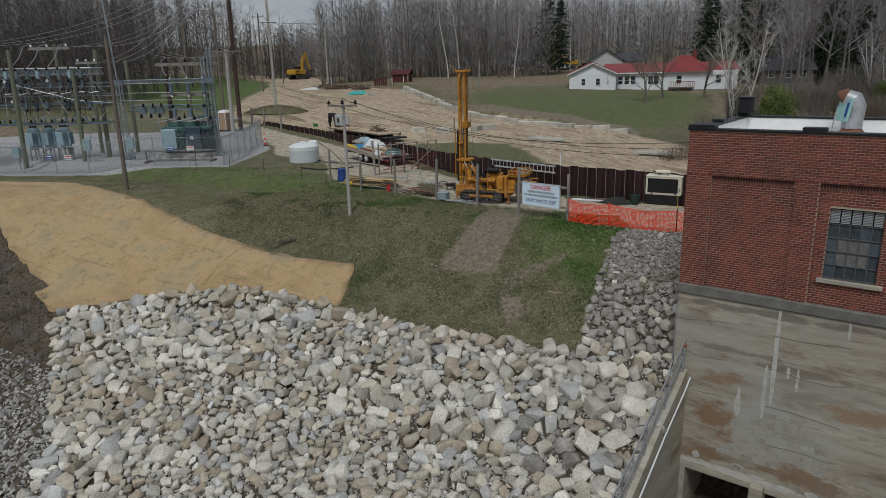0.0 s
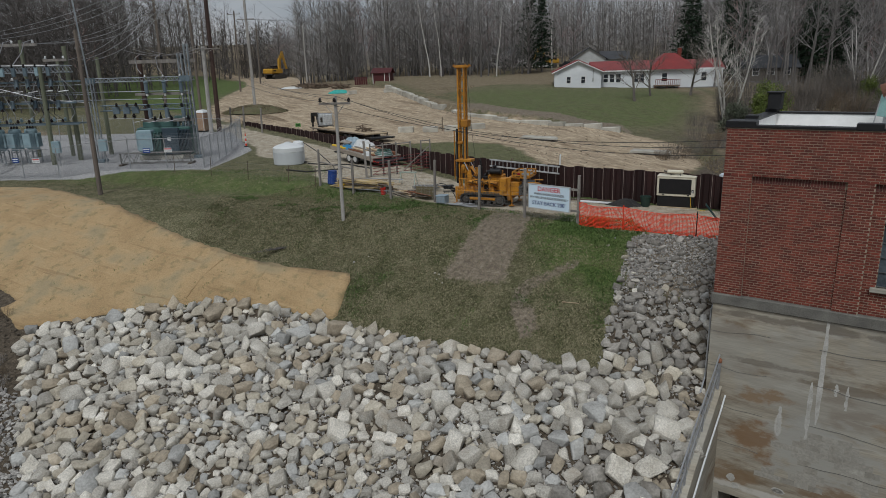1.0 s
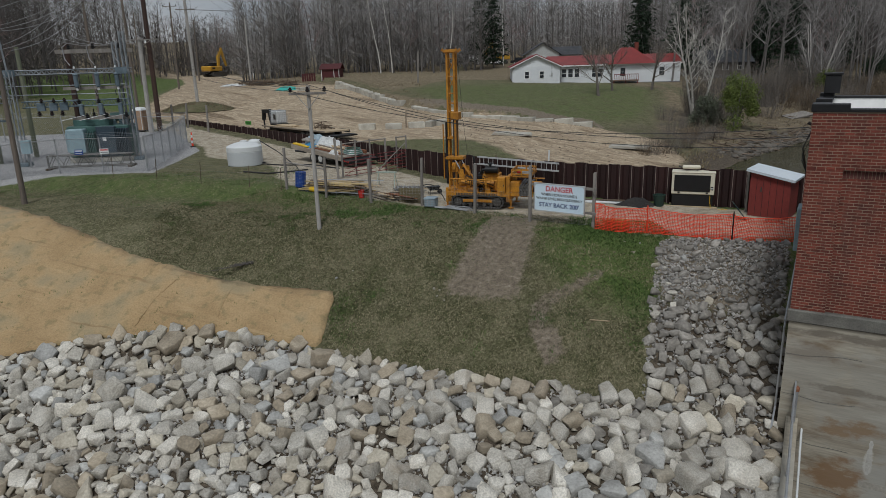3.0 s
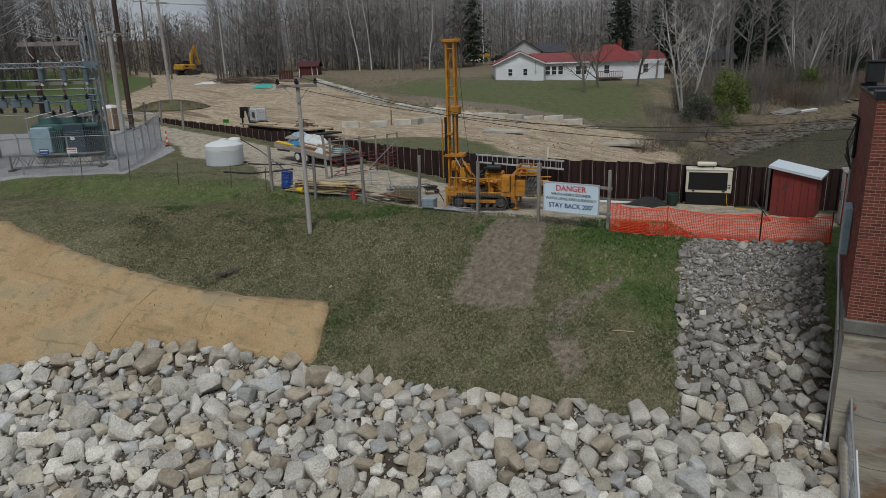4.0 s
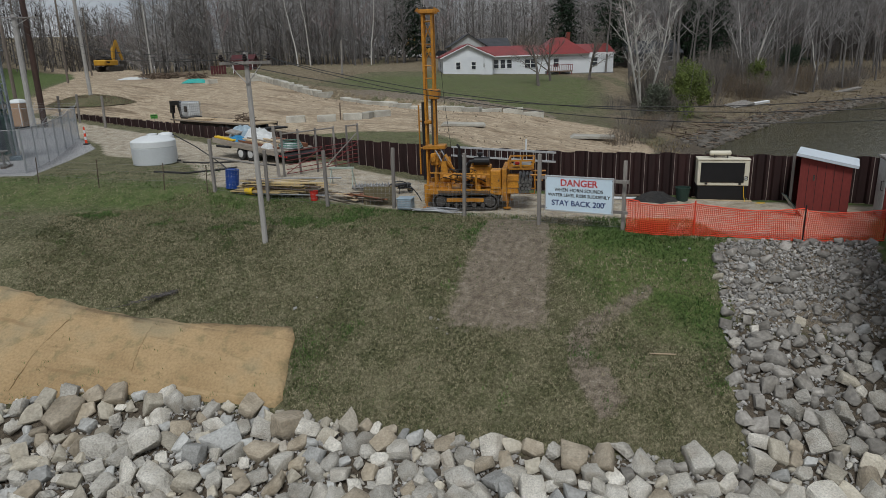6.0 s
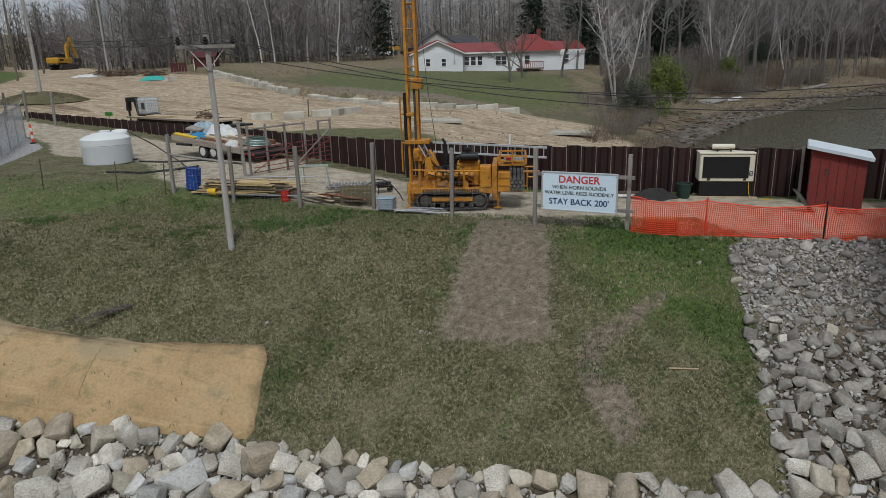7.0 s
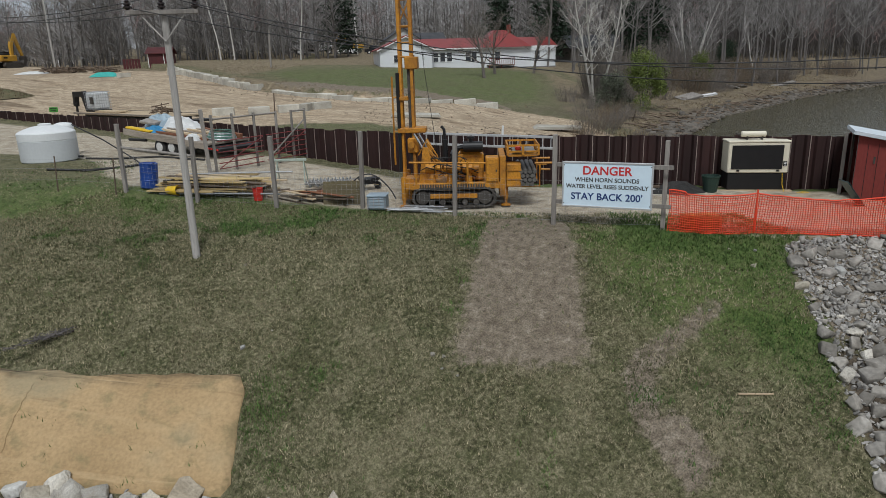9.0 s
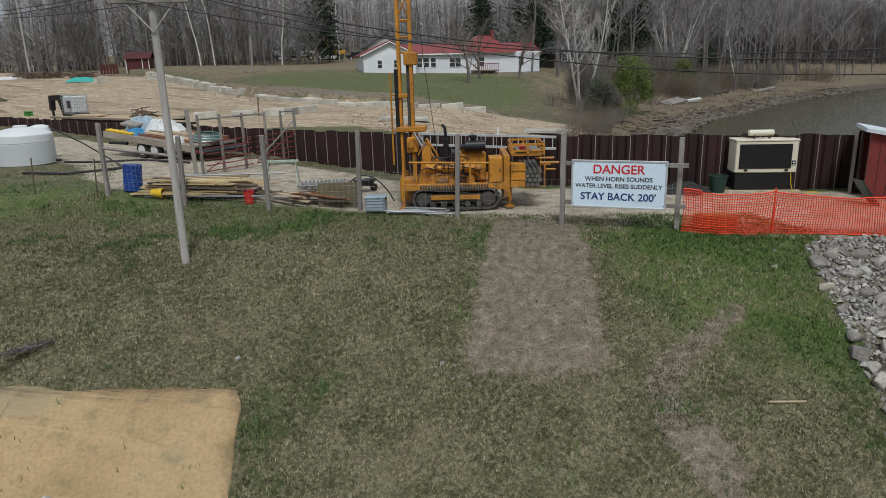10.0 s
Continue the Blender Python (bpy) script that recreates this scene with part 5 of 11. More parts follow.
# ---- things on the work pad ----
M_YEL = mat("worn_rig_yellow", (0.49, 0.215, 0.018), (0.33, 0.135, 0.018), 0.55, 0.0, big=2.6, fine=22, grain=0.28, rnd=0.14)
M_CATY = mat("excavator_yellow", (0.52, 0.29, 0.03), (0.40, 0.21, 0.025), 0.5, big=1, fine=8, grain=0.15)
stain_over(M_YEL, (0.10, 0.055, 0.022), 2.6, (1, 1, 0.7), 0.54, 0.70, 0.75)
stain_over(M_YEL, (0.03, 0.025, 0.02), 7.0, (1, 1, 1), 0.60, 0.70, 0.7)
M_STEEL = mat("worn_track_steel", (0.10, 0.09, 0.08), (0.05, 0.045, 0.04), 0.65, 0.4, big=4, fine=30)
M_RUBBER = mat("black_rubber", (0.022, 0.022, 0.023), (0.035, 0.034, 0.033), 0.8, big=5, fine=40)
M_CHROME = mat("bright_rod", (0.62, 0.62, 0.62), (0.5, 0.5, 0.5), 0.2, 0.9, big=3, fine=30, grain=0.05)
M_RODS = mat("grey_drill_pipe", (0.22, 0.215, 0.20), (0.14, 0.13, 0.12), 0.5, 0.6, big=3, fine=25, rnd=0.2)
M_SIGN = mat("white_sign_board", (0.64, 0.77, 0.86), (0.60, 0.73, 0.82), 0.45, big=1, fine=10, grain=0.03, bump=0.02)
M_SRED = mat("sign_red", (0.55, 0.03, 0.03), (0.5, 0.03, 0.03), 0.5, big=2, fine=20, grain=0.05)
M_SBLK = mat("sign_black", (0.02, 0.02, 0.022), (0.02, 0.02, 0.02), 0.5, big=2, fine=20, grain=0.05)
M_SBLUE = mat("sign_navy", (0.012, 0.04, 0.16), (0.012, 0.04, 0.15), 0.5, big=2, fine=20, grain=0.05)
M_ORANGE = mat("orange_plastic_mesh", (0.80, 0.065, 0.022), (0.70, 0.055, 0.02), 0.55, big=2, fine=20, grain=0.1)
M_STRAW = mat("straw_bale", (0.36, 0.17, 0.05), (0.26, 0.12, 0.035), 0.95, big=4, fine=60, grain=0.4, stretch=(1, 1, 4), bump=0.5)
M_REDSIDE = mat("red_painted_panel", (0.20, 0.032, 0.026), (0.15, 0.026, 0.022), 0.65, big=1.5, fine=20, stretch=(1, 1, 0.3), grain=0.15)
M_REDPIPE = mat("red_tube", (0.20, 0.03, 0.03), (0.14, 0.025, 0.025), 0.5, big=3, fine=20)
M_CREAM = mat("cream_enamel", (0.66, 0.62, 0.50), (0.58, 0.54, 0.43), 0.5, big=2, fine=20, grain=0.08)
M_DARKGRILL = mat("dark_grille", (0.014, 0.018, 0.018), (0.010, 0.012, 0.012), 0.55, big=4, fine=60)
M_POLY = mat("white_polyethylene", (0.66, 0.68, 0.68), (0.60, 0.62, 0.62), 0.45, big=0.7, fine=10, grain=0.04, bump=0.03)
M_POLYG = mat("greyer_polyethylene", (0.50, 0.525, 0.53), (0.46, 0.48, 0.49), 0.5, big=0.7, fine=10, grain=0.04, bump=0.03)
M_BLUE = mat("blue_drum_paint", (0.012, 0.06, 0.28), (0.01, 0.042, 0.2), 0.45, big=3, fine=25, grain=0.15)
M_YPLAST = mat("yellow_plastic", (0.68, 0.44, 0.02), (0.6, 0.38, 0.02), 0.5, big=3, fine=20, grain=0.1)
M_REDPLAST = mat("red_plastic", (0.55, 0.035, 0.025), (0.48, 0.03, 0.02), 0.5, big=3, fine=20, grain=0.1)
M_LUMBER = mat("yellow_treated_lumber", (0.50, 0.385, 0.19), (0.30, 0.215, 0.10), 0.85, big=2, fine=25, stretch=(0.15, 1, 1), rnd=0.25)
M_PALEWOOD = mat("pale_sawn_wood", (0.52, 0.41, 0.27), (0.42, 0.32, 0.21), 0.85, big=2, fine=25, stretch=(0.15, 1, 1), rnd=0.2)
M_DKWOOD = mat("dark_weathered_scrap_wood", (0.17, 0.125, 0.09), (0.10, 0.075, 0.055), 0.9, big=3, fine=25, stretch=(0.15, 1, 1), rnd=0.3)
M_RUSTBEAM = mat("rust_red_beam", (0.24, 0.10, 0.05), (0.17, 0.07, 0.04), 0.8, big=2, fine=25, stretch=(0.2, 1, 1), rnd=0.2)
M_PLY = mat("weathered_plywood", (0.15, 0.122, 0.066), (0.08, 0.067, 0.04), 0.9, big=2, fine=20, stretch=(0.4, 1, 2.5), grain=0.3)
M_TARPB = mat("blue_tarp", (0.025, 0.22, 0.42), (0.02, 0.15, 0.30), 0.5, big=2, fine=8, grain=0.15, bump=0.3, depth=0.05)
M_TARPP = mat("pale_blue_tarp", (0.33, 0.42, 0.47), (0.22, 0.28, 0.33), 0.5, big=2, fine=8, grain=0.2, bump=0.3, depth=0.05)
M_TARPW = mat("milky_plastic_sheet", (0.60, 0.61, 0.60), (0.48, 0.49, 0.48), 0.4, big=2, fine=8, grain=0.1, bump=0.3, depth=0.05)
M_GHOSE = mat("green_hose", (0.06, 0.16, 0.12), (0.05, 0.12, 0.09), 0.5, big=3, fine=20, rnd=0.35)
M_ALU = mat("aluminium_ladder", (0.60, 0.61, 0.62), (0.50, 0.51, 0.52), 0.45, 0.5, big=3, fine=20, grain=0.08)
M_TEAL = mat("teal_tarp", (0.03, 0.38, 0.33), (0.03, 0.28, 0.25), 0.55, big=2, fine=8, grain=0.15)
M_COAL = mat("black_cold_patch", (0.035, 0.032, 0.03), (0.02, 0.02, 0.02), 0.95, big=4, fine=40, grain=0.4, bump=0.6, depth=0.03)


def text_part(name, body_text, size, x, z, y, material, parent):
    cu = bpy.data.curves.new(name, "FONT")
    cu.body, cu.size, cu.align_x, cu.align_y, cu.extrude, cu.offset = body_text, size, "CENTER", "CENTER", 0.002, size * 0.018
    cu.materials.append(material)
    ob = new(name, cu)
    ob.parent = parent
    ob.matrix_basis = pose(x, y, z, 90, 0, 0)
    return ob


def danger_sign():
    s = thing("danger_sign", pose(4.98, 32.68, -0.66, 0, 0, -43.4), "white framed warning board with red, black and navy lettering", "sign")
    W, H, z0 = 2.28, 1.17, 0.52
    part("board", G().box(-W / 2, W / 2, -0.02, 0.02, z0, z0 + H, 0.004), M_SIGN, s)
    g = G()
    for a, b, c, d in ((-W / 2 - 0.015, W / 2 + 0.015, z0 - 0.015, z0 + 0.03), (-W / 2 - 0.015, W / 2 + 0.015, z0 + H - 0.03, z0 + H + 0.015)):
        g.box(a, b, -0.035, 0.03, c, d, 0.006)
    for a, b in ((-W / 2 - 0.015, -W / 2 + 0.03), (W / 2 - 0.03, W / 2 + 0.015)):
        g.box(a, b, -0.033, 0.028, z0 + 0.03, z0 + H - 0.03, 0.006)
    part("frame", g, M_ALU, s, "aluminium edge frame")
    part("rail", G().box(-1.42, 1.62, 0.032, 0.075, z0 + H - 0.14, z0 + H - 0.03, 0.005), M_WEATHERED, s)
    part("rail", G().box(-1.42, 1.62, 0.032, 0.075, z0 + 0.04, z0 + 0.14, 0.005), M_WEATHERED, s)
    text_part("lettering", "DANGER", 0.31, 0, z0 + 0.95, -0.024, M_SRED, s)
    text_part("lettering", "WHEN HORN SOUNDS", 0.155, 0, z0 + 0.715, -0.024, M_SBLK, s)
    text_part("lettering", "WATER LEVEL RISES SUDDENLY", 0.148, 0, z0 + 0.54, -0.024, M_SBLK, s)
    text_part("lettering", "STAY BACK 200'", 0.255, 0, z0 + 0.27, -0.024, M_SBLUE, s)
    for x, z in ((-1.1, 0.08), (1.1, 0.08), (-1.1, 1.09), (1.1, 1.09)):
        part("bolt", G().lathe([(0.014, 0), (0.014, 0.008), (0.005, 0.012)], 8, pose(x, -0.02, z0 + z, 90)), M_STEEL, s)


POSTS = [(6.2, 31.9), (4.0, 33.65), (1.95, 35.7), (-0.28, 37.6), (-2.7, 38.6), (-4.9, 39.95), (-7.0, 41.6)]


def wire_fence():
    f = thing("wire_fence", pose(0, 0, 0), "sagging page-wire fence on weathered wooden posts along the slope crest", "fence")
    r = random.Random(3)
    tops = []
    for i, (x, y) in enumerate(POSTS):
        z = ground_z(x, y)
        h = (2.28, 2.42, 2.3, 2.3, 2.15, 2.0, 2.15)[i]
        g = G()
        a = 0.058
        g.box(-a, a, -a, a, -0.3, h, 0.012, pose(x, y, z, r.uniform(-1.2, 1.2), r.uniform(-1.2, 1.2), -38 + r.uniform(-6, 6)))
        part("post", g, M_WEATHERED, f)
        tops.append((x, y, z))
    for i in range(len(POSTS) - 1):
        (xa, ya, za), (xb, yb, zb) = tops[i], tops[i + 1]
        g = G()
        for k in range(8):
            h = 0.12 + k * 0.155
            n = 5
            g.tube([(xa + (xb - xa) * j / n, ya + (yb - ya) * j / n, za + (zb - za) * j / n + h - 0.04 * math.sin(math.pi * j / n)) for j in range(n + 1)], 0.0025, 3, False)
        L = math.hypot(xb - xa, yb - ya)
        m = int(L / 0.15)
        for j in range(1, m):
            q = j / m
            x, y, z = xa + (xb - xa) * q, ya + (yb - ya) * q, za + (zb - za) * q
            g.tube([(x, y, z + 0.08), (x + 0.01, y, z + 1.2)], 0.0022, 3, False)
        part("wire_panel", g, M_GALV, f, "thin rusty square-mesh wire")["kind"] = "stuff"
    # rail between the last two posts
    (xa, ya, za), (xb, yb, zb) = tops[6], tops[5]
    g = G()
    g.tube([(xa, ya, za + 1.42), (xb, yb, zb + 1.42)], 0.045, 7)
    part("rail", g, M_WEATHERED, f)
    # steel posts of the run toward the tank
    for x, y, h in ((-7.3, 41.55, 1.2), (-9.1, 42.8, 1.15), (-12.0, 44.6, 1.2), (-15.0, 46.9, 1.2), (-18, 48.6, 1.2)):
        z = ground_z(x, y)
        g = G()
        g.box(-0.02, 0.02, -0.004, 0.004, -0.2, h, 0, pose(x, y, z, 2, 3, 20))
        g.box(-0.004, 0.004, -0.02, 0.0, -0.2, h, 0, pose(x, y, z, 2, 3, 20))
        part("steel_post", g, M_DKWOOD, f, "rusty steel post")
    g = G()
    line = [(-7.3, 41.55), (-9.1, 42.8), (-12.0, 44.6), (-15.0, 46.9), (-18, 48.6)]
    for h in (0.4, 0.75, 1.05):
        g.tube([(x, y, ground_z(x, y) + h) for x, y in line], 0.0025, 3, False)
    part("wire_panel", g, M_GALV, f)["kind"] = "stuff"


def drill_rig():
    rig = thing("drill_rig", pose(2.57, 37.2, -0.54, 0, 0, -24), "worn yellow tracked drill rig with a raised lattice mast", "drill rig")
    r = random.Random(9)
    # tracks
    for ys, nm in ((-0.95, "track"), (0.55, "track")):
        g = G()
        pts = []
        R, half = 0.275, 0.93
        n = 40
        per = 4 * half + 2 * math.pi * R
        for k in range(46):
            s = per * k / 46
            if s < 2 * half:
                x, z, a = -half + s, 0.0, 0
            elif s < 2 * half + math.pi * R:
                q = (s - 2 * half) / R
                x, z, a = half + R * math.sin(q), R - R * math.cos(q), q
            elif s < 4 * half + math.pi * R:
                x, z, a = half - (s - 2 * half - math.pi * R), 2 * R, math.pi
            else:
                q = (s - 4 * half - math.pi * R) / R
                x, z, a = -half - R * math.sin(q), R + R * math.cos(q), math.pi + q
            g.box(-0.058, 0.058, -0.03, 0.43, -0.03, 0.03, 0.004, pose(x, ys, z + 0.02, 0, -math.degrees(a), 0))
            g.box(-0.015, 0.015, -0.03, 0.43, -0.055, -0.03, 0, pose(x, ys, z + 0.02, 0, -math.degrees(a), 0))
        t = part(nm, g, M_STEEL, rig, "mud-worn steel crawler track")
        for k in range(5):
            part("roller", G().lathe([(0.03, -0.02), (0.085, -0.015), (0.085, 0.36), (0.03, 0.37)], 14, pose(-0.66 + k * 0.33, ys + 0.02, 0.145, -90)), M_STEEL, t)
        for x in (-0.93, 0.93):
            part("sprocket", G().lathe([(0.06, -0.01), (0.2, 0.0), (0.22, 0.1), (0.22, 0.3), (0.06, 0.36)], 16, pose(x, ys + 0.02, 0.285, -90)), M_STEEL, t)
        part("track_frame", G().box(-0.95, 0.95, ys + 0.06, ys + 0.34, 0.17, 0.44, 0.03), M_STEEL, t)
        part("frame_guard", G().box(-0.7, 0.7, ys - 0.012, ys + 0.055, 0.27, 0.40, 0.01), M_YEL, t)
    # deck
    g = G()
    g.box(-1.42, 1.36, -0.92, 0.92, 0.58, 0.66, 0.01)
    g.box(-1.42, 1.36, -0.97, -0.9, 0.55, 0.74, 0.01)
    g.box(-1.42, 1.36, 0.9, 0.97, 0.55, 0.74, 0.01)
    g.box(-0.6, 1.1, -0.5, 0.5, 0.3, 0.58, 0.03)
    part("deck", g, M_YEL, rig)
    g = G()
    for k in range(26):
        x = -1.0 + k * 0.075
        g.box(x, x + 0.05, -0.985, -0.975, 0.60, 0.70)
    part("deck_grating", g, M_STEEL, rig)
    for x, y in ((-1.5, -0.75), (-1.5, 0.75), (1.55, -0.75), (1.55, 0.75)):
        g = G()
        g.tube([(x, y, 0.9), (x, y, 0.2)], 0.07, 10)
        g.tube([(x, y, 0.35), (x, y, 0.04)], 0.045, 8)
        g.lathe([(0.15, 0), (0.15, 0.03), (0.06, 0.06)], 12, pose(x, y, 0.0))
        part("levelling_jack", g, M_YEL, rig)
    # mast, with its feet to the front of the deck
    mx, base, top = -1.36, 0.18, 7.02
    legs = [(-0.17, -0.17), (0.17, -0.17), (0.17, 0.17), (-0.17, 0.17)]
    mast = part("mast", G().box(mx - 0.27, mx + 0.27, -0.3, 0.3, 0.12, 0.8, 0.03), M_YEL, rig, "tall yellow lattice mast")
    for a, b in legs:
        part("mast_leg", G().box(mx + a - 0.045, mx + a + 0.045, b - 0.045, b + 0.045, 0.8, top, 0.008), M_YEL, mast)
    for k, z in enumerate((4.35, 4.75, 5.2, 5.95, 6.75)):
        g = G()
        for (a, b), (c, d) in zip(legs, legs[1:] + legs[:1]):
            g.tube([(mx + a, b, z), (mx + c, d, z)], 0.024, 5)
        part("mast_rung", g, M_YEL, mast)
    for za, zb in ((5.25, 5.9), (6.0, 6.7)):
        for (a, b), (c, d) in (((-0.17, -0.17), (0.17, -0.17)), ((0.17, 0.17), (-0.17, 0.17)), ((0.17, -0.17), (0.17, 0.17)), ((-0.17, 0.17), (-0.17, -0.17))):
            part("mast_brace", G().tube([(mx + a, b, za), (mx + c, d, zb)], 0.022, 5), M_YEL, mast)
    g = G()
    for s in (-1, 1):
        g.box(mx - 0.3, mx + 0.3, s * 0.28 - 0.03, s * 0.28 + 0.03, top, top + 0.13, 0.01)
        g.prism([(mx - 0.42, top + 0.08), (mx - 0.3, top + 0.2), (mx - 0.22, top + 0.02)], s * 0.3 - 0.02, s * 0.3 + 0.02)
        g.prism([(mx + 0.42, top + 0.08), (mx + 0.3, top + 0.2), (mx + 0.22, top + 0.02)], s * 0.3 - 0.02, s * 0.3 + 0.02)
    g.box(mx - 0.25, mx + 0.25, -0.26, 0.26, top - 0.02, top + 0.05, 0.01)
    part("crown_block", g, M_YEL, mast)
    g = G()
    for s in (-0.12, 0.12):
        g.lathe([(0.05, -0.02), (0.13, -0.02), (0.11, 0.0), (0.13, 0.02), (0.05, 0.02)], 14, pose(mx + s, 0, top + 0.1, 90, 0, 0))
    part("sheave", g, M_STEEL, mast)
    g = G()
    g.box(mx + 0.03, mx + 0.2, -0.12, 0.12, 1.2, 4.2, 0.01)
    part("feed_slide", g, M_STEEL, mast, "dark greasy feed slide")
    g = G()
    g.tube([(mx - 0.25, -0.24, 1.0), (mx - 0.25, -0.24, 3.9)], 0.055, 8)
    part("feed_cylinder", g, M_BLACK, mast)
    g = G()
    g.box(mx - 0.02, mx + 0.36, -0.26, 0.26, 4.0, 4.35, 0.02)
    part("rotary_head", g, M_YEL, mast)
    part("head_clamp", G().box(mx - 0.28, mx + 0.05, -0.27, 0.27, 3.1, 3.22, 0.02), M_YEL, mast)
    g = G()
    g.box(mx - 0.3, mx + 0.55, -0.3, 0.3, 2.15, 2.3, 0.02)
    g.box(mx - 0.02, mx + 0.3, -0.3, 0.3, 1.55, 2.0, 0.03)
    g.tube([(mx + 0.1, -0.3, 1.8), (mx + 0.1, -0.42, 1.8)], 0.1, 12)
    part("chuck_carriage", g, M_YEL, mast)
    g = G()
    g.tube([(mx - 0.42, -0.2, 1.2), (mx - 0.42, -0.2, 3.8)], 0.03, 6)
    g.tube([(mx - 0.42, -0.2, 3.2), (mx - 0.2, -0.2, 3.2)], 0.03, 6)
    g.tube([(mx - 0.42, -0.2, 2.2), (mx - 0.2, -0.2, 2.2)], 0.03, 6)
    part("guide_rod", g, M_YEL, mast)
    g = G()
    g.tube([(mx + 0.28, 0, top), (mx + 0.55, -0.2, 4.0), (mx + 0.9, -0.3, 1.3)], 0.008, 4)
    part("winch_cable", g, M_BLACK, rig)
    for ys in (-0.45, 0.45):
        g = G()
        g.tube([(mx + 0.2, ys, 2.55 - 0.4), (-0.72, ys, 1.35)], 0.035, 8)
        part("mast_ram_rod", g, M_CHROME, rig)
        g = G()
        g.tube([(-0.9, ys, 1.6), (-0.28, ys, 0.9)], 0.065, 10)
        part("mast_ram", g, M_YEL, rig)
    for ys in (-0.62, 0.52):
        part("mast_support", G().prism([(-1.05, 0.66), (-0.55, 0.66), (-0.75, 1.75), (-0.9, 1.75)], ys, ys + 0.1), M_YEL, rig)
    # machinery
    g = G()
    for k in range(3):
        g.lathe([(0.05, 0), (0.15, 0.02), (0.15, 0.3), (0.1, 0.36), (0.1, 0.5)], 14, pose(-0.85 + k * 0.55, -0.6, 1.12, 0, 90, 0))
        g.lathe([(0.12, 0), (0.10, 0.2), (0.05, 0.32)], 10, pose(-0.65 + k * 0.55, -0.6, 0.66))
    part("hydraulic_pump", g, M_YEL, rig)
    g = G()
    g.box(0.1, 0.9, -0.35, 0.4, 0.7, 1.5, 0.04)
    g.box(0.2, 0.8, -0.3, 0.3, 1.5, 1.7, 0.04)
    part("engine", g, M_YEL, rig)
    g = G()
    g.box(-0.1, 0.12, -0.4, 0.4, 0.75, 1.55, 0.03)
    part("radiator", g, M_BLACK, rig)
    g = G()
    g.tube([(0.3, -0.42, 1.72), (0.88, -0.42, 1.72)], 0.16, 16)
    g.tube([(0.52, -0.42, 1.86), (0.52, -0.42, 1.98)], 0.06, 10)
    g.lathe([(0.05, 0), (0.12, 0.02), (0.12, 0.07), (0.04, 0.1)], 12, pose(0.52, -0.42, 1.95))
    g.tube([(0.3, -0.42, 1.72), (0.15, -0.4, 1.7), (0.05, -0.35, 1.5)], 0.07, 8)
    part("air_filter", g, M_BLACK, rig, "black canister air filter")
    g = G()
    g.tube([(-0.25, -0.35, 1.0), (-0.25, -0.35, 2.0), (-0.27, -0.35, 2.25), (-0.35, -0.35, 2.34)], 0.045, 8)
    g.tube([(-0.25, -0.35, 1.35), (-0.25, -0.35, 1.95)], 0.085, 10)
    part("exhaust_stack", g, M_BLACK, rig, "black exhaust stack")
    for k in range(12):
        y = r.uniform(-0.75, -0.3)
        x0, x1 = r.uniform(-1.0, 0.2), r.uniform(0.2, 0.95)
        z0, z1 = r.uniform(0.8, 1.3), r.uniform(0.8, 1.35)
        part("hydraulic_hose", G().tube([(x0, y, z0), (x0 + 0.2, y - 0.12, z0 + r.uniform(0.1, 0.3)), (x1 - 0.2, y - 0.08, z1 + 0.1), (x1, y, z1)], 0.016, 5), M_RUBBER, rig)
    for k in range(5):
        part("mast_hose", G().tube([(-1.05, -0.42 + 0.08 * k, 1.5), (-0.8, -0.5 + 0.1 * k, 1.95), (-0.5, -0.45, 1.5), (-0.35, -0.45, 1.1)], 0.02, 5), M_YEL, rig)
    for k in range(4):
        g = G()
        g.tube([(-0.55 + 0.18 * k, -0.85, 1.0), (-0.55 + 0.18 * k, -0.9, 1.28)], 0.012, 5)
        part("control_lever", g, M_BLACK, rig)
    g = G()
    g.tube([(-1.3, -0.94, 1.36), (0.95, -0.94, 1.30)], 0.028, 8)
    for x in (-1.1, 0.42):
        g.tube([(x, -0.94, 0.7), (x, -0.94, 1.36)], 0.032, 8)
    part("handrail", g, M_YEL, rig)
    cab = part("tool_cabinet", G().box(0.95, 1.33, -0.98, -0.45, 0.72, 1.46, 0.02), M_YEL, rig)
    part("cabinet_door", G().box(0.98, 1.30, -1.0, -0.981, 0.76, 1.42, 0.008), M_YEL, cab)
    part("latch", G().box(1.24, 1.28, -1.02, -1.0, 1.05, 1.12, 0.004), M_STEEL, cab)
    g = G()
    g.box(1.36, 1.54, -0.95, 0.9, 0.3, 1.5, 0.02)
    part("rear_frame", g, M_YEL, rig)
    part("side_box", G().box(1.56, 1.98, -0.95, -0.4, 0.58, 1.26, 0.02), M_YEL, rig)
    for z in (1.05, 0.8):
        part("box_rib", G().box(1.55, 1.99, -0.975, -0.951, z, z + 0.04), M_YEL, rig)
    x0, x1, y0, y1, z0, z1 = 1.6, 2.5, -0.8, 0.5, 1.45, 1.8
    tray = part("rod_tray", G().box(x0, x1, y0, y1, z0, z0 + 0.04), M_YEL, rig, "yellow open tray basket")
    for za in (z0 + 0.12, z1 - 0.05):
        for y in (y0, y1):
            part("tray_rail", G().box(x0, x1, y - 0.02, y + 0.02, za, za + 0.05), M_YEL, tray)
        for x in (x0, x1):
            part("tray_rail", G().box(x - 0.02, x + 0.02, y0 + 0.021, y1 - 0.021, za, za + 0.05), M_YEL, tray)
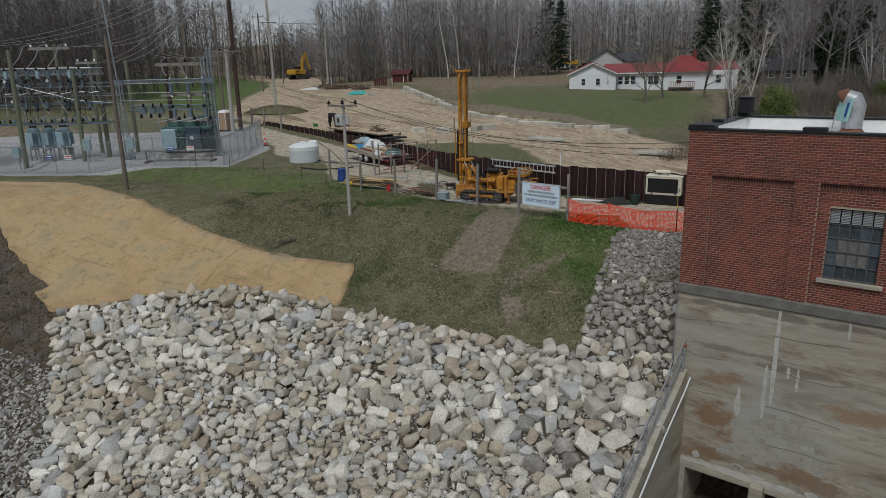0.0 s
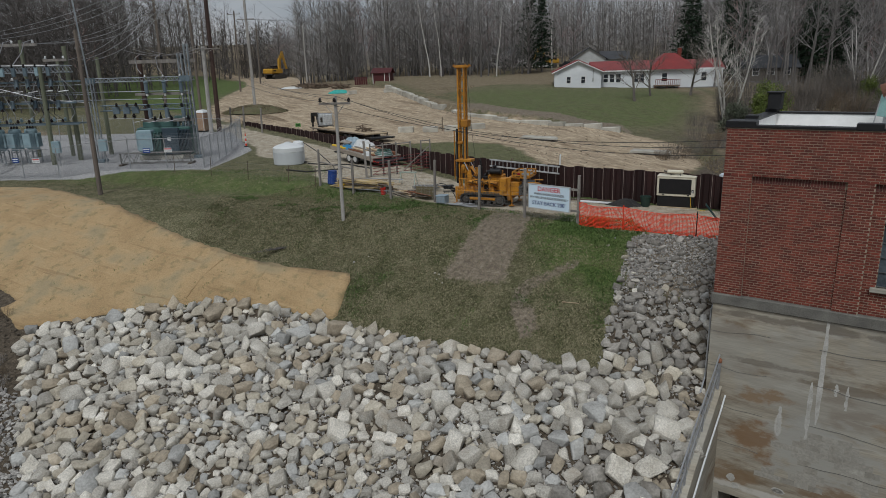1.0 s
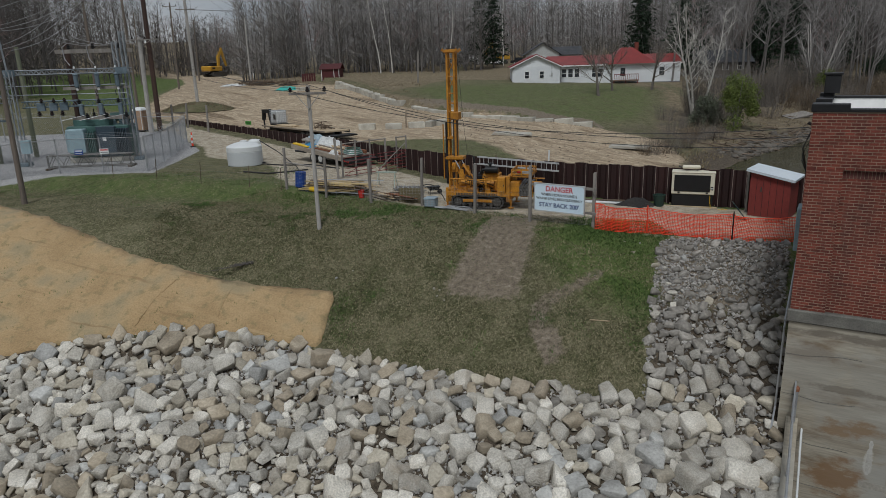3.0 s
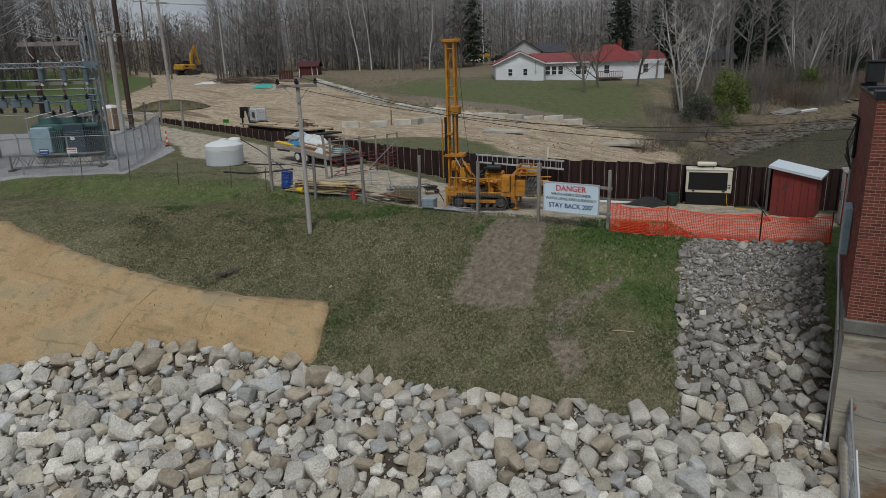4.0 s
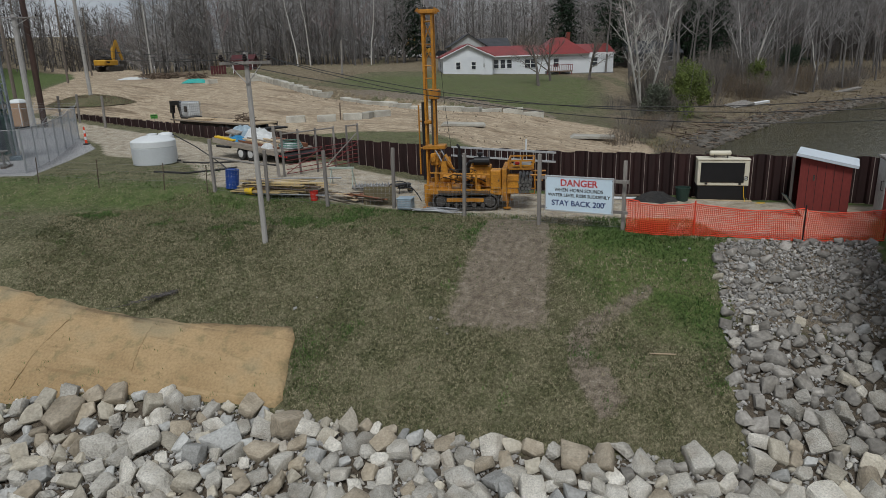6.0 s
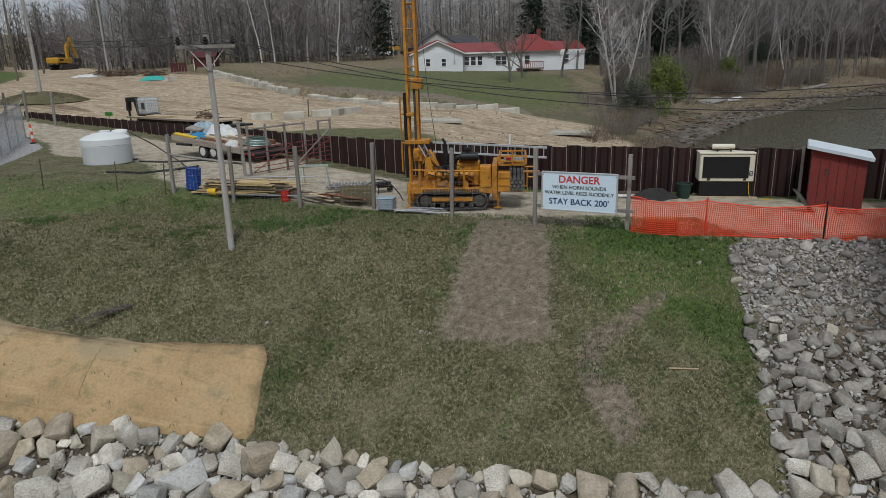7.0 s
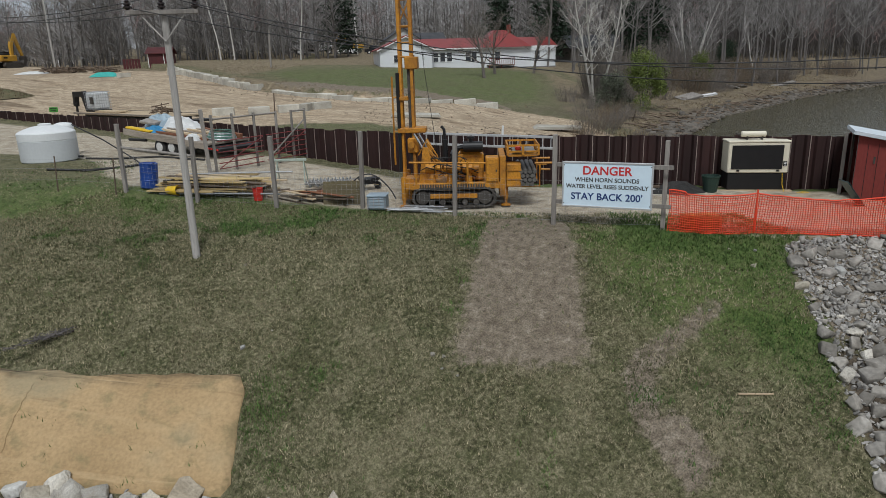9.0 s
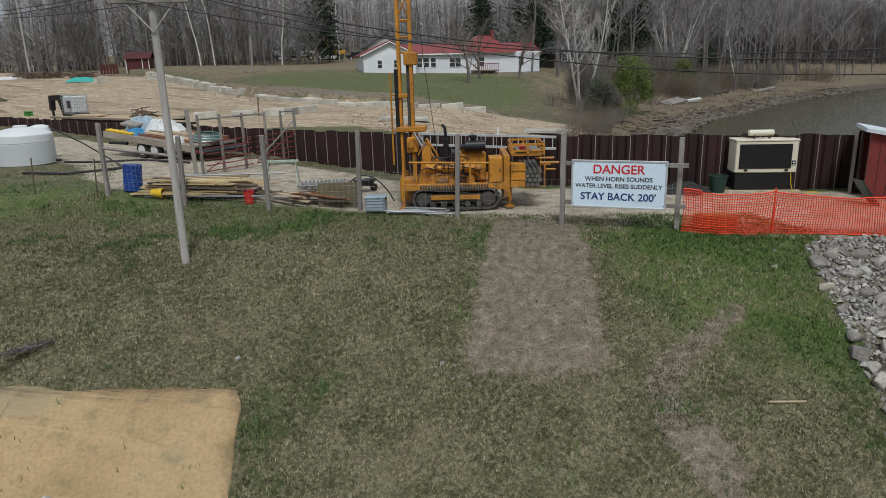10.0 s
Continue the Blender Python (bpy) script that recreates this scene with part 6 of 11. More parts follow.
    for x in (x0, (x0 + x1) / 2, x1):
        for y in (y0, y1):
            part("tray_post", G().box(x - 0.03, x + 0.03, y - 0.03, y + 0.03, z0 + 0.041, z1), M_YEL, tray)
    g = G()
    for k in range(5):
        g.tube([(1.75, -0.6 + k * 0.2, z0 + 0.1), (2.4, -0.5 + k * 0.2, z0 + 0.12)], 0.05, 8)
    part("tray_tool", g, M_RODS, rig)
    part("tray_rag", G().box(1.82, 2.0, -0.75, -0.55, z0 + 0.17, z0 + 0.27, 0.03), M_REDPLAST, rig)
    k = 0
    for row in range(4):
        for c in range(3 + row % 2):
            y = -0.95
            part("drill_rod", G().lathe([(0.045, 0), (0.062, 0.0), (0.062, 1.7), (0.03, 1.7)], 12, pose(2.04 + 0.135 * c - 0.065 * (row % 2), y, 0.66 + row * 0.12, -90 + 2, 0, 0)), M_RODS, rig)
    for y in (-0.7, 0.3):
        rack = part("rod_rack", G().tube([(1.98, y, 0.55), (2.55, y, 0.55), (2.55, y, 1.2)], 0.03, 6), M_YEL, rig)
        part("rack_arm", G().tube([(2.4, y, 1.235), (2.95, y, 1.235)], 0.035, 6), M_YEL, rack)
        part("rack_arm", G().tube([(2.585, y, 1.05), (2.85, y, 1.04)], 0.03, 6), M_YEL, rack)


def generator():
    gtor = thing("generator", pose(11.62, 34.15, -0.64, 0, 0, -29), "cream and black diesel generator on timbers against the sheet piles", "generator")
    W, D = 2.02, 0.85
    part("fuel_tank", G().box(-0.97, 0.97, 0.06, D - 0.05, 0.1, 0.68, 0.02), M_BLACK, gtor, "black base tank")
    part("housing", G().box(-W / 2, W / 2, 0.02, D, 0.68, 1.72, 0.03), M_CREAM, gtor)
    part("side_panel", G().box(-W / 2 + 0.12, W / 2 - 0.2, -0.005, 0.03, 0.82, 1.63, 0.006), M_BLACK, gtor, "black side panel")
    g = G()
    g.box(-W / 2 - 0.02, W / 2 + 0.02, 0.0, D + 0.02, 1.72, 1.78, 0.015)
    part("roof_lid", g, M_CREAM, gtor)
    part("muffler", G().lathe([(0.04, 0), (0.1, 0.03), (0.1, 0.82), (0.04, 0.86)], 16, pose(-0.55, 0.4, 1.97, 0, 90, 0)), M_CREAM, gtor, "rust-streaked muffler")
    for x in (-0.35, 0.15):
        part("muffler_bracket", G().box(x, x + 0.03, 0.3, 0.5, 1.78, 1.9), M_STEEL, gtor)
    part("exhaust_tip", G().tube([(-0.55, 0.4, 1.97), (-0.66, 0.4, 1.97), (-0.72, 0.4, 2.02)], 0.04, 8), M_STEEL, gtor)
    for x in (-0.7, 0.62):
        part("latch", G().box(x, x + 0.1, -0.012, 0.02, 0.74, 0.80), M_BLACK, gtor)
    part("label_plate", G().box(0.83, 0.95, -0.006, 0.019, 0.92, 1.08, 0.003), M_BLACK, gtor, "dark label plate with pale bars")
    part("label_bar", G().box(0.85, 0.93, -0.009, -0.0065, 1.0, 1.04), M_WHITE, gtor)
    part("label_bar", G().box(0.85, 0.93, -0.009, -0.0065, 0.94, 0.96), M_WHITE, gtor)
    for x in (-1.2, 0.0):
        part("skid_timber", G().box(x, x + 1.18, -0.08, 0.06, 0, 0.1, 0.008), M_PALEWOOD, gtor)
    part("skid_timber", G().box(-1.1, 1.1, 0.55, 0.7, 0, 0.1, 0.008), M_PALEWOOD, gtor)
    gtor.scale = (0.9, 0.9, 0.92)
    # extension cable
    c = [(0.82, -0.02, 0.68), (0.84, -0.06, 0.3), (0.9, -0.15, 0.05), (1.1, -0.3, 0.02)]
    for k in range(16):
        c.append((1.25 + 0.18 * math.cos(k * 1.1) + 0.02 * k, -0.32 + 0.1 * math.sin(k * 1.1), 0.02 + 0.004 * k))
    part("extension_cable", G().tube(c, 0.012, 5), M_YPLAST, gtor, "coiled yellow extension cable")
    # coil of black hose and bin beside it
    b = thing("bin", pose(10.35, 34.75, -0.6, 0, 0, -29), "dark green plastic bin beside the generator", "bin")
    part("bin_body", G().lathe([(0.2, 0), (0.27, 0.5), (0.29, 0.5), (0.29, 0.54), (0.25, 0.54), (0.2, 0.06)], 18), mat("dark_green_plastic", (0.02, 0.045, 0.035), (0.015, 0.03, 0.025), 0.5), b)


def red_shed():
    s = thing("tool_shed", pose(12.95, 31.9, -0.62, 0, 0, -46), "small red plywood shed with a pale roof and open door", "shed")
    W, D, H0, H1 = 1.55, 1.5, 1.66, 1.96
    # the front faces the slope; the roof falls along x
    def wall(p, y0, y1, nm):
        return part(nm, G().prism(p, y0, y1), M_REDSIDE, s)
    wall([(0, 0.05), (W, 0.05), (W, H0), (0, H1)], 0, 0.04, "front_wall")
    wall([(0, 0.05), (W, 0.05), (W, H0), (0, H1)], D - 0.04, D, "back_wall")
    part("side_wall", G().box(W - 0.04, W, 0.041, D - 0.041, 0.05, H0), M_REDSIDE, s)
    part("door_post", G().box(0.0, 0.06, 0.041, 0.14, 0.05, H1 - 0.03), M_WEATHERED, s)
    part("door_post", G().box(0.0, 0.06, D - 0.14, D - 0.041, 0.05, H1 - 0.03), M_WEATHERED, s)
    g = G()
    for k in range(1, 6):
        g.box(W * k / 6 - 0.006, W * k / 6 + 0.006, -0.004, 0.0, 0.07, H0)
    part("panel_groove", g, M_BLACK, s)
    a = math.atan2(H1 - H0, W)
    roof = G()
    m = Matrix.Translation((-0.13, 0, H1 + 0.05)) @ Matrix.Rotation(a, 4, "Y")
    L = math.hypot(W + 0.28, (H1 - H0) * 1.16)
    roof.box(0, L, -0.13, D + 0.13, 0, 0.035, 0.004, m)
    roof.box(0, L, -0.15, -0.13, -0.07, 0.037, 0.004, m)
    roof.box(0, L, D + 0.13, D + 0.15, -0.07, 0.037, 0.004, m)
    roof.box(-0.02, 0, -0.15, D + 0.15, -0.07, 0.037, 0.004, m)
    roof.box(L, L + 0.02, -0.15, D + 0.15, -0.07, 0.037, 0.004, m)
    part("roof", roof, mat("pale_blue_sheet_roof", (0.60, 0.66, 0.70), (0.52, 0.58, 0.63), 0.45, big=1, fine=12, grain=0.06), s, "pale blue-white sheet roof")
    d = part("door", G().box(-0.72, 0.0, 0, 0.04, 0.05, 1.85, 0.005), M_REDSIDE, s, m=pose(-0.02, D - 0.12, 0, 0, 0, 74))
    part("door_stile", G().box(-0.76, -0.722, -0.03, 0.07, 0.05, 1.9, 0.005), M_WEATHERED, d, "unpainted door stile")
    part("door_latch", G().box(0.42, 0.47, -0.02, -0.004, 1.1, 1.3), M_STEEL, s)
    pn = thing("solar_panel", pose(12.5, 31.25, -0.6, 0, 0, -24), "small dark panel leaning against the shed", "panel")
    m = pose(0, 0, 0.0, 0, 52, 0)
    part("panel_face", G().box(-0.9, 0, -0.25, 0.25, 0, 0.03, 0.004, m), mat("dark_teal_panel", (0.02, 0.05, 0.05), (0.015, 0.035, 0.035), 0.3), pn)
    g = G()
    for k in range(5):
        g.box(-0.88 + k * 0.2, -0.74 + k * 0.2, -0.22, 0.22, 0.031, 0.035, 0, m)
    part("panel_cell", g, mat("teal_cells", (0.05, 0.11, 0.11), (0.04, 0.08, 0.085), 0.3), pn)


def side_cabinet():
    c = thing("steel_cabinet", pose(14.35, 29.75, -0.62, 0, 0, -35), "grey weathered cabinet with a red side beside the power house", "cabinet")
    part("cabinet_body", G().box(0, 0.75, 0, 1.1, 0.05, 1.95, 0.02), M_REDSIDE, c)
    part("cabinet_door", G().box(-0.03, -0.004, 0.04, 1.06, 0.08, 1.9, 0.008), mat("grey_door", (0.46, 0.46, 0.44), (0.34, 0.34, 0.32), 0.7, big=1.5, fine=15), c, "pale grey door")
    part("cabinet_top", G().box(-0.08, 0.82, -0.06, 1.16, 1.951, 2.02, 0.01), M_WEATHERED, c)
    part("door_handle", G().tube([(-0.03, 0.25, 0.95), (-0.09, 0.25, 0.95), (-0.09, 0.25, 1.25), (-0.03, 0.25, 1.25)], 0.015, 6), M_STEEL, c)
    for k in range(4):
        b = part("timber", G().box(0, 1.6, 0, 0.14, 0, 0.05, 0.004), M_DKWOOD, None, m=pose(13.05 + 0.16 * k, 30.6 - 0.1 * k, -0.6 + 0.004 * k, 0, 0, 50 + 4 * k))
        tagged(b, "dark timber lying by the shed", "timber", "timbers by the shed")


def orange_fence():
    f = thing("barrier_fence", pose(0, 0, 0), "sagging orange plastic mesh barrier on thin posts", "fence")
    line = [(6.2, 31.72), (7.9, 30.55), (10.55, 28.95), (12.55, 28.02)]
    tot = [0]
    for a, b in zip(line, line[1:]):
        tot.append(tot[-1] + math.hypot(b[0] - a[0], b[1] - a[1]))

    def at(s):
        for i in range(len(line) - 1):
            if s <= tot[i + 1] + 1e-6:
                q = (s - tot[i]) / (tot[i + 1] - tot[i])
                bow = 0.1 * math.sin(math.pi * q)
                x, y = line[i][0] + (line[i + 1][0] - line[i][0]) * q, line[i][1] + (line[i + 1][1] - line[i][1]) * q
                sag = (0.04, 0.13, 0.06)[i] * math.sin(math.pi * q) ** 1.3
                return x - 0.5 * bow, y - 0.8 * bow, ground_z(x, y), (1.0 - sag) * (1.0, 0.98, 0.92)[i] + 0.06 * (s < 0.4)
    L = tot[-1]
    n = int(L / 0.055)
    cols = []
    for i in range(n + 1):
        x, y, z, h = at(L * i / n)
        w = 0.02 * math.sin(i * 0.7) + 0.015 * math.sin(i * 0.23)
        cols.append((x + w, y + w, z, h))
    gv, gh = G(), G()
    rows = 17
    t = 0.0105
    for i, (x, y, z, h) in enumerate(cols):
        pts = [(x + 0.03 * math.sin(k * 0.9 + i * 0.1), y, z + 0.02 + h * k / 4) for k in range(5)]
        gv.tube(pts, t, 3, False)
    for k in range(rows):
        q = k / (rows - 1)
        pts = [(x + 0.03 * math.sin(q * 4 * 0.9 + i * 0.1), y, z + 0.02 + h * q) for i, (x, y, z, h) in enumerate(cols)]
        for a in range(0, len(pts) - 1, 12):
            gh.tube(pts[a:a + 13], t * (2.0 if k in (0, rows - 1) else 1.15), 3, False)
    ob = part("mesh_strand", gv, M_ORANGE, f)
    ob["kind"] = "stuff"
    ob = part("mesh_band", gh, M_ORANGE, f)
    ob["kind"] = "stuff"
    for (x, y), mm in zip(line[1:], (M_ORANGE, M_BLACK, M_BLACK)):
        g = G()
        g.box(-0.018, 0.018, -0.018, 0.018, -0.2, 1.12, 0.004, pose(x, y, ground_z(x, y), 0, 0, 30))
        part("post", g, mm, f)
    b = thing("straw_bale", pose(7.1, 31.55, ground_z(7.1, 31.55), 0, 0, -32), "weathered straw bale behind the orange mesh", "bale")
    g = G().box(-0.5, 0.5, -0.22, 0.22, 0, 0.36, 0.06)
    part("bale_body", g, M_STRAW, b)
    for x in (-0.2, 0.2):
        part("twine", G().box(x - 0.008, x + 0.008, -0.226, 0.226, -0.002, 0.366), M_YPLAST, b)


def water_tank():
    t = thing("water_tank", pose(-10.6, 51.5, ground_z(-10.6, 51.5)), "squat white polyethylene water tank standing on sand", "tank")
    part("tank_shell", G().lathe([(1.1, 0), (1.13, 0.03), (1.13, 0.88), (1.11, 0.9)], 64), M_POLYG, t, "greyer lower shell")
    part("tank_upper", G().lathe([(1.11, 0.9), (1.13, 0.92), (1.13, 1.2), (1.1, 1.24), (0.85, 1.36), (0.55, 1.45), (0.24, 1.5)], 64), M_POLY, t)
    part("lid", G().lathe([(0.26, 1.495), (0.26, 1.56), (0.2, 1.58)], 24), M_POLY, t)
    part("outlet", G().tube([(1.1, -0.2, 0.1), (1.3, -0.25, 0.1)], 0.05, 10), M_BLACK, t)
    s = thing("water_tank", pose(-10.2, 53.5, ground_z(-10.2, 53.5)), "small white plastic tank behind the large one", "tank")
    part("tank_shell", G().lathe([(0.42, 0), (0.42, 1.35), (0.36, 1.45), (0.15, 1.5)], 24), M_POLY, s, "", True)
    part("pipe", G().tube([(0.35, -0.1, 1.4), (1.7, -1.6, 0.75), (3.1, -4.6, 0.12), (3.8, -8.0, 0.04)], 0.03, 6), M_RUBBER, s)
    for k, (pts, r_) in enumerate((([(-9.2, 51.2), (-8.0, 50.3), (-6.2, 50.1), (-4.4, 47.5)], 0.045), ([(-10.2, 48.0), (-8.6, 46.6), (-7.4, 46.8), (-6.3, 47.6)], 0.05))):
        q = part("hose", G().tube([(x, y, ground_z(x, y) + r_) for x, y in pts], r_, 6), M_RUBBER)
        tagged(q, "dark suction hose lying on the sandy drive", "hose", "hoses on the drive")


def drum(x, y, m, label):
    t = thing("drum", pose(x, y, ground_z(x, y), 0, 5, 0), label, "drum")
    t.scale = (0.95, 0.95, 0.9)
    prof = [(0.27, 0.0), (0.285, 0.02), (0.285, 0.27), (0.298, 0.29), (0.285, 0.31), (0.285, 0.57), (0.298, 0.59), (0.285, 0.61), (0.285, 0.86), (0.29, 0.88), (0.27, 0.88), (0.265, 0.86)]
    part("drum_shell", G().lathe(prof, 28), m, t)
    part("bung", G().lathe([(0.03, 0.86), (0.03, 0.885)], 10, pose(0.15, 0, 0)), M_STEEL, t)


def clutter():
    r = random.Random(31)
    drum(-6.3, 41.65, M_BLUE, "blue steel drum leaning by the fence")
    b = thing("bucket", pose(-5.75, 40.75, ground_z(-5.75, 40.75) + 0.15, 90, 0, 55), "yellow plastic pail lying on the grass", "bucket")
    part("pail", G().lathe([(0.12, 0), (0.15, 0.36), (0.16, 0.36), (0.16, 0.38), (0.14, 0.38), (0.11, 0.02)], 18), M_YPLAST, b)
    b = thing("bucket", pose(-3.15, 39.25, ground_z(-3.15, 39.25)), "red plastic pail by the lumber", "bucket")
    part("pail", G().lathe([(0.13, 0), (0.16, 0.36), (0.17, 0.38), (0.15, 0.38), (0.12, 0.02)], 18), M_REDPLAST, b)
    # lumber pile
    pile = thing("lumber_pile", pose(-4.1, 40.35, ground_z(-4.1, 40.35) - 0.02, 0, 0, -30), "untidy pile of yellow treated boards", "lumber")
    for i in range(34):
        lay = i // 5
        x0 = -2.0 + r.uniform(-0.35, 0.5) + 0.07 * lay
        L = r.uniform(2.2, 3.9) - 0.1 * lay
        m = pose(x0, -0.5 + (i % 5) * 0.23 + r.uniform(-0.08, 0.08), 0.10 + lay * 0.072, r.uniform(-4, 4), 1.2 * lay * 0.3 + r.uniform(-1.0, 2.0), r.uniform(-9, 9))
        part("board", G().box(0, L, 0, r.choice((0.14, 0.19, 0.24)), 0, 0.04, 0.004, m), (M_LUMBER, M_LUMBER, M_LUMBER, M_PALEWOOD, M_DKWOOD)[r.randrange(5)], pile)
    for x in (-1.4, 0.0, 1.2):
        part("bearer", G().box(x, x + 0.1, -0.45, 0.7, 0, 0.1, 0.005), M_DKWOOD, pile)
    part("conduit", G().tube([(-1.9, -0.5, 0.05), (2.1, -0.55, 0.05)], 0.03, 7), M_GALV, pile)
    part("conduit", G().tube([(-1.3, 0.1, 0.56), (2.2, 0.4, 0.58)], 0.03, 7), M_GALV, pile)
    # scrap wood
    sc = thing("scrap_wood", pose(-1.9, 38.95, ground_z(-1.9, 38.95), 0, 0, -35), "heap of broken dark planks", "scrap wood")
    for i in range(22):
        m = pose(r.uniform(-1.2, 0.6), r.uniform(-0.4, 0.5), 0.03 + r.uniform(0, 0.28), r.uniform(-10, 10), r.uniform(-9, 9), r.uniform(-24, 24))
        part("plank", G().box(0, r.uniform(0.6, 1.5), 0, r.uniform(0.08, 0.2), 0, 0.035, 0.004, m), (M_DKWOOD, M_DKWOOD, M_PALEWOOD, M_RUSTBEAM)[i % 4], sc)
    p = thing("plywood_sheet", pose(-0.8, 38.05, ground_z(-0.8, 38.05), 0, 0, -22), "weathered plywood sheet stood on edge at the fence", "plywood")
    part("sheet", G().box(-0.58, 0.58, -0.012, 0.012, 0, 0.72, 0.003, pose(0, 0, 0, -10, 0, 0)), M_PLY, p)
    part("prop", G().tube([(-0.4, 0.1, 0.45), (-0.4, 0.5, 0.0)], 0.025, 5), M_DKWOOD, p)
    # small tote
    t = thing("tote_box", pose(0.12, 37.3, ground_z(0.12, 37.3), 0, 0, -28), "small pale blue plastic tote on the grass", "tote")
    part("tote_body", G().box(-0.28, 0.28, -0.25, 0.25, 0.03, 0.42, 0.03), M_TARPP, t)
    part("tote_lid", G().box(-0.3, 0.3, -0.27, 0.27, 0.421, 0.46, 0.012), M_TARPP, t)
    g = G()
    for k in range(4):
        g.box(-0.25 + k * 0.16, -0.23 + k * 0.16, -0.262, -0.25, 0.05, 0.4)
        g.box(-0.28, 0.28, -0.262, -0.25, 0.08 + k * 0.09, 0.1 + k * 0.09)
    part("tote_rib", g, M_GALV, t)
    # pipes and rods on the ground before the rig
    for i in range(9):
        a = -18 + r.uniform(-22, 22)
        m = pose(0.55 + r.uniform(-0.2, 0.9), 36.75 + r.uniform(-0.25, 0.25), ground_z(0.8, 36.7) + 0.04 + 0.012 * i, 0, r.uniform(-1, 2), a)
        q = part("steel_pipe", G().tube([(-0.2, 0, 0), (r.uniform(1.0, 1.7), 0, 0)], 0.022, 7), M_GALV, None, m=m)
        tagged(q, "loose grey steel pipe lying on the grass", "pipe", "loose pipes")
    q = part("hose", G().tube([(-0.6 + 1.5 * k / 14, 38.9 - 0.9 * k / 14, ground_z(0.2, 38.4) + 0.05 + 0.78 * math.sin(math.pi * k / 14) ** 0.8) for k in range(15)], 0.022, 7), M_RUBBER)
    tagged(q, "black hose arching over the scrap", "hose")
    # augers
    for k in range(3):
        a = thing("auger_flight", pose(-1.5 + 0.16 * k, 40.5 + 0.22 * k, ground_z(-1.2, 40.4) + 0.13 + (0.02 if k == 1 else 0), 0, 0, -18), "grey steel auger flight lying on sand", "auger", "auger flights")
        part("auger_stem", G().tube([(0, 0, 0), (1.5, 0, 0)], 0.045, 8), M_RODS, a)
        g = G()
        vs, fs = [], []
        for i in range(97):
            an, x = i * 2 * math.pi / 16, 1.5 * i / 96
            vs += [(x, 0.04 * math.cos(an), 0.04 * math.sin(an)), (x, 0.125 * math.cos(an), 0.125 * math.sin(an)), (x + 0.012, 0.125 * math.cos(an), 0.125 * math.sin(an)), (x + 0.012, 0.04 * math.cos(an), 0.04 * math.sin(an))]
            if i:
                o, q = (i - 1) * 4, i * 4
                fs += [(o, o + 1, q + 1, q), (o + 1, o + 2, q + 2, q + 1), (o + 2, o + 3, q + 3, q + 2)]
        g.add(vs, fs)
        part("flighting", g, M_GALV, a)
    # saw horse
    s = thing("saw_horse", pose(-1.75, 41.6, ground_z(-1.75, 41.6), 0, 0, -20), "pale green metal saw horse on the drive", "saw horse")
    M_PALEG = mat("pale_green_paint", (0.36, 0.42, 0.36), (0.28, 0.33, 0.28), 0.5)
    part("top_rail", G().box(-0.55, 0.55, -0.05, 0.05, 0.72, 0.8, 0.008), M_PALEG, s)
    for sx in (-0.45, 0.45):
        for sy in (-1, 1):
            part("leg", G().tube([(sx, 0, 0.73), (sx + 0.05 * (1 if sx > 0 else -1), sy * 0.3, 0)], 0.02, 6), M_PALEG, s)
    w = thing("wheelbarrow", pose(0.55, 39.9, ground_z(0.55, 39.9), 0, 0, 10), "black wheelbarrow tray by the rig", "wheelbarrow")
    w.scale = (0.66, 0.66, 0.66)
    part("tray", G().prism([(-0.5, 0.62), (0.5, 0.62), (0.3, 0.34), (-0.35, 0.34)], -0.28, 0.28), M_BLACK, w)
    part("wheel", G().lathe([(0.03, -0.04), (0.19, -0.04), (0.19, 0.04), (0.03, 0.04)], 16, pose(0.5, 0, 0.19, 90)), M_RUBBER, w)
    for y in (-0.2, 0.2):
        part("handle", G().tube([(0.5, y * 0.3, 0.22), (-0.3, y, 0.4), (-0.95, y, 0.6)], 0.02, 6), M_PALEWOOD, w)
        part("leg", G().tube([(-0.3, y, 0.4), (-0.35, y, 0.0)], 0.02, 6), M_BLACK, w)
    # ladder on the sheet piles
    l = thing("ladder", pose(6.75, 38.25, 0.62, 0, 0, 0), "long aluminium ladder hung sideways on the sheet piles", "ladder")
    a = math.atan2(41.75 - 38.25, 3.35 - 6.75)
    L = 4.95
    for z0, z1 in ((0.0, 0.12), (0.38, 0.5)):
        g = G()
        g.box(0, L, -0.03, 0.03, z0 + 0.03, z0 + 0.11, 0.006, Matrix.Rotation(a, 4, "Z") @ pose(0, 0.16, 0, 0, -0.6, 0))
        part("rail", g, M_ALU, l)
    for k in range(17):
        x = 0.12 + k * 0.294
        part("rung", G().tube([(x, 0, 0.09), (x, 0, 0.44)], 0.017, 6, m=Matrix.Rotation(a, 4, "Z") @ pose(0, 0.16, 0, 0, -0.6, 0)), M_ALU, l)
    # planks and pile of black patch by the wall
    q = part("plank_stack", G().box(0, 2.2, 0, 0.3, 0, 0.06, 0.006), M_WHITE, None, m=pose(7.3, 36.35, ground_z(8, 36) + 0.01, 0, 0, -27))
    tagged(q, "white boards lying by the sheet piles", "boards")
    q = part("plank_stack", G().box(0, 2.5, 0, 0.12, 0, 0.06, 0.006), M_DKWOOD, None, m=pose(7.0, 37.0, ground_z(8, 36.5) + 0.01, 0, -2, -35))
    tagged(q, "grey weathered plank lying by the sheet piles", "plank")
    g = G()
    n = 14
    vs = [(0, 0, 0.34)]
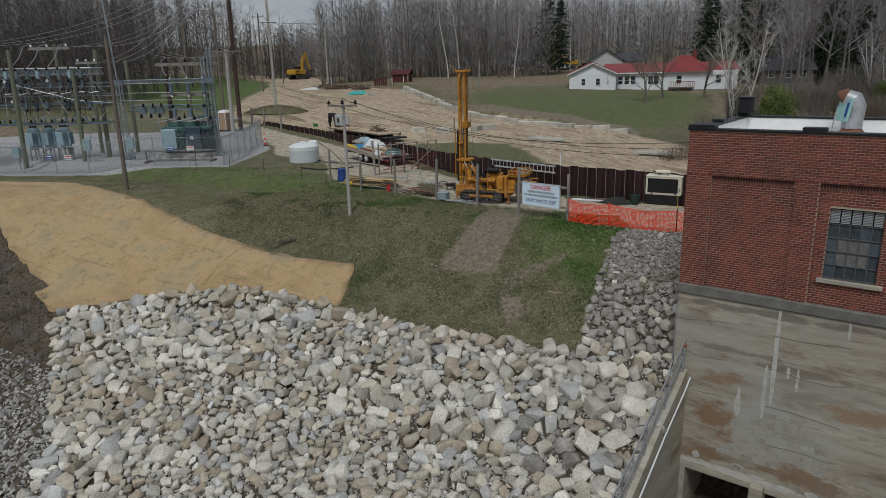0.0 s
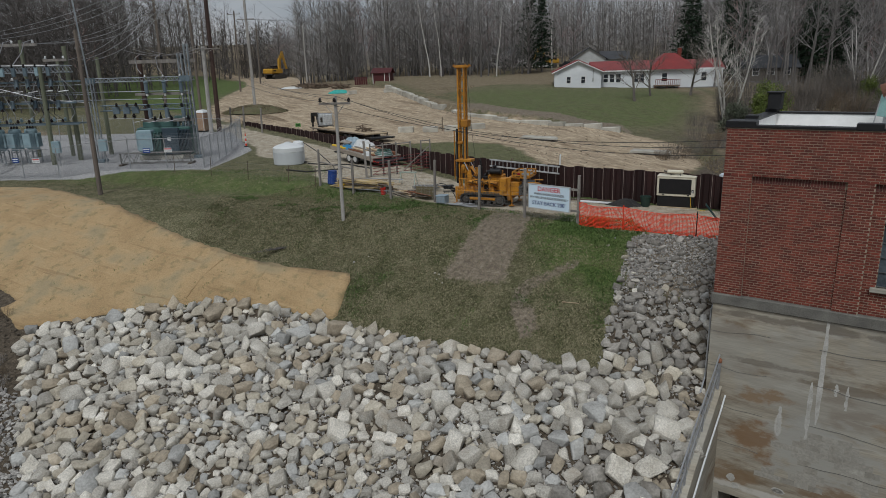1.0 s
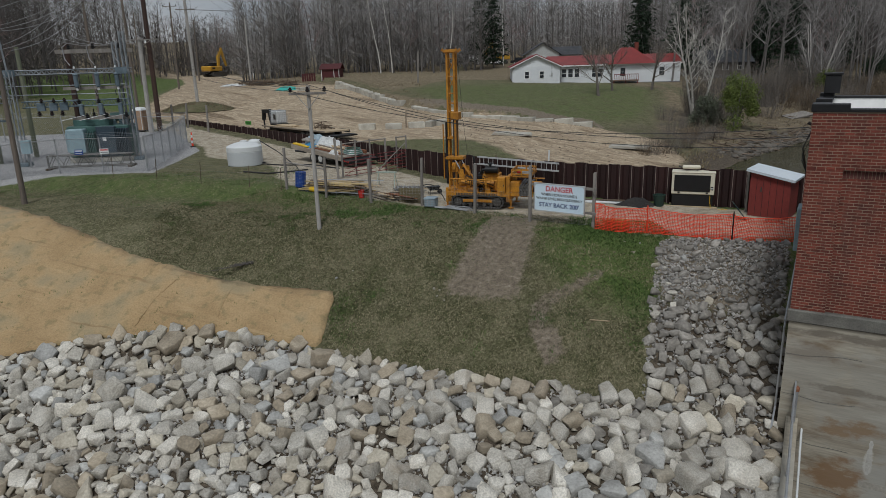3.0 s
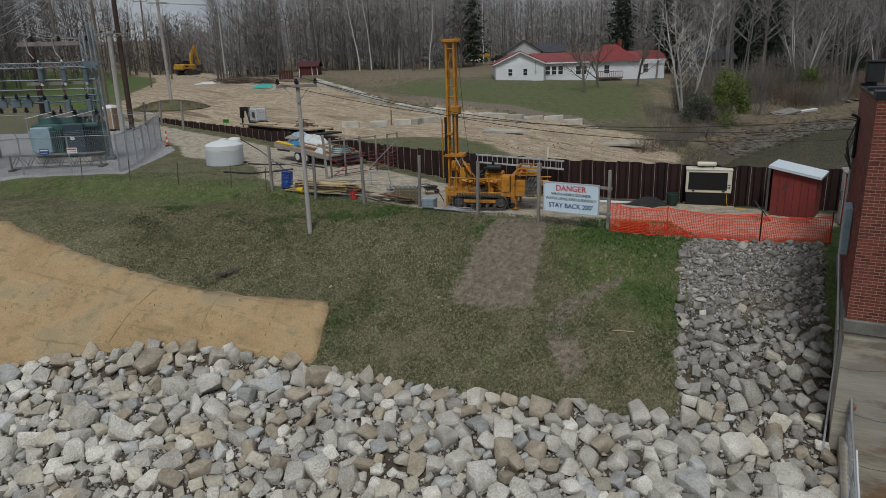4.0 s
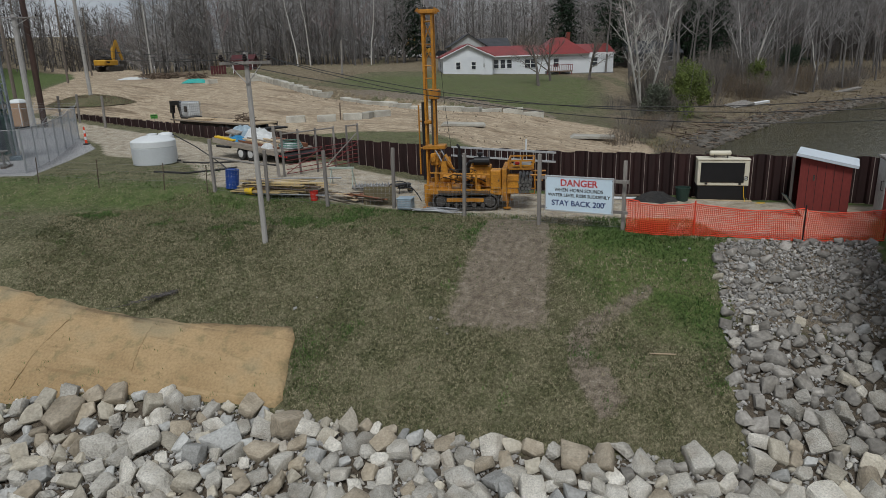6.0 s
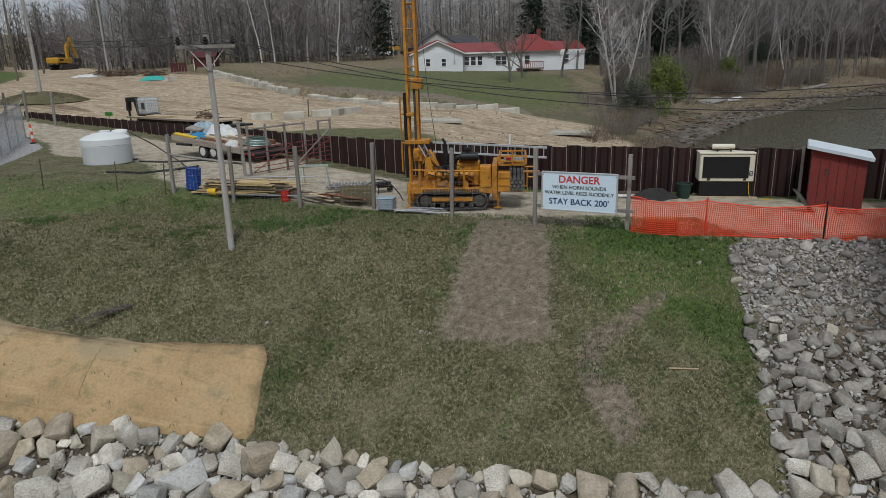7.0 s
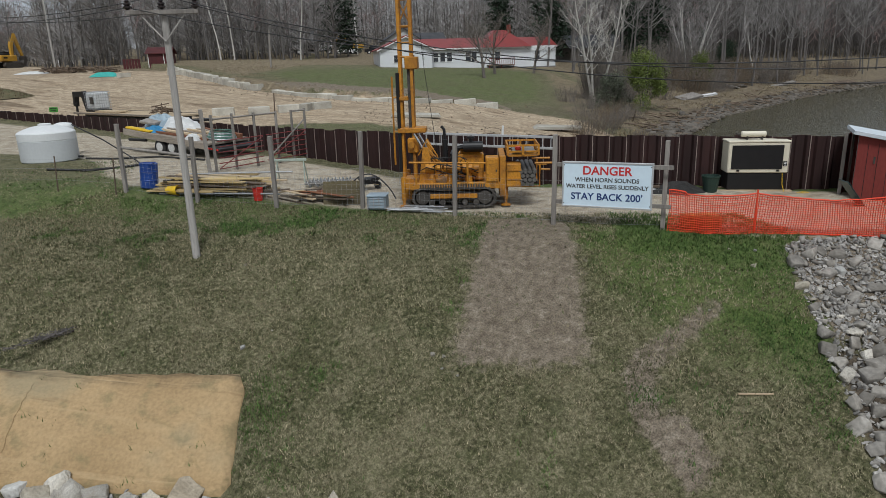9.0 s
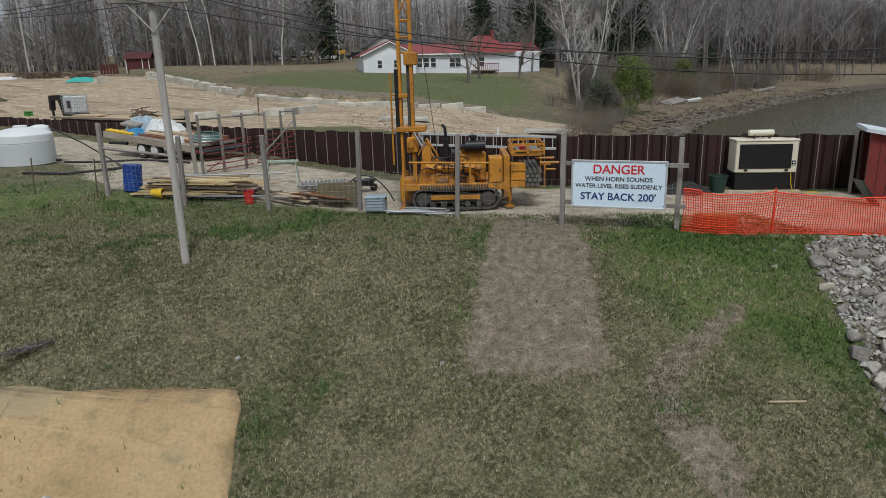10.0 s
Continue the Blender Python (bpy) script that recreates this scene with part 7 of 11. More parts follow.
    for ring, (rr, zz) in enumerate(((0.3, 0.28), (0.6, 0.13), (0.95, -0.03))):
        for k in range(n):
            a = 2 * math.pi * k / n
            q = rr * (1 + 0.18 * math.sin(k * 2.3 + ring))
            vs.append((q * math.cos(a), 0.7 * q * math.sin(a), zz + 0.03 * math.sin(k * 1.7)))
    fs = [(0, 1 + k, 1 + (k + 1) % n) for k in range(n)]
    for ring in range(2):
        for k in range(n):
            a, b = 1 + ring * n + k, 1 + ring * n + (k + 1) % n
            fs.append((a, a + n, b + n, b))
    g.add(vs, fs)
    q = part("aggregate_heap", g, M_COAL, None, m=pose(9.5, 35.3, ground_z(9.5, 35.3), 0, 0, -30))
    tagged(q, "small heap of black crushed material by the generator", "heap")
    # gate with red rails
    gt = thing("pipe_gate", pose(0, 0, 0), "grey post frame with red tubular gates across the drive", "gate")
    A, B = Vector((-4.1, 43.95, 0)), Vector((-0.28, 46.75, 0))
    fr = (0.0, 0.2, 0.42, 0.66, 0.84, 1.0)
    for f in fr:
        p = A.lerp(B, f)
        part("post", G().box(-0.04, 0.04, -0.04, 0.04, -0.2, 2.08, 0.006, pose(p.x, p.y, ground_z(p.x, p.y), 0, 0, 36)), M_WEATHERED, gt)
    p0, p1, p2, p3 = A, A.lerp(B, 0.66), A.lerp(B, 0.84), B
    up = Vector((0, 0, 1.98))
    zo = Vector((0, 0, -0.1))
    part("top_rail", G().tube([p0 + up + zo, p1 + up + zo], 0.035, 7), M_WEATHERED, gt)
    part("top_rail", G().tube([p2 + up + zo, p3 + up + zo], 0.035, 7), M_WEATHERED, gt)
    for a, b in ((0.02, 0.48), (0.52, 0.98)):
        for k in range(6):
            z = Vector((0, 0, 0.08 + k * 0.2))
            part("gate_rail", G().tube([A.lerp(B, a) + z + Vector((0.05, -0.08, 0)), A.lerp(B, b) + z + Vector((0.05, -0.08, 0))], 0.019, 6), M_REDPIPE, gt)
        part("gate_brace", G().tube([A.lerp(B, a) + Vector((0.05, -0.1, 0.1)), A.lerp(B, b) + Vector((0.05, -0.1, 1.05))], 0.017, 6), M_REDPIPE, gt)
    part("gate_prop", G().tube([A.lerp(B, 0.55) + Vector((0, -0.15, 0.2)), A.lerp(B, 0.98) + Vector((0, -0.15, 1.5))], 0.03, 6), M_WEATHERED, gt)
    q = thing("timber_post", pose(-4.35, 43.5, ground_z(-4.35, 43.5), 2, -2, 0), "leaning weathered timber post by the gate", "post")
    part("post_shaft", G().box(-0.07, 0.07, -0.07, 0.07, -0.2, 2.3, 0.012), M_WEATHERED, q)


for build in (danger_sign, wire_fence, drill_rig, generator, red_shed, side_cabinet, orange_fence, water_tank, clutter):
    build()


# ---- trailers ----
M_GREYDECK = mat("weathered_trailer_deck", (0.30, 0.26, 0.21), (0.20, 0.17, 0.14), 0.9, big=2, fine=25, stretch=(0.2, 1, 1), rnd=0.2)
M_TRED = mat("dark_red_trailer_paint", (0.085, 0.015, 0.016), (0.055, 0.012, 0.013), 0.6)
M_RIM = mat("white_steel_rim", (0.6, 0.6, 0.58), (0.5, 0.5, 0.48), 0.5)


def wheel(parent, x, y, R=0.36, w=0.22, rim=M_RIM):
    t = part("wheel", G().lathe([(R * 0.6, -w / 2), (R * 0.92, -w / 2), (R, -w / 2 + 0.04), (R, w / 2 - 0.04), (R * 0.92, w / 2), (R * 0.6, w / 2)], 22, pose(x, y, R, 90)), M_RUBBER, parent, "black tyre")
    part("rim", G().lathe([(0.05, -w / 2 - 0.03), (R * 0.3, -w / 2 - 0.035), (R * 0.36, -w / 2 - 0.008), (R * 0.58, -w / 2 - 0.02), (R * 0.6, 0), (R * 0.58, w / 2 + 0.02), (R * 0.3, w / 2 + 0.03)], 16, pose(x, y, R, 90)), rim, t)


def lump(rx, ry, h, seed, n=16, rings=6):
    """A crumpled cover over a heap."""
    r = random.Random(seed)
    g = G()
    vs, fs = [(0, 0, h)], []
    for k in range(1, rings + 1):
        f = k / rings
        for i in range(n):
            a = 2 * math.pi * i / n
            q = f * (1 + 0.14 * math.sin(3 * a + seed) + r.uniform(-0.06, 0.06))
            vs.append((rx * q * math.cos(a), ry * q * math.sin(a), h * (1 - f ** 2.6) * (1 + r.uniform(-0.22, 0.12))))
    fs = [(0, 1 + i, 1 + (i + 1) % n) for i in range(n)]
    for k in range(rings - 1):
        for i in range(n):
            a, b = 1 + k * n + i, 1 + k * n + (i + 1) % n
            fs.append((a, a + n, b + n, b))
    return g.add(vs, fs)


def trailers():
    r = random.Random(17)
    ax, ay = -5.2, 51.6
    t = thing("equipment_trailer", pose(ax, ay, ground_z(ax, ay), 0, 0, -52), "equipment trailer with a weathered wooden bed and steel ramps", "trailer")
    tilt = pose(0, 0, 0.78, 0, 5.0, 0)
    part("bed", G().box(-2.5, 3.1, -1.15, 1.15, 0.02, 0.12, 0.01, tilt), M_GREYDECK, t)
    part("side_rail", G().box(-2.5, 3.1, -1.22, -1.152, -0.14, 0.14, 0.01, tilt), M_GREYDECK, t)
    part("side_rail", G().box(-2.5, 3.1, 1.152, 1.22, -0.14, 0.14, 0.01, tilt), M_GREYDECK, t)
    part("chassis", G().box(-2.7, 3.0, -0.5, 0.5, -0.2, 0.0, 0.02, tilt), M_BLACK, t)
    part("rear_frame", G().box(3.1, 3.9, -1.2, 1.2, -0.16, -0.02, 0.02, tilt), M_BLACK, t)
    for k in range(4):
        part("rear_lamp", G().box(3.2 + 0.18 * k, 3.3 + 0.18 * k, -1.23, -1.201, -0.1, -0.03, 0.004, tilt), M_REDPLAST, t)
    for y in (-0.9, 0.35):
        part("ramp", G().box(3.9, 4.7, y, y + 0.55, -0.1, -0.02, 0.01, tilt @ pose(0, 0, 0, 0, 12, 0)), M_STEEL, t)
    part("drawbar", G().tube([(-2.6, 0, 0.45), (-3.9, 0, 0.45)], 0.07, 8), M_BLACK, t)
    for x in (-0.1, 0.72):
        for y in (-1.03, 1.03):
            wheel(t, x, y)
    part("mudguard", G().box(-0.55, 1.15, -1.2, -0.9, 0.74, 0.78, 0.01), M_BLACK, t)
    base = t.matrix_basis @ tilt

    def load(nm, g, mm, lab, cat, m):
        q = part(nm, g, mm, None, m=base @ m)
        tagged(q, lab, cat)
    load("tarp", lump(0.9, 0.8, 0.62, 5), M_TARPP, "crumpled pale blue tarp over a load", "tarp", pose(-1.75, 0.3, 0.12))
    load("plastic_sheet", lump(1.3, 0.75, 0.6, 6), M_TARPW, "milky plastic sheeting heaped on the trailer", "plastic sheet", pose(-0.6, 0.5, 0.12))
    load("tarp", lump(0.75, 0.45, 0.25, 8), M_TARPB, "bright blue tarp bunched on the trailer", "tarp", pose(-0.9, -0.6, 0.12))
    load("yellow_pad", G().box(-0.85, 0.85, -0.16, 0.16, 0, 0.1, 0.03), M_YPLAST, "yellow pad on the trailer edge", "pad", pose(-1.6, -0.98, 0.13))
    load("crate_lid", G().box(-0.4, 0.4, -0.3, 0.3, 0, 0.12, 0.02), M_WEATHERED, "grey box on the tarp", "box", pose(-1.55, -0.4, 0.42, 6, 4, 20))
    for i in range(9):
        q = part("timber", G().box(0, r.uniform(2.6, 3.6), 0, 0.14, 0, 0.09, 0.006), (M_RUSTBEAM, M_PALEWOOD, M_PALEWOOD, M_GREYDECK)[i % 4], None,
                 m=base @ pose(-0.7 + r.uniform(-0.2, 0.2), -0.9 + i * 0.2, 0.125 + 0.095 * (i % 2), 0, 0, r.uniform(-3, 3)))
        tagged(q, "sawn timber lying along the trailer bed", "timber", "timbers on the trailer")
    q = part("timber", G().box(0, 3.4, 0, 0.2, 0, 0.2, 0.01), M_RUSTBEAM, None, m=base @ pose(-0.4, 0.75, 0.13, 0, 0, 0))
    tagged(q, "rust-red beam on the trailer", "beam")
    h = thing("hose_coil", base @ pose(2.6, 0.1, 0.14), "coiled green and grey hoses on the trailer", "hose")
    for k in range(6):
        part("coil", G().tube([((0.62 - 0.03 * k) * math.cos(a * math.pi / 12), (0.62 - 0.03 * k) * math.sin(a * math.pi / 12), 0.05 + 0.055 * k) for a in range(25)], 0.035, 6), M_GHOSE if k % 2 else M_GALV, h)
    q = part("sack", lump(0.4, 0.3, 0.25, 4), M_TARPW, None, m=base @ pose(1.9, -0.85, 0.12))
    tagged(q, "white sack at the trailer edge", "sack")
    # gooseneck flatbed behind the piles
    t = thing("gooseneck_trailer", pose(-7.9, 68.8, -0.1, 0, 0, -57), "black gooseneck flatbed trailer parked beyond the sheet piles", "trailer")
    part("bed", G().box(-6.2, 5.6, -1.2, 1.2, 0.86, 0.98, 0.01), M_PALEWOOD, t)
    part("side_rail", G().box(-6.2, 5.6, -1.26, -1.202, 0.88, 1.0, 0.01), M_GREYDECK, t)
    part("side_rail", G().box(-6.2, 5.6, 1.202, 1.26, 0.74, 1.0, 0.01), M_BLACK, t)
    part("beam", G().box(-6.2, 5.6, -0.45, -0.25, 0.45, 0.86, 0.01), M_BLACK, t)
    part("beam", G().box(-6.2, 5.6, 0.25, 0.45, 0.45, 0.86, 0.01), M_BLACK, t)
    part("gooseneck", G().prism([(-6.2, 0.5), (-5.9, 0.98), (-6.7, 2.4), (-8.2, 2.35), (-8.3, 1.3), (-8.05, 1.3), (-7.9, 2.0), (-6.95, 2.0), (-6.4, 0.6)], -0.16, 0.16), M_BLACK, t, "black upswept neck")
    part("coupler", G().tube([(-8.15, 0, 1.4), (-8.15, 0, 0.75)], 0.09, 10), M_BLACK, t)
    part("jack", G().tube([(-6.9, -0.6, 1.6), (-6.9, -0.6, 0.0)], 0.06, 8), M_BLACK, t)
    for x in (1.6, 2.5):
        for y in (-1.0, 1.0):
            wheel(t, x, y, 0.4, 0.3, M_STEEL)
    part("ramp", G().box(5.6, 6.9, -1.2, 1.2, 0.55, 0.68, 0.01, pose(0, 0, 0)), M_BLACK, t)
    ob = thing("tote_tank", t.matrix_basis @ pose(-4.95, 0, 0.98), "white caged liquid tote standing on the flatbed", "tote")
    ob.scale = (1.22, 1.15, 1.22)
    part("bottle", G().box(-0.52, 0.52, -0.46, 0.46, 0.14, 1.12, 0.08), M_POLY, ob)
    part("pallet", G().box(-0.6, 0.6, -0.5, 0.5, 0, 0.12, 0.01), M_BLACK, ob)
    g = G()
    for k in range(7):
        z = 0.16 + k * 0.16
        g.tube([(-0.56, -0.5, z), (0.56, -0.5, z), (0.56, 0.5, z), (-0.56, 0.5, z), (-0.56, -0.5, z)], 0.01, 4)
    for k in range(8):
        x = -0.56 + k * 0.16
        g.tube([(x, -0.5, 0.1), (x, -0.5, 1.14), (x, 0.5, 1.14), (x, 0.5, 0.1)], 0.01, 4)
        y = -0.5 + k * 0.143
        g.tube([(0.56, y, 0.1), (0.56, y, 1.14)], 0.01, 4)
    part("cage", g, M_GALV, ob)
    part("label_plate", G().box(0.05, 0.42, -0.53, -0.512, 0.45, 0.85), M_STEEL, ob, "grey label plate")
    for i in range(9):
        q = part("timber", G().box(0, r.uniform(2.4, 3.2), 0, 0.2, 0, 0.06, 0.005), M_PALEWOOD, None, m=t.matrix_basis @ pose(-4.1 + r.uniform(0, 0.3), -0.9 + (i % 5) * 0.25, 0.985 + 0.065 * (i // 5), 0, 0, r.uniform(-3, 3)))
        tagged(q, "pale plank on the flatbed trailer", "plank", "planks on the flatbed")
    sc = thing("scrap_iron", t.matrix_basis @ pose(3.2, 0, 0.98), "tangle of dark scrap iron on the flatbed", "scrap")
    for i in range(14):
        part("scrap_bar", G().tube([(r.uniform(-1, 1), r.uniform(-0.6, 0.6), 0.05), (r.uniform(-1, 1), r.uniform(-0.6, 0.6), r.uniform(0.2, 0.5)), (r.uniform(-1.2, 1.2), r.uniform(-0.7, 0.7), r.uniform(0.05, 0.7))], 0.035, 5), M_DKWOOD, sc)


# ---- loose concrete blocks ----
def blocks():
    r = random.Random(12)
    me = G().box(-0.9, 0.9, -0.38, 0.38, -0.05, 0.62, 0.04).mesh("block", M_CONC2)
    wall = thing("block_wall", pose(0, 0, 0), "curving row of pale cast concrete blocks at the foot of the lawn", "retaining wall", kind="structure")
    for (ax, ay), (bx, by) in zip(BLOCKS, BLOCKS[1:]):
        L = math.hypot(bx - ax, by - ay)
        n = max(1, round(L / 1.85))
        for i in range(n):
            f = (i + 0.5) / n
            x, y = ax + (bx - ax) * f, ay + (by - ay) * f
            if 86.6 < y < 88.4:
                continue
            sunk = 0.22 if y < 87 else 0.0
            ob = new("block", me)
            ob.parent = wall
            ob.matrix_basis = Matrix.LocRotScale((x + r.uniform(-0.1, 0.1), y + r.uniform(-0.1, 0.1), land(x - 0.4, y - 0.5) - sunk + r.uniform(-0.14, 0.06)), Euler((r.uniform(-0.04, 0.04), r.uniform(-0.07, 0.07), math.atan2(by - ay, bx - ax) + r.uniform(-0.13, 0.13))), (L / n / 1.85, 1, 1 + 0.25 * (y > 95)))
    src = None
    for x, y, a in ((-2.2, 70.4, -8), (0.3, 69.9, -6), (2.5, 70.2, 0), (4.0, 70.9, 60), (-11.2, 111.5, 40), (-5.4, 112.5, 5), (5.2, 71.3, 20)):
        q = new("concrete_block", me)
        q.matrix_basis = pose(x, y, ground_z(x, y), 0, 0, a) @ Matrix.Diagonal((0.86, 0.86, 0.86, 1))
        tagged(q, "loose pale concrete block standing in the yard", "concrete block", "loose concrete blocks")
    for x, y, a, L in ((18.9, 58.4, -22, 3.4), (9.9, 62.2, -20, 3.4)):
        q = part("concrete_slab", G().prism([(-L / 2, -0.02), (L / 2, -0.02), (L / 2 - 0.12, 0.13), (-L / 2 + 0.25, 0.16)], -0.55, 0.55), M_CONC2, None, m=pose(x, y, max(ground_z(x + dx, y + dy) for dx in (-1, 0, 1) for dy in (-1, 0, 1)) + 0.02, 4, 2, a))
        tagged(q, "pale slab lying tilted on the sandy bank", "slab", "slabs on the sand")
    q = thing("steel_box", pose(9.6, 46.3, ground_z(9.6, 46.3), 0, 0, -35), "rusted open steel trench box frame", "steel box")
    for y in (-0.7, 0.7):
        part("side", G().box(-0.9, 0.9, y - 0.04, y + 0.04, 0, 0.55, 0.01), M_PILE, q)
    for x in (-0.9, 0.9):
        part("end", G().box(x - 0.04, x + 0.04, -0.66, 0.66, 0, 0.55, 0.01), M_PILE, q)
    for x, y, h, mm in ((8.2, 45.4, 1.7, M_WHITE), (13.2, 42.8, 1.4, M_GALV), (5.2, 46.6, 1.0, M_DKWOOD), (1.5, 70.5, 1.4, M_DKWOOD), (17.8, 36.5, 2.6, M_GALV), (6.5, 110, 4.6, M_WEATHERED), (-22.5, 143, 1.6, M_WHITE)):
        q = part("marker_post", G().tube([(0, 0, -0.2), (0, 0, h)], 0.05 if h < 4 else 0.12, 8), mm, None, m=pose(x, y, ground_z(x, y), 1, 2, 0))
        tagged(q, "slim upright post standing in the ground", "post", "marker posts")


# ---- houses ----
M_SHINGLE = mat("dark_shingle_roof", (0.06, 0.062, 0.068), (0.04, 0.042, 0.046), 0.9, big=1, fine=12)
M_BROWNSIDE = mat("grey_brown_siding", (0.14, 0.125, 0.11), (0.10, 0.09, 0.08), 0.85, big=1, fine=12)
M_GREYSIDE = mat("pale_grey_siding", (0.42, 0.43, 0.42), (0.34, 0.35, 0.34), 0.7, big=1, fine=12)
M_TRIM = mat("white_trim", (0.74, 0.74, 0.73), (0.68, 0.68, 0.67), 0.55, big=2, fine=20, grain=0.04)
M_DGLASS = mat("dark_house_glass", (0.02, 0.024, 0.03), (0.035, 0.04, 0.045), 0.1, big=2, fine=10, grain=0.2, spec=0.7)
M_FOUND = mat("grey_foundation", (0.22, 0.22, 0.23), (0.16, 0.16, 0.165), 0.9)


def house_window(h, x, z, w, hh, y, side=None):
    m = pose(x, y, z) if side is None else pose(side, x, z, 0, 0, 90)
    wd = part("window", G().box(-w / 2, w / 2, -0.03, 0.03, 0, hh), M_DGLASS, h, m=m)
    g = G()
    g.box(-w / 2 - 0.07, -w / 2, -0.06, 0.02, -0.07, hh + 0.07)
    g.box(w / 2, w / 2 + 0.07, -0.06, 0.02, -0.07, hh + 0.07)
    g.box(-w / 2, w / 2, -0.06, 0.02, hh, hh + 0.07)
    g.box(-w / 2, w / 2, -0.06, 0.02, -0.07, 0)
    g.box(-w / 2, w / 2, -0.05, -0.031, hh / 2 - 0.025, hh / 2 + 0.025)
    part("window_frame", g, M_TRIM, wd)


def siding(g, x0, x1, y, z0, z1):
    n = int((z1 - z0) / 0.2)
    for k in range(n):
        g.box(x0, x1, y - 0.02, y, z0 + k * 0.2, z0 + k * 0.2 + 0.17)


def gable_roof(g, x0, x1, y0, y1, ze, zp, along, o=0.45, t=0.12):
    """Two slabs meeting at a ridge, along x or along y."""
    if along == "y":
        c = (x0 + x1) / 2
        for s in (-1, 1):
            e = x0 - o if s < 0 else x1 + o
            ez = ze - o * (zp - ze) / ((x1 - x0) / 2)
            g.prism([(e, ez), (c, zp), (c, zp + t), (e, ez + t)], y0 - o, y1 + o)
    else:
        c = (y0 + y1) / 2
        for s in (-1, 1):
            e = y0 - o if s < 0 else y1 + o
            ez = ze - o * (zp - ze) / ((y1 - y0) / 2)
            vs = [(x0 - o, e, ez), (x0 - o, c, zp), (x0 - o, c, zp + t), (x0 - o, e, ez + t)]
            vs += [(x1 + o, y, z) for _, y, z in vs]
            g.add(vs, [(0, 1, 2, 3), (7, 6, 5, 4), (0, 4, 5, 1), (1, 5, 6, 2), (2, 6, 7, 3), (3, 7, 4, 0)])
    return g


def white_house():
    x, y = 21.4, 108.2
    h = thing("white_house", pose(x - 0.6, y, ground_z(x + 3, y) - 0.7, 0, 0, -11), "long white sided house with a red metal roof", "house")
    h.scale = (0.93, 1, 1)
    ze, zp = 3.15, 4.75
    part("foundation", G().box(-0.05, 7.75, -0.04, 11, -1.0, 0.3).box(7.75, 27.6, 2.0, 11, -1.0, 0.3), M_FOUND, h)
    g = G()
    g.box(0, 7.7, 0, 11, 0.3, ze)
    g.add([(0, 0, ze), (7.7, 0, ze), (3.85, 0, zp), (0, 11, ze), (7.7, 11, ze), (3.85, 11, zp)], [(0, 1, 2), (5, 4, 3), (0, 3, 4, 1), (1, 4, 5, 2), (2, 5, 3, 0)])
    g.box(7.7, 27.5, 2.05, 10.5, 0.3, ze)
    part("wall", g, M_SIDING, h)
    g = G()
    siding(g, 0, 7.7, 0, 0.3, ze)
    siding(g, 7.72, 27.5, 2.05, 0.3, ze)
    ob = part("siding", g, M_SIDING, h)
    part("roof", gable_roof(G(), 0, 7.7, 0, 11, ze, zp, "y"), M_REDROOF, h)
    part("roof", gable_roof(G(), 6.5, 16.5, 2.05, 10.5, ze - 0.02, zp - 0.35, "x", 0.4), M_REDROOF, h)
    g = G()
    g.add([(15.5, 1.4, ze - 0.1), (23.5, 1.4, ze - 0.1), (23.5, 11, ze - 0.1), (15.5, 11, ze - 0.1), (18.6, 5.5, zp + 0.75), (20.4, 5.5, zp + 0.75), (20.4, 7, zp + 0.75), (18.6, 7, zp + 0.75)],
          [(0, 1, 5, 4), (1, 2, 6, 5), (2, 3, 7, 6), (3, 0, 4, 7), (4, 5, 6, 7), (3, 2, 1, 0)])
    part("roof", g, M_REDROOF, h, "hipped red roof")
    part("roof", gable_roof(G(), 22.5, 27.5, 2.6, 10, ze - 0.05, zp - 0.4, "x", 0.4), M_REDROOF, h)
    g = G()
    ez = ze - 0.45 * (zp - ze) / 3.85
    g.prism([(-0.46, ez - 0.16), (3.85, zp - 0.13), (3.85, zp + 0.0), (-0.46, ez)], -0.48, -0.452)
    g.prism([(8.16, ez - 0.16), (8.16, ez), (3.85, zp), (3.85, zp - 0.13)], -0.48, -0.452)
    g.box(7.9, 27.6, 1.56, 1.6, ze - 0.25, ze - 0.07)
    part("fascia", g, M_TRIM, h)
    for wx in (2.35, 4.75):
        house_window(h, wx, 1.35, 0.62, 0.95, -0.02)
    for wx in (8.6, 9.65, 10.7):
        house_window(h, wx, 1.3, 0.72, 1.2, 2.02)
    for wx in (13.6, 14.5, 18.2, 24.5):
        house_window(h, wx, 1.25, 0.8, 1.2, 2.02)
    part("door", G().box(-0.45, 0.45, -0.03, 0.03, 0.3, 2.35), M_DGLASS, h, m=pose(7.72, 1.3, 0, 0, 0, 90))
    part("vent", G().lathe([(0.16, 0), (0.16, 0.03)], 12, pose(3.85, -0.03, zp - 0.55, 90)), M_TRIM, h)
    part("meter_box", G().box(6.25, 6.5, -0.14, -0.02, 1.6, 2.1, 0.02), M_GREYSIDE, h)
    part("meter_pipe", G().tube([(6.37, -0.08, 2.1), (6.37, -0.08, 3.3)], 0.04, 6), M_GALV, h)
    part("chimney", G().box(20.9, 21.5, 6, 6.6, zp, zp + 1.5, 0.02), M_BRICK, h)
    # porch
    p = part("porch", G().box(16.5, 20.5, 0.6, 2.02, 0.55, 0.7), M_DKWOOD, h, "low red-brown porch")
    for k in range(14):
        part("baluster", G().box(16.55 + k * 0.3, 16.61 + k * 0.3, 0.6, 0.66, 0.7, 1.5), M_REDSIDE, p)
    part("porch_rail", G().box(16.5, 20.5, 0.58, 0.68, 1.5, 1.58), M_REDSIDE, p)
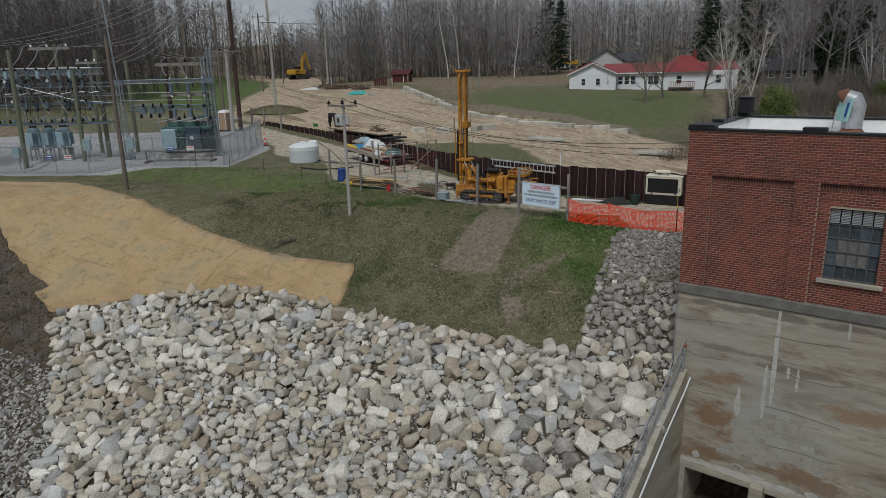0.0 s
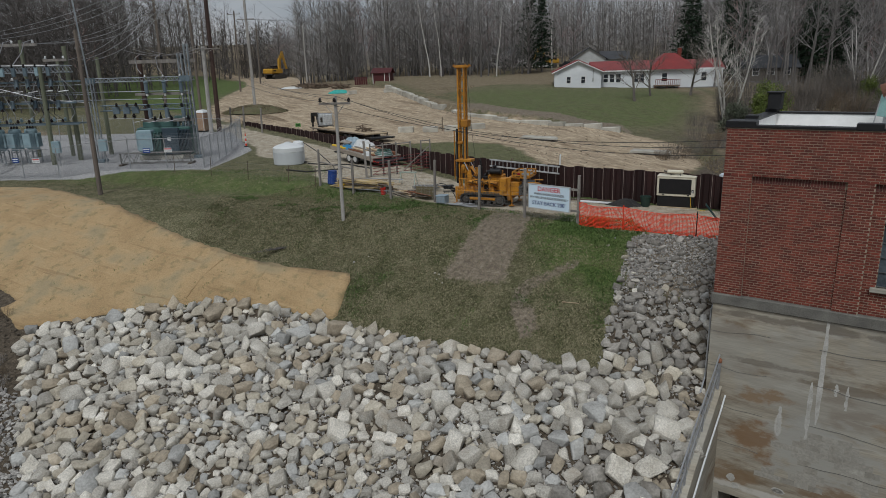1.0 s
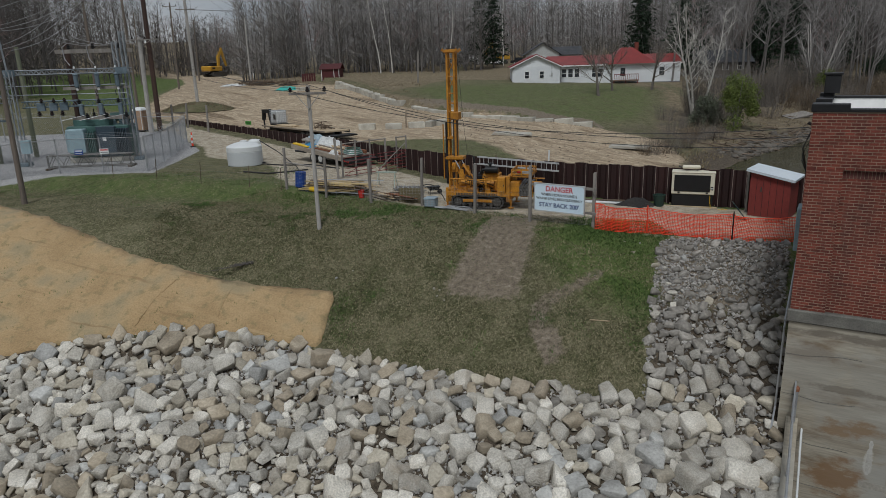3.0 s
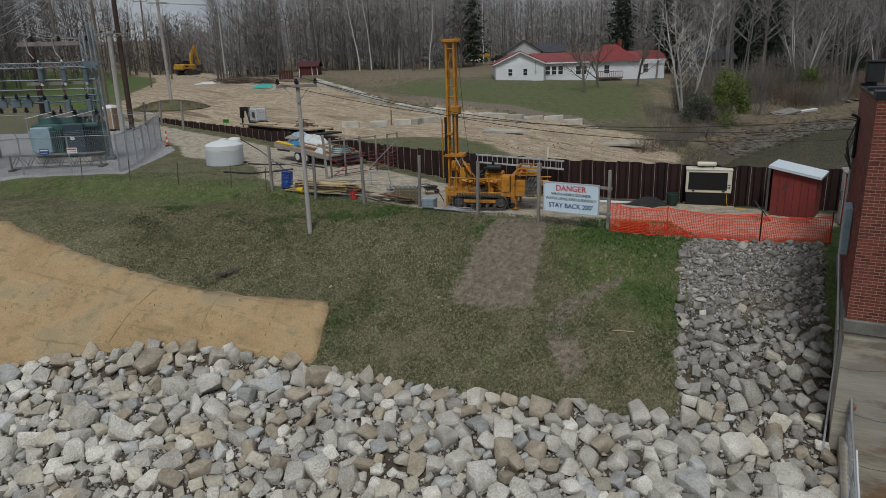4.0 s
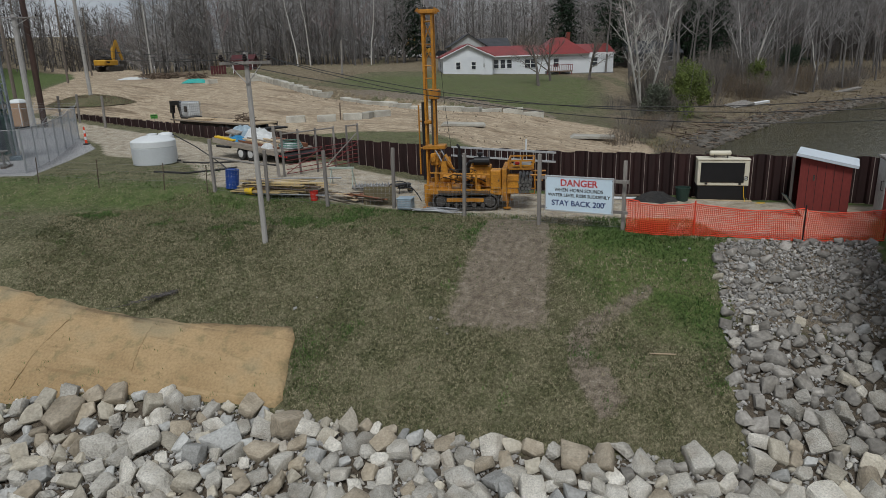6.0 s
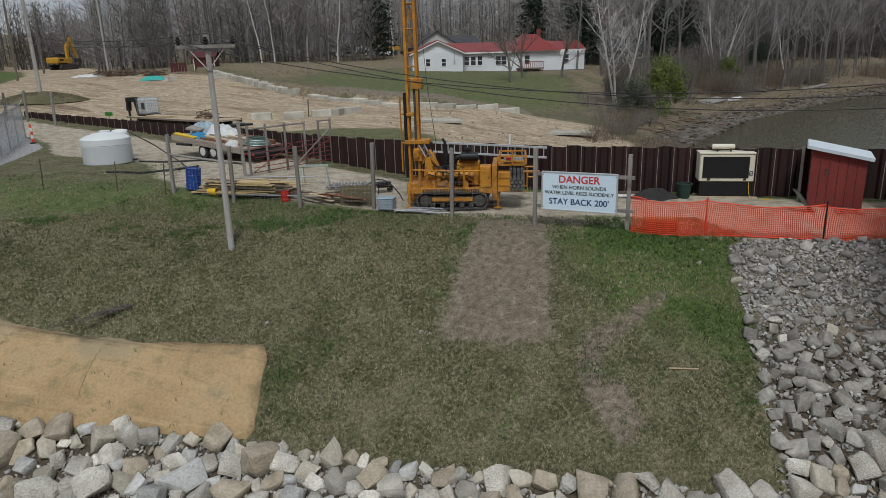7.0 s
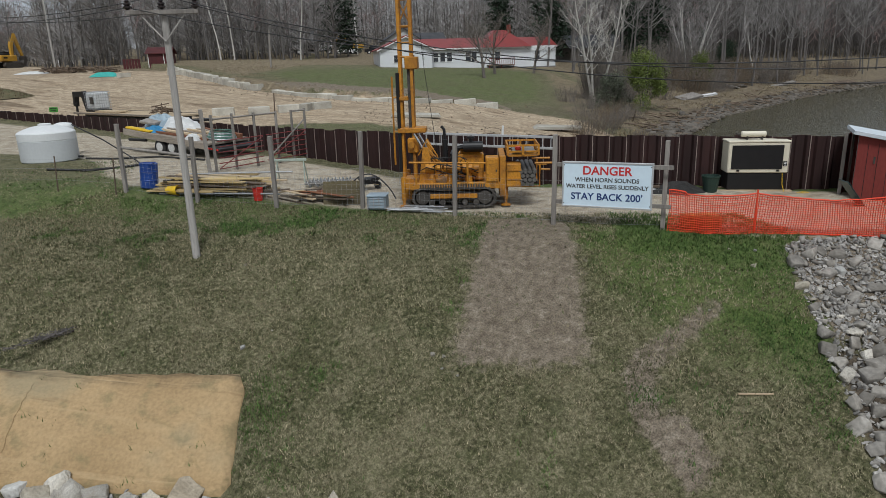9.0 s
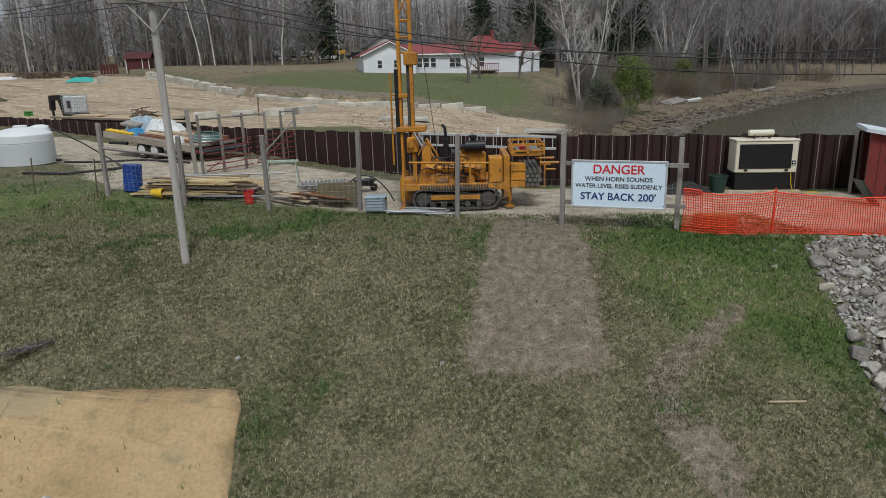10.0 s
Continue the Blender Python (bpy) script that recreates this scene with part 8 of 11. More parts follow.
    for k in range(3):
        part("porch_post", G().box(16.5 + k * 1.9, 16.6 + k * 1.9, 0.62, 0.72, -0.3, 0.55), M_REDSIDE, p)


def plain_house(x, y, rz, W, D, ze, zp, wall_m, roof_m, label, along="x", wins=3):
    h = thing("house", pose(x, y, ground_z(x, y) - 0.1, 0, 0, rz), label, "house")
    part("foundation", G().box(-0.05, W + 0.05, -0.05, D + 0.05, -1.2, 0.25), M_FOUND, h)
    g = G().box(0, W, 0, D, 0.25, ze)
    if along == "y":
        g.add([(0, 0, ze), (W, 0, ze), (W / 2, 0, zp), (0, D, ze), (W, D, ze), (W / 2, D, zp)], [(0, 1, 2), (5, 4, 3), (0, 3, 4, 1), (1, 4, 5, 2), (2, 5, 3, 0)])
    else:
        g.add([(0, 0, ze), (0, D, ze), (0, D / 2, zp), (W, 0, ze), (W, D, ze), (W, D / 2, zp)], [(0, 1, 2), (5, 4, 3), (0, 3, 4, 1), (1, 4, 5, 2), (2, 5, 3, 0)])
    part("wall", g, wall_m, h)
    part("roof", gable_roof(G(), 0, W, 0, D, ze, zp, along), roof_m, h)
    for k in range(wins):
        house_window(h, W * (k + 0.7) / (wins + 0.4), 1.2, 0.9, 1.1, -0.02)
    return h


# ---- machines and vehicles far off ----
def excavator(x, y, rz, swing, yellow, label, s=1.0, z=None):
    e = thing("excavator", pose(x, y, ground_z(x, y), 0, 0, rz), label, "excavator")
    e.scale = (s, s, s)
    for yy in (-1.5, 0.9):
        g = G()
        g.prism([(-2.1, 0.0), (2.1, 0.0), (2.5, 0.35), (2.5, 0.65), (2.15, 1.0), (-2.15, 1.0), (-2.5, 0.65), (-2.5, 0.35)], yy, yy + 0.6)
        for k in range(22):
            g.box(-2.1 + k * 0.2, -2.0 + k * 0.2, yy - 0.02, yy + 0.62, -0.03, 0.0)
            g.box(-2.1 + k * 0.2, -2.0 + k * 0.2, yy - 0.02, yy + 0.62, 1.0, 1.03)
        part("track", g, M_STEEL, e, "muddy crawler track")
    up = part("house_body", G().box(-2.6, 1.2, -1.35, 1.35, 1.25, 2.35, 0.12), yellow, e, m=pose(0, 0, 0, 0, 0, swing))
    part("counterweight", G().box(-3.1, -2.4, -1.4, 1.4, 1.2, 2.4, 0.2), yellow, up)
    part("engine_hood", G().box(-2.4, -0.3, -1.2, 1.2, 2.35, 2.7, 0.1), M_BLACK, up)
    cab = part("cab", G().prism([(-0.2, 1.3), (1.5, 1.3), (1.6, 2.1), (1.3, 3.1), (-0.2, 3.1)], 0.35, 1.35), M_BLACK, up, "black glazed cab")
    part("cab_glass", G().box(0.0, 1.2, 1.352, 1.36, 2.0, 2.95), M_DGLASS, cab)
    part("slew_ring", G().lathe([(0.9, 0.95), (0.9, 1.25)], 20), M_STEEL, e)
    part("boom", G().prism([(0.6, 1.5), (1.15, 1.5), (1.5, 4.3), (2.6, 6.0), (2.5, 6.5), (2.0, 6.4), (0.85, 4.6)], -0.6, -0.15), yellow, up)
    part("stick", G().prism([(2.0, 6.55), (2.6, 6.6), (4.0, 2.3), (3.6, 2.1), (2.5, 4.6)], -0.52, -0.2), yellow, up)
    part("bucket", G().prism([(3.3, 2.2), (4.1, 2.4), (4.3, 1.4), (3.7, 0.6), (3.0, 0.8), (3.4, 1.5)], -0.95, 0.2), M_STEEL, up)
    part("ram", G().tube([(1.4, -0.38, 1.9), (1.9, -0.38, 4.4)], 0.1, 8), M_STEEL, up)
    part("ram", G().tube([(1.1, -0.38, 5.0), (2.0, -0.38, 6.7)], 0.09, 8), M_STEEL, up)
    part("label_bar", G().box(-2.3, -1.3, -1.365, -1.355, 1.75, 2.05), M_BLACK, up)
    return e


def vehicles():
    excavator(-39.6, 194.5, 62, -2, M_CATY, "yellow excavator parked with its boom raised by the road", 1.12)
    q = thing("dump_truck", pose(24.0, 167, ground_z(24, 167), 0, 0, -6), "white-cabbed dump truck with a dark box by the trees", "truck")
    part("dump_box", G().prism([(-5.2, 1.3), (-0.2, 1.3), (-0.2, 2.9), (-5.4, 2.7)], -1.2, 1.2), M_BLACK, q)
    part("cab", G().prism([(0.0, 0.9), (1.5, 0.9), (1.5, 2.0), (1.2, 2.75), (0.0, 2.75)], -1.1, 1.1), M_WHITE, q)
    part("hood", G().box(1.5, 3.0, -0.9, 0.9, 0.9, 1.8, 0.15), M_WHITE, q)
    part("windscreen", G().box(0.3, 1.2, -1.12, -1.105, 1.9, 2.6), M_DGLASS, q)
    part("chassis", G().box(-5.2, 2.9, -0.5, 0.5, 0.6, 0.95), M_BLACK, q)
    for x in (-4.2, -3.0, 2.2):
        for y in (-1.0, 1.0):
            wheel(q, x, y, 0.52, 0.35)
    for i, (x, y, mm, lab) in enumerate(((29.5, 165, M_WHITE, "pale car parked by the trees"), (35.5, 162.5, M_BLACK, "dark pickup parked beside the yellow excavator"))):
        c = thing("car", pose(x, y, ground_z(x, y), 0, 0, -10), lab, "car", "parked vehicles")
        part("car_body", G().prism([(-2.3, 0.4), (2.3, 0.4), (2.35, 0.85), (1.3, 1.0), (0.7, 1.6), (-1.2, 1.65), (-1.5, 1.05), (-2.35, 1.0)], -0.9, 0.9), mm, c)
        part("car_glass", G().prism([(0.6, 1.05), (0.62, 1.5), (-1.1, 1.55), (-1.3, 1.1)], -0.91, -0.901), M_DGLASS, c)
        for wx in (-1.45, 1.45):
            for wy in (-0.8, 0.8):
                wheel(c, wx, wy, 0.35, 0.2)
    excavator(31.2, 167, 180, 4, M_CATY, "yellow excavator with a lowered arm beyond the white house", 0.85)


def yard_things():
    r = random.Random(77)
    s = thing("garden_shed", pose(-8.75, 128.2, ground_z(-7, 129) - 0.35, 0, 0, -14), "dark red shed with a red roof by the woods", "shed")
    s.scale = (1.0, 0.9, 0.86)
    part("wall", G().box(0, 3.2, 0, 3, -0.4, 2.1), M_TRED, s)
    part("roof", gable_roof(G(), 0, 3.2, 0, 3, 2.1, 2.95, "x", 0.3), M_TRED, s)
    for xa in (-0.02, 2.2, 3.1):
        part("trim", G().box(xa, xa + 0.1, -0.03, -0.002, -0.3, 2.1), M_TRIM, s)
    g = thing("garden_shed", pose(-12.4, 131.5, ground_z(-11, 132), 0, 0, -10), "dark brown upright panels beside the red shed", "shed")
    g.scale = (0.7, 0.8, 0.7)
    for k in range(6):
        part("panel", G().box(k * 0.6, k * 0.6 + 0.5, 0, 0.08, -0.3, 1.9), M_TRED, g)
    q = part("tarp", lump(1.9, 1.0, 0.55, 3), M_TEAL, None, m=pose(-13.4, 113.5, ground_z(-13.4, 113.5), 0, 0, 8))
    tagged(q, "teal tarp spread over a heap in the yard", "tarp")
    q = part("tarp", lump(2.4, 1.0, 0.4, 9), M_TARPW, None, m=pose(-24.2, 131, ground_z(-24.2, 131)))
    tagged(q, "grey-white covered pile beside the road", "tarp")
    # brush piles at the wood edge
    for i, (x, y, R) in enumerate(((-18.6, 127, 3.2), (-14.5, 124, 2.6), (-21, 130.5, 2.4))):
        b = G()
        for k in range(90):
            p = Vector((r.gauss(0, R * 0.4), r.gauss(0, 0.8), r.uniform(0, 0.7)))
            d = Vector((r.gauss(0, 1), r.gauss(0, 1), r.uniform(-0.1, 0.5))).normalized() * r.uniform(0.8, 2.2)
            b.tube([p - d * 0.5, p + d * 0.5], [0.06, 0.02], 4, False)
        q = part("brush_pile", b, M_DKWOOD, None, m=pose(x, y, ground_z(x, y) + 0.1))
        tagged(q, "heap of cut grey branches at the wood edge", "brush pile", "brush piles", "stuff")
    # driftwood and rubble on the shore
    g = G()
    for k in range(190):
        f = r.random()
        x = float(np.interp(f, [0, 0.25, 0.5, 0.75, 1], [27, 36, 47, 64, 100]))
        y = float(np.interp(x, [p[0] for p in SHORE], [p[1] for p in SHORE])) + abs(r.gauss(0, 3.2)) + 0.6
        p = Vector((x, y, ground_z(x, y) + 0.08))
        d = Vector((r.gauss(0, 1), r.gauss(0, 0.6), r.uniform(-0.1, 0.25))).normalized() * r.uniform(0.4, 2.4)
        g.tube([p - d * 0.5, p + d * 0.1 + Vector((0, 0, 0.08)), p + d * 0.5], [0.06, 0.05, 0.02], 4, False)
    q = part("driftwood", g, M_DKWOOD)
    tagged(q, "bleached driftwood strewn along the muddy shore", "driftwood", kind="stuff")
    g = G()
    for k in range(500):
        f = r.random()
        x = float(np.interp(f, [0, 0.25, 0.5, 0.75, 1], [27, 36, 50, 70, 106]))
        y = float(np.interp(x, [p[0] for p in SHORE], [p[1] for p in SHORE])) + abs(r.gauss(0, 1.6)) + 0.2
        sz = r.uniform(0.1, 0.38)
        g.box(-sz, sz, -sz * 0.8, sz * 0.8, -sz * 0.4, sz * 0.5, sz * 0.25, pose(x, y, ground_z(x, y), r.uniform(-20, 20), r.uniform(-20, 20), r.uniform(0, 360)))
    q = part("shore_stones", g, mat("muddy_stone", (0.13, 0.115, 0.095), (0.08, 0.07, 0.06), 0.9, rnd=0.3))
    tagged(q, "small muddy stones along the waterline", "stones", kind="stuff")
    for x, y, a, L, W, mm, lab in ((48.4, 79.6, 15, 3.6, 1.5, M_WEATHERED, "collapsed grey dock section on the shore"), (51.5, 80.6, -5, 3.4, 0.4, M_WHITE, "white board on the collapsed dock"),
                                   (65.6, 91.0, 70, 2.2, 1.4, M_WEATHERED, "grey wooden crate panel tipped on the bank"), (68.2, 92.3, 110, 1.8, 1.3, M_WEATHERED, "grey wooden panel tipped on the bank"),
                                   (78.5, 94.3, 8, 5.5, 0.7, M_WEATHERED, "long weathered dock lying along the shore"), (93, 96.5, -12, 4.5, 1.5, M_DKWOOD, "dark capsized raft on the shore")):
        d = thing("dock_section", pose(x, y, ground_z(x, y) + 0.2, 12, -6, a), lab, "dock")
        n = max(2, int(L / 0.35))
        for k in range(n):
            part("plank", G().box(-L / 2 + k * L / n, -L / 2 + (k + 0.85) * L / n, -W / 2, W / 2, 0.06, 0.12), mm, d)
        for yy in (-W / 2 + 0.08, W / 2 - 0.08):
            part("stringer", G().box(-L / 2, L / 2, yy - 0.05, yy + 0.05, -0.1, 0.058), mm, d)
    # mound round the guyed pole
    # delineator, sign
    c = thing("traffic_cone", pose(-16.6, 63.2, ground_z(-16.6, 63.2)), "orange and white striped traffic delineator on a black base", "cone")
    part("base", G().lathe([(0.22, 0), (0.22, 0.06), (0.1, 0.1)], 8), M_RUBBER, c)
    for k in range(5):
        part("band", G().lathe([(0.085 - 0.008 * k, 0.1 + k * 0.22), (0.082 - 0.008 * k, 0.318 + k * 0.22)], 12), M_WHITE if k % 2 else M_ORANGE, c)
    s = thing("site_sign", pose(-13.6, 73.6, ground_z(-13.6, 73.6), 0, 0, -20), "small green sign on a post by the sheet piles", "sign")
    s.scale = (0.62, 0.62, 0.62)
    part("sign_plate", G().box(-0.5, 0.5, -0.02, 0.02, 0.85, 1.4, 0.01), mat("sign_green", (0.06, 0.26, 0.04), (0.05, 0.2, 0.035), 0.5), s)
    part("sign_bar", G().box(-0.38, 0.38, -0.026, -0.021, 1.2, 1.28), M_BLACK, s)
    part("sign_bar", G().box(-0.3, 0.3, -0.026, -0.021, 1.0, 1.06), M_BLACK, s)
    part("sign_post", G().box(-0.03, 0.03, 0.021, 0.06, 0, 1.3), M_WEATHERED, s)
    for x, y, h in ((-19.0, 77.2, 2.4), (-16.4, 74.0, 2.5), (-20.8, 78.6, 2.2)):
        q = part("timber_post", G().tube([(0, 0, -0.2), (0, 0, h)], 0.1, 8), M_WEATHERED, None, m=pose(x - 1.0, y - 0.5, ground_z(x, y), 1, 2, 0))
        tagged(q, "round timber post at the end of the sheet piles", "post", "timber posts")


# ---- utility poles and wires ----
M_POLEW = mat("silver_grey_pole_wood", (0.40, 0.385, 0.36), (0.28, 0.265, 0.245), 0.9, big=2, fine=20, stretch=(1, 1, 0.1), bump=0.3)
M_POLEB = mat("creosote_brown_pole", (0.075, 0.043, 0.032), (0.04, 0.026, 0.022), 0.9, big=2, fine=20, stretch=(1, 1, 0.1), bump=0.3)
M_POLED = mat("dull_brown_pole_wood", (0.17, 0.14, 0.115), (0.12, 0.10, 0.085), 0.9, big=2, fine=20, stretch=(1, 1, 0.1))
M_INS = mat("dark_glazed_insulator", (0.025, 0.016, 0.014), (0.02, 0.014, 0.013), 0.25, big=3, fine=20, spec=0.6)


def insulator(x, y, z, parent, s=1.0, m=None):
    prof = [(0.03, 0), (0.05, 0.02), (0.1, 0.05), (0.1, 0.07), (0.05, 0.09), (0.085, 0.12), (0.085, 0.14), (0.04, 0.17), (0.06, 0.19), (0.03, 0.22)]
    return part("insulator", G().lathe([(a * s, b * s) for a, b in prof], 12, pose(x, y, z)), m or M_INS, parent)


def pole(x, y, h, r0, r1, mm, label, lean=(0, 0), arms=(), rz=0):
    z = ground_z(x, y)
    p = thing("utility_pole", pose(x, y, z, 0, 0, rz), label, "utility pole", "utility poles")
    n = 8
    part("shaft", G().tube([(lean[0] * k / n, lean[1] * k / n, -0.4 + (h + 0.4) * k / n) for k in range(n + 1)], [r0 + (r1 - r0) * k / n for k in range(n + 1)], 12), mm, p, smooth=False)
    for za, half, count in arms:
        f = za / h
        cx, cy = lean[0] * f, lean[1] * f
        a = part("crossarm", G().box(cx - half, cx + half, cy - r1 - 0.11, cy - r1 - 0.01, za - 0.05, za + 0.05, 0.008), M_WEATHERED, p)
        for s in (-1, 1):
            part("arm_brace", G().tube([(cx + s * half * 0.6, cy - r1 - 0.06, za - 0.06), (cx, cy - r1 - 0.04, za - 0.65)], 0.018, 5), M_POLEW, p)
        for k in range(count):
            xx = cx - half * 0.92 + 2 * half * 0.92 * (k / (count - 1) if count > 1 else 0.5)
            insulator(xx, cy - r1 - 0.06, za + 0.06, p)
    return p


def wire(p, q, sag, r_, mm, n=14):
    p, q = Vector(p), Vector(q)
    return G().tube([p.lerp(q, k / n) - Vector((0, 0, 4 * sag * (k / n) * (1 - k / n))) for k in range(n + 1)], r_, 4, False)


def poles():
    pole(-5.13, 36.09, 6.28, 0.10, 0.078, M_POLEW, "silver-grey utility pole on the grass slope with one crossarm", (0.0, 0.0), ((5.95, 0.82, 3),), rz=-14)
    pole(-21.2, 44.2, 9.9, 0.15, 0.1, M_POLED, "brown wooden pole at the edge of the grass", (0.0, 0.2))
    pole(-22.4, 75.5, 18.5, 0.25, 0.19, M_POLEB, "tall creosote-brown pole beside the substation", (0.1, 0.1))
    pole(-23.1, 74.85, 8.85, 0.22, 0.2, M_POLEW, "stout silver-grey pole topped with switchgear", (0.15, 0.0), ((8.6, 1.8, 4),))
    pole(-22.2, 92.0, 19.5, 0.2, 0.15, M_POLEW, "tall pale pole standing in a grassy mound", (-0.1, 0.0), ((11.6, 1.1, 0), (16.5, 0.4, 1)))
    pole(-22.3, 138, 11.5, 0.16, 0.12, M_POLEW, "grey utility pole beside the road", (-0.1, 0))
    for x, y, h in ((-33, 128, 14), (-46, 152, 14), (-37.5, 165, 13), (-52, 220, 13)):
        pole(x, y, h, 0.17, 0.12, M_POLED, "distant utility pole with a crossarm by the road", (0.3, 0), ((h - 0.6, 1.2, 2),), rz=-12)
    pole(-31.2, 85, 15.5, 0.18, 0.13, M_POLED, "grey pole with two crossarms behind the substation", (0.2, 0), ((15.0, 1.3, 3), (12.2, 1.4, 3)))
    pole(-26.8, 84, 14.0, 0.17, 0.13, M_POLED, "grey pole behind the substation", (0, 0), ((13.4, 0.9, 2),))
    mound = G()
    n = 26
    vs, fs = [(0, 0, 0.95)], []
    for ring in range(1, 6):
        for k in range(n):
            a, f = 2 * math.pi * k / n, ring / 5
            vs.append((4.6 * f * math.cos(a) * (1 + 0.06 * math.sin(3 * a)), 3.2 * f * math.sin(a), 0.95 * (1 - f * f) - 0.08 * f + 0.05 * math.sin(5 * a + ring)))
    fs = [(0, 1 + k, 1 + (k + 1) % n) for k in range(n)]
    for ring in range(4):
        for k in range(n):
            a, b = 1 + ring * n + k, 1 + ring * n + (k + 1) % n
            fs.append((a, a + n, b + n, b))
    mound.add(vs, fs)
    q = part("mound", mound, mat("rough_grass", (0.085, 0.09, 0.04), (0.14, 0.12, 0.07), 0.95, big=1.2, fine=9, grain=0.4, bump=0.6, depth=0.08), None, smooth=True, m=pose(-22.2, 92, ground_z(-22.2, 92)))
    tagged(q, "grassy mound round the foot of a pole", "mound", kind="structure")
    lines = thing("power_lines", pose(0, 0, 0), "overhead cables sagging between the poles and the power house", "power line")
    # service cables to the power house
    top = Vector((-5.13, 36.0, 4.95))
    for k, d in enumerate((-0.79, 0.0, 0.79)):
        a = top + Vector((d * 0.97, -d * 0.24, 0.1 if d else 0.35))
        e = Vector((10.83 + 0.06 * k, 25.5 + 0.07 * k, 3.75 - 0.3 * k))
        part("cable", wire(a, e, 0.82, 0.011, M_WIRE), M_WIRE, lines)
        b = Vector((-23.4 + d, 74.7, 9.4))
        part("cable", wire(a, b, 1.1, 0.010, M_WIRE), M_WIRE, lines)
    # long lines across the clearing
    for a, e, sag, rr in (((-22.6, 92, 13.2), (62, 84, 16.5), 2.4, 0.02), ((-22.6, 92, 13.2), (62, 85.5, 17.2), 2.2, 0.02), ((-22.2, 92, 18.2), (66, 92, 22), 2.5, 0.02),
                          ((-22.6, 92, 13.2), (-23.6, 73, 9.2), 0.5, 0.015), ((-22.4, 92, 18), (-30, 85, 16.7), 0.4, 0.015), ((-22.2, 92, 17), (-22.3, 138, 15), 0.8, 0.02),
                          ((-31, 85, 16.7), (-33, 128, 17), 0.8, 0.02), ((-30, 85, 13.9), (-46, 152, 17.4), 1.2, 0.02), ((-22.3, 138, 14.6), (-37.5, 165, 17), 0.9, 0.02)):
        part("cable", wire(a, e, sag, rr, M_PWIRE), M_PWIRE, lines)
    for k in range(3):
        part("cable", wire((-32.4 + 1.2 * k, 84.8, 16.9), (-44 + 3.0 * k, 60, 9.6), 1.4, 0.02, M_PWIRE), M_PWIRE, lines)
        part("cable", wire((-32.4 + 1.2 * k, 84.8, 14.1), (-30 + 1.2 * k, 60, 7.9), 1.0, 0.02, M_PWIRE), M_PWIRE, lines)
        part("cable", wire((-30.6 + 0.7 * k, 85.2, 15.2), (-36 + 2.4 * k, 61, 9.5), 1.6, 0.02, M_PWIRE), M_PWIRE, lines)
        part("cable", wire((-24 + 0.9 * k, 57.2, 8.6), (-23.6 + 0.8 * k, 73, 9.2), 0.6, 0.016, M_PWIRE), M_PWIRE, lines)


# ---- substation ----
M_SGREEN = mat("transformer_green", (0.065, 0.145, 0.13), (0.045, 0.10, 0.092), 0.5, big=1.5, fine=15, grain=0.12)
M_SGREY = mat("transformer_grey", (0.28, 0.39, 0.43), (0.21, 0.295, 0.33), 0.5, big=1.5, fine=15, grain=0.1)
M_SDARK = mat("transformer_dark_radiator", (0.04, 0.065, 0.085), (0.028, 0.045, 0.06), 0.5, big=1.5, fine=15)
M_SBEAM = mat("galvanised_lattice", (0.30, 0.325, 0.345), (0.18, 0.20, 0.215), 0.55, 0.3, big=2, fine=15)
M_SSTEELB = mat("blue_grey_switch_steel", (0.15, 0.195, 0.225), (0.09, 0.125, 0.148), 0.5, 0.2, big=2, fine=15)
M_SLAT = mat("weathered_dull_galvanising", (0.17, 0.165, 0.155), (0.10, 0.096, 0.09), 0.7, 0.2, big=2, fine=15)
M_TPOLE = mat("green_treated_pole", (0.17, 0.18, 0.125), (0.12, 0.13, 0.09), 0.9, big=2, fine=20, stretch=(1, 1, 0.1))


def lattice(p, h, w, parent, mm=None):
    mm = mm or M_SBEAM
    g = G()
    for a in (-w, w):
        for b in (-w, w):
            g.box(p[0] + a - 0.035, p[0] + a + 0.035, p[1] + b - 0.035, p[1] + b + 0.035, p[2], p[2] + h)
    n = int(h / (w * 2.4))
    for k in range(n):
        z0, z1 = p[2] + h * k / n, p[2] + h * (k + 1) / n
        s = 1 if k % 2 else -1
        g.tube([(p[0] - s * w, p[1] - w, z0), (p[0] + s * w, p[1] - w, z1)], 0.02, 4)
        g.tube([(p[0] - w, p[1] - s * w, z0), (p[0] - w, p[1] + s * w, z1)], 0.02, 4)
        g.tube([(p[0] + w, p[1] - s * w, z0), (p[0] + w, p[1] + s * w, z1)], 0.02, 4)
    return part("lattice_column", g, mm, parent)


def truss(a, b, h, parent, mm=None, nm="truss"):
    g = G()
    a, b = Vector(a), Vector(b)
    up = Vector((0, 0, h))
    for o in (Vector((0, 0, 0)), up):
        g.tube([a + o, b + o], 0.04, 4)
    n = max(2, int((b - a).length / (h * 1.2)))
    for k in range(n):
        p, q = a.lerp(b, k / n), a.lerp(b, (k + 1) / n)
        g.tube([p, p.lerp(q, 0.5) + up], 0.022, 4)
        g.tube([p.lerp(q, 0.5) + up, q], 0.022, 4)
    return part(nm, g, mm or M_SBEAM, parent)


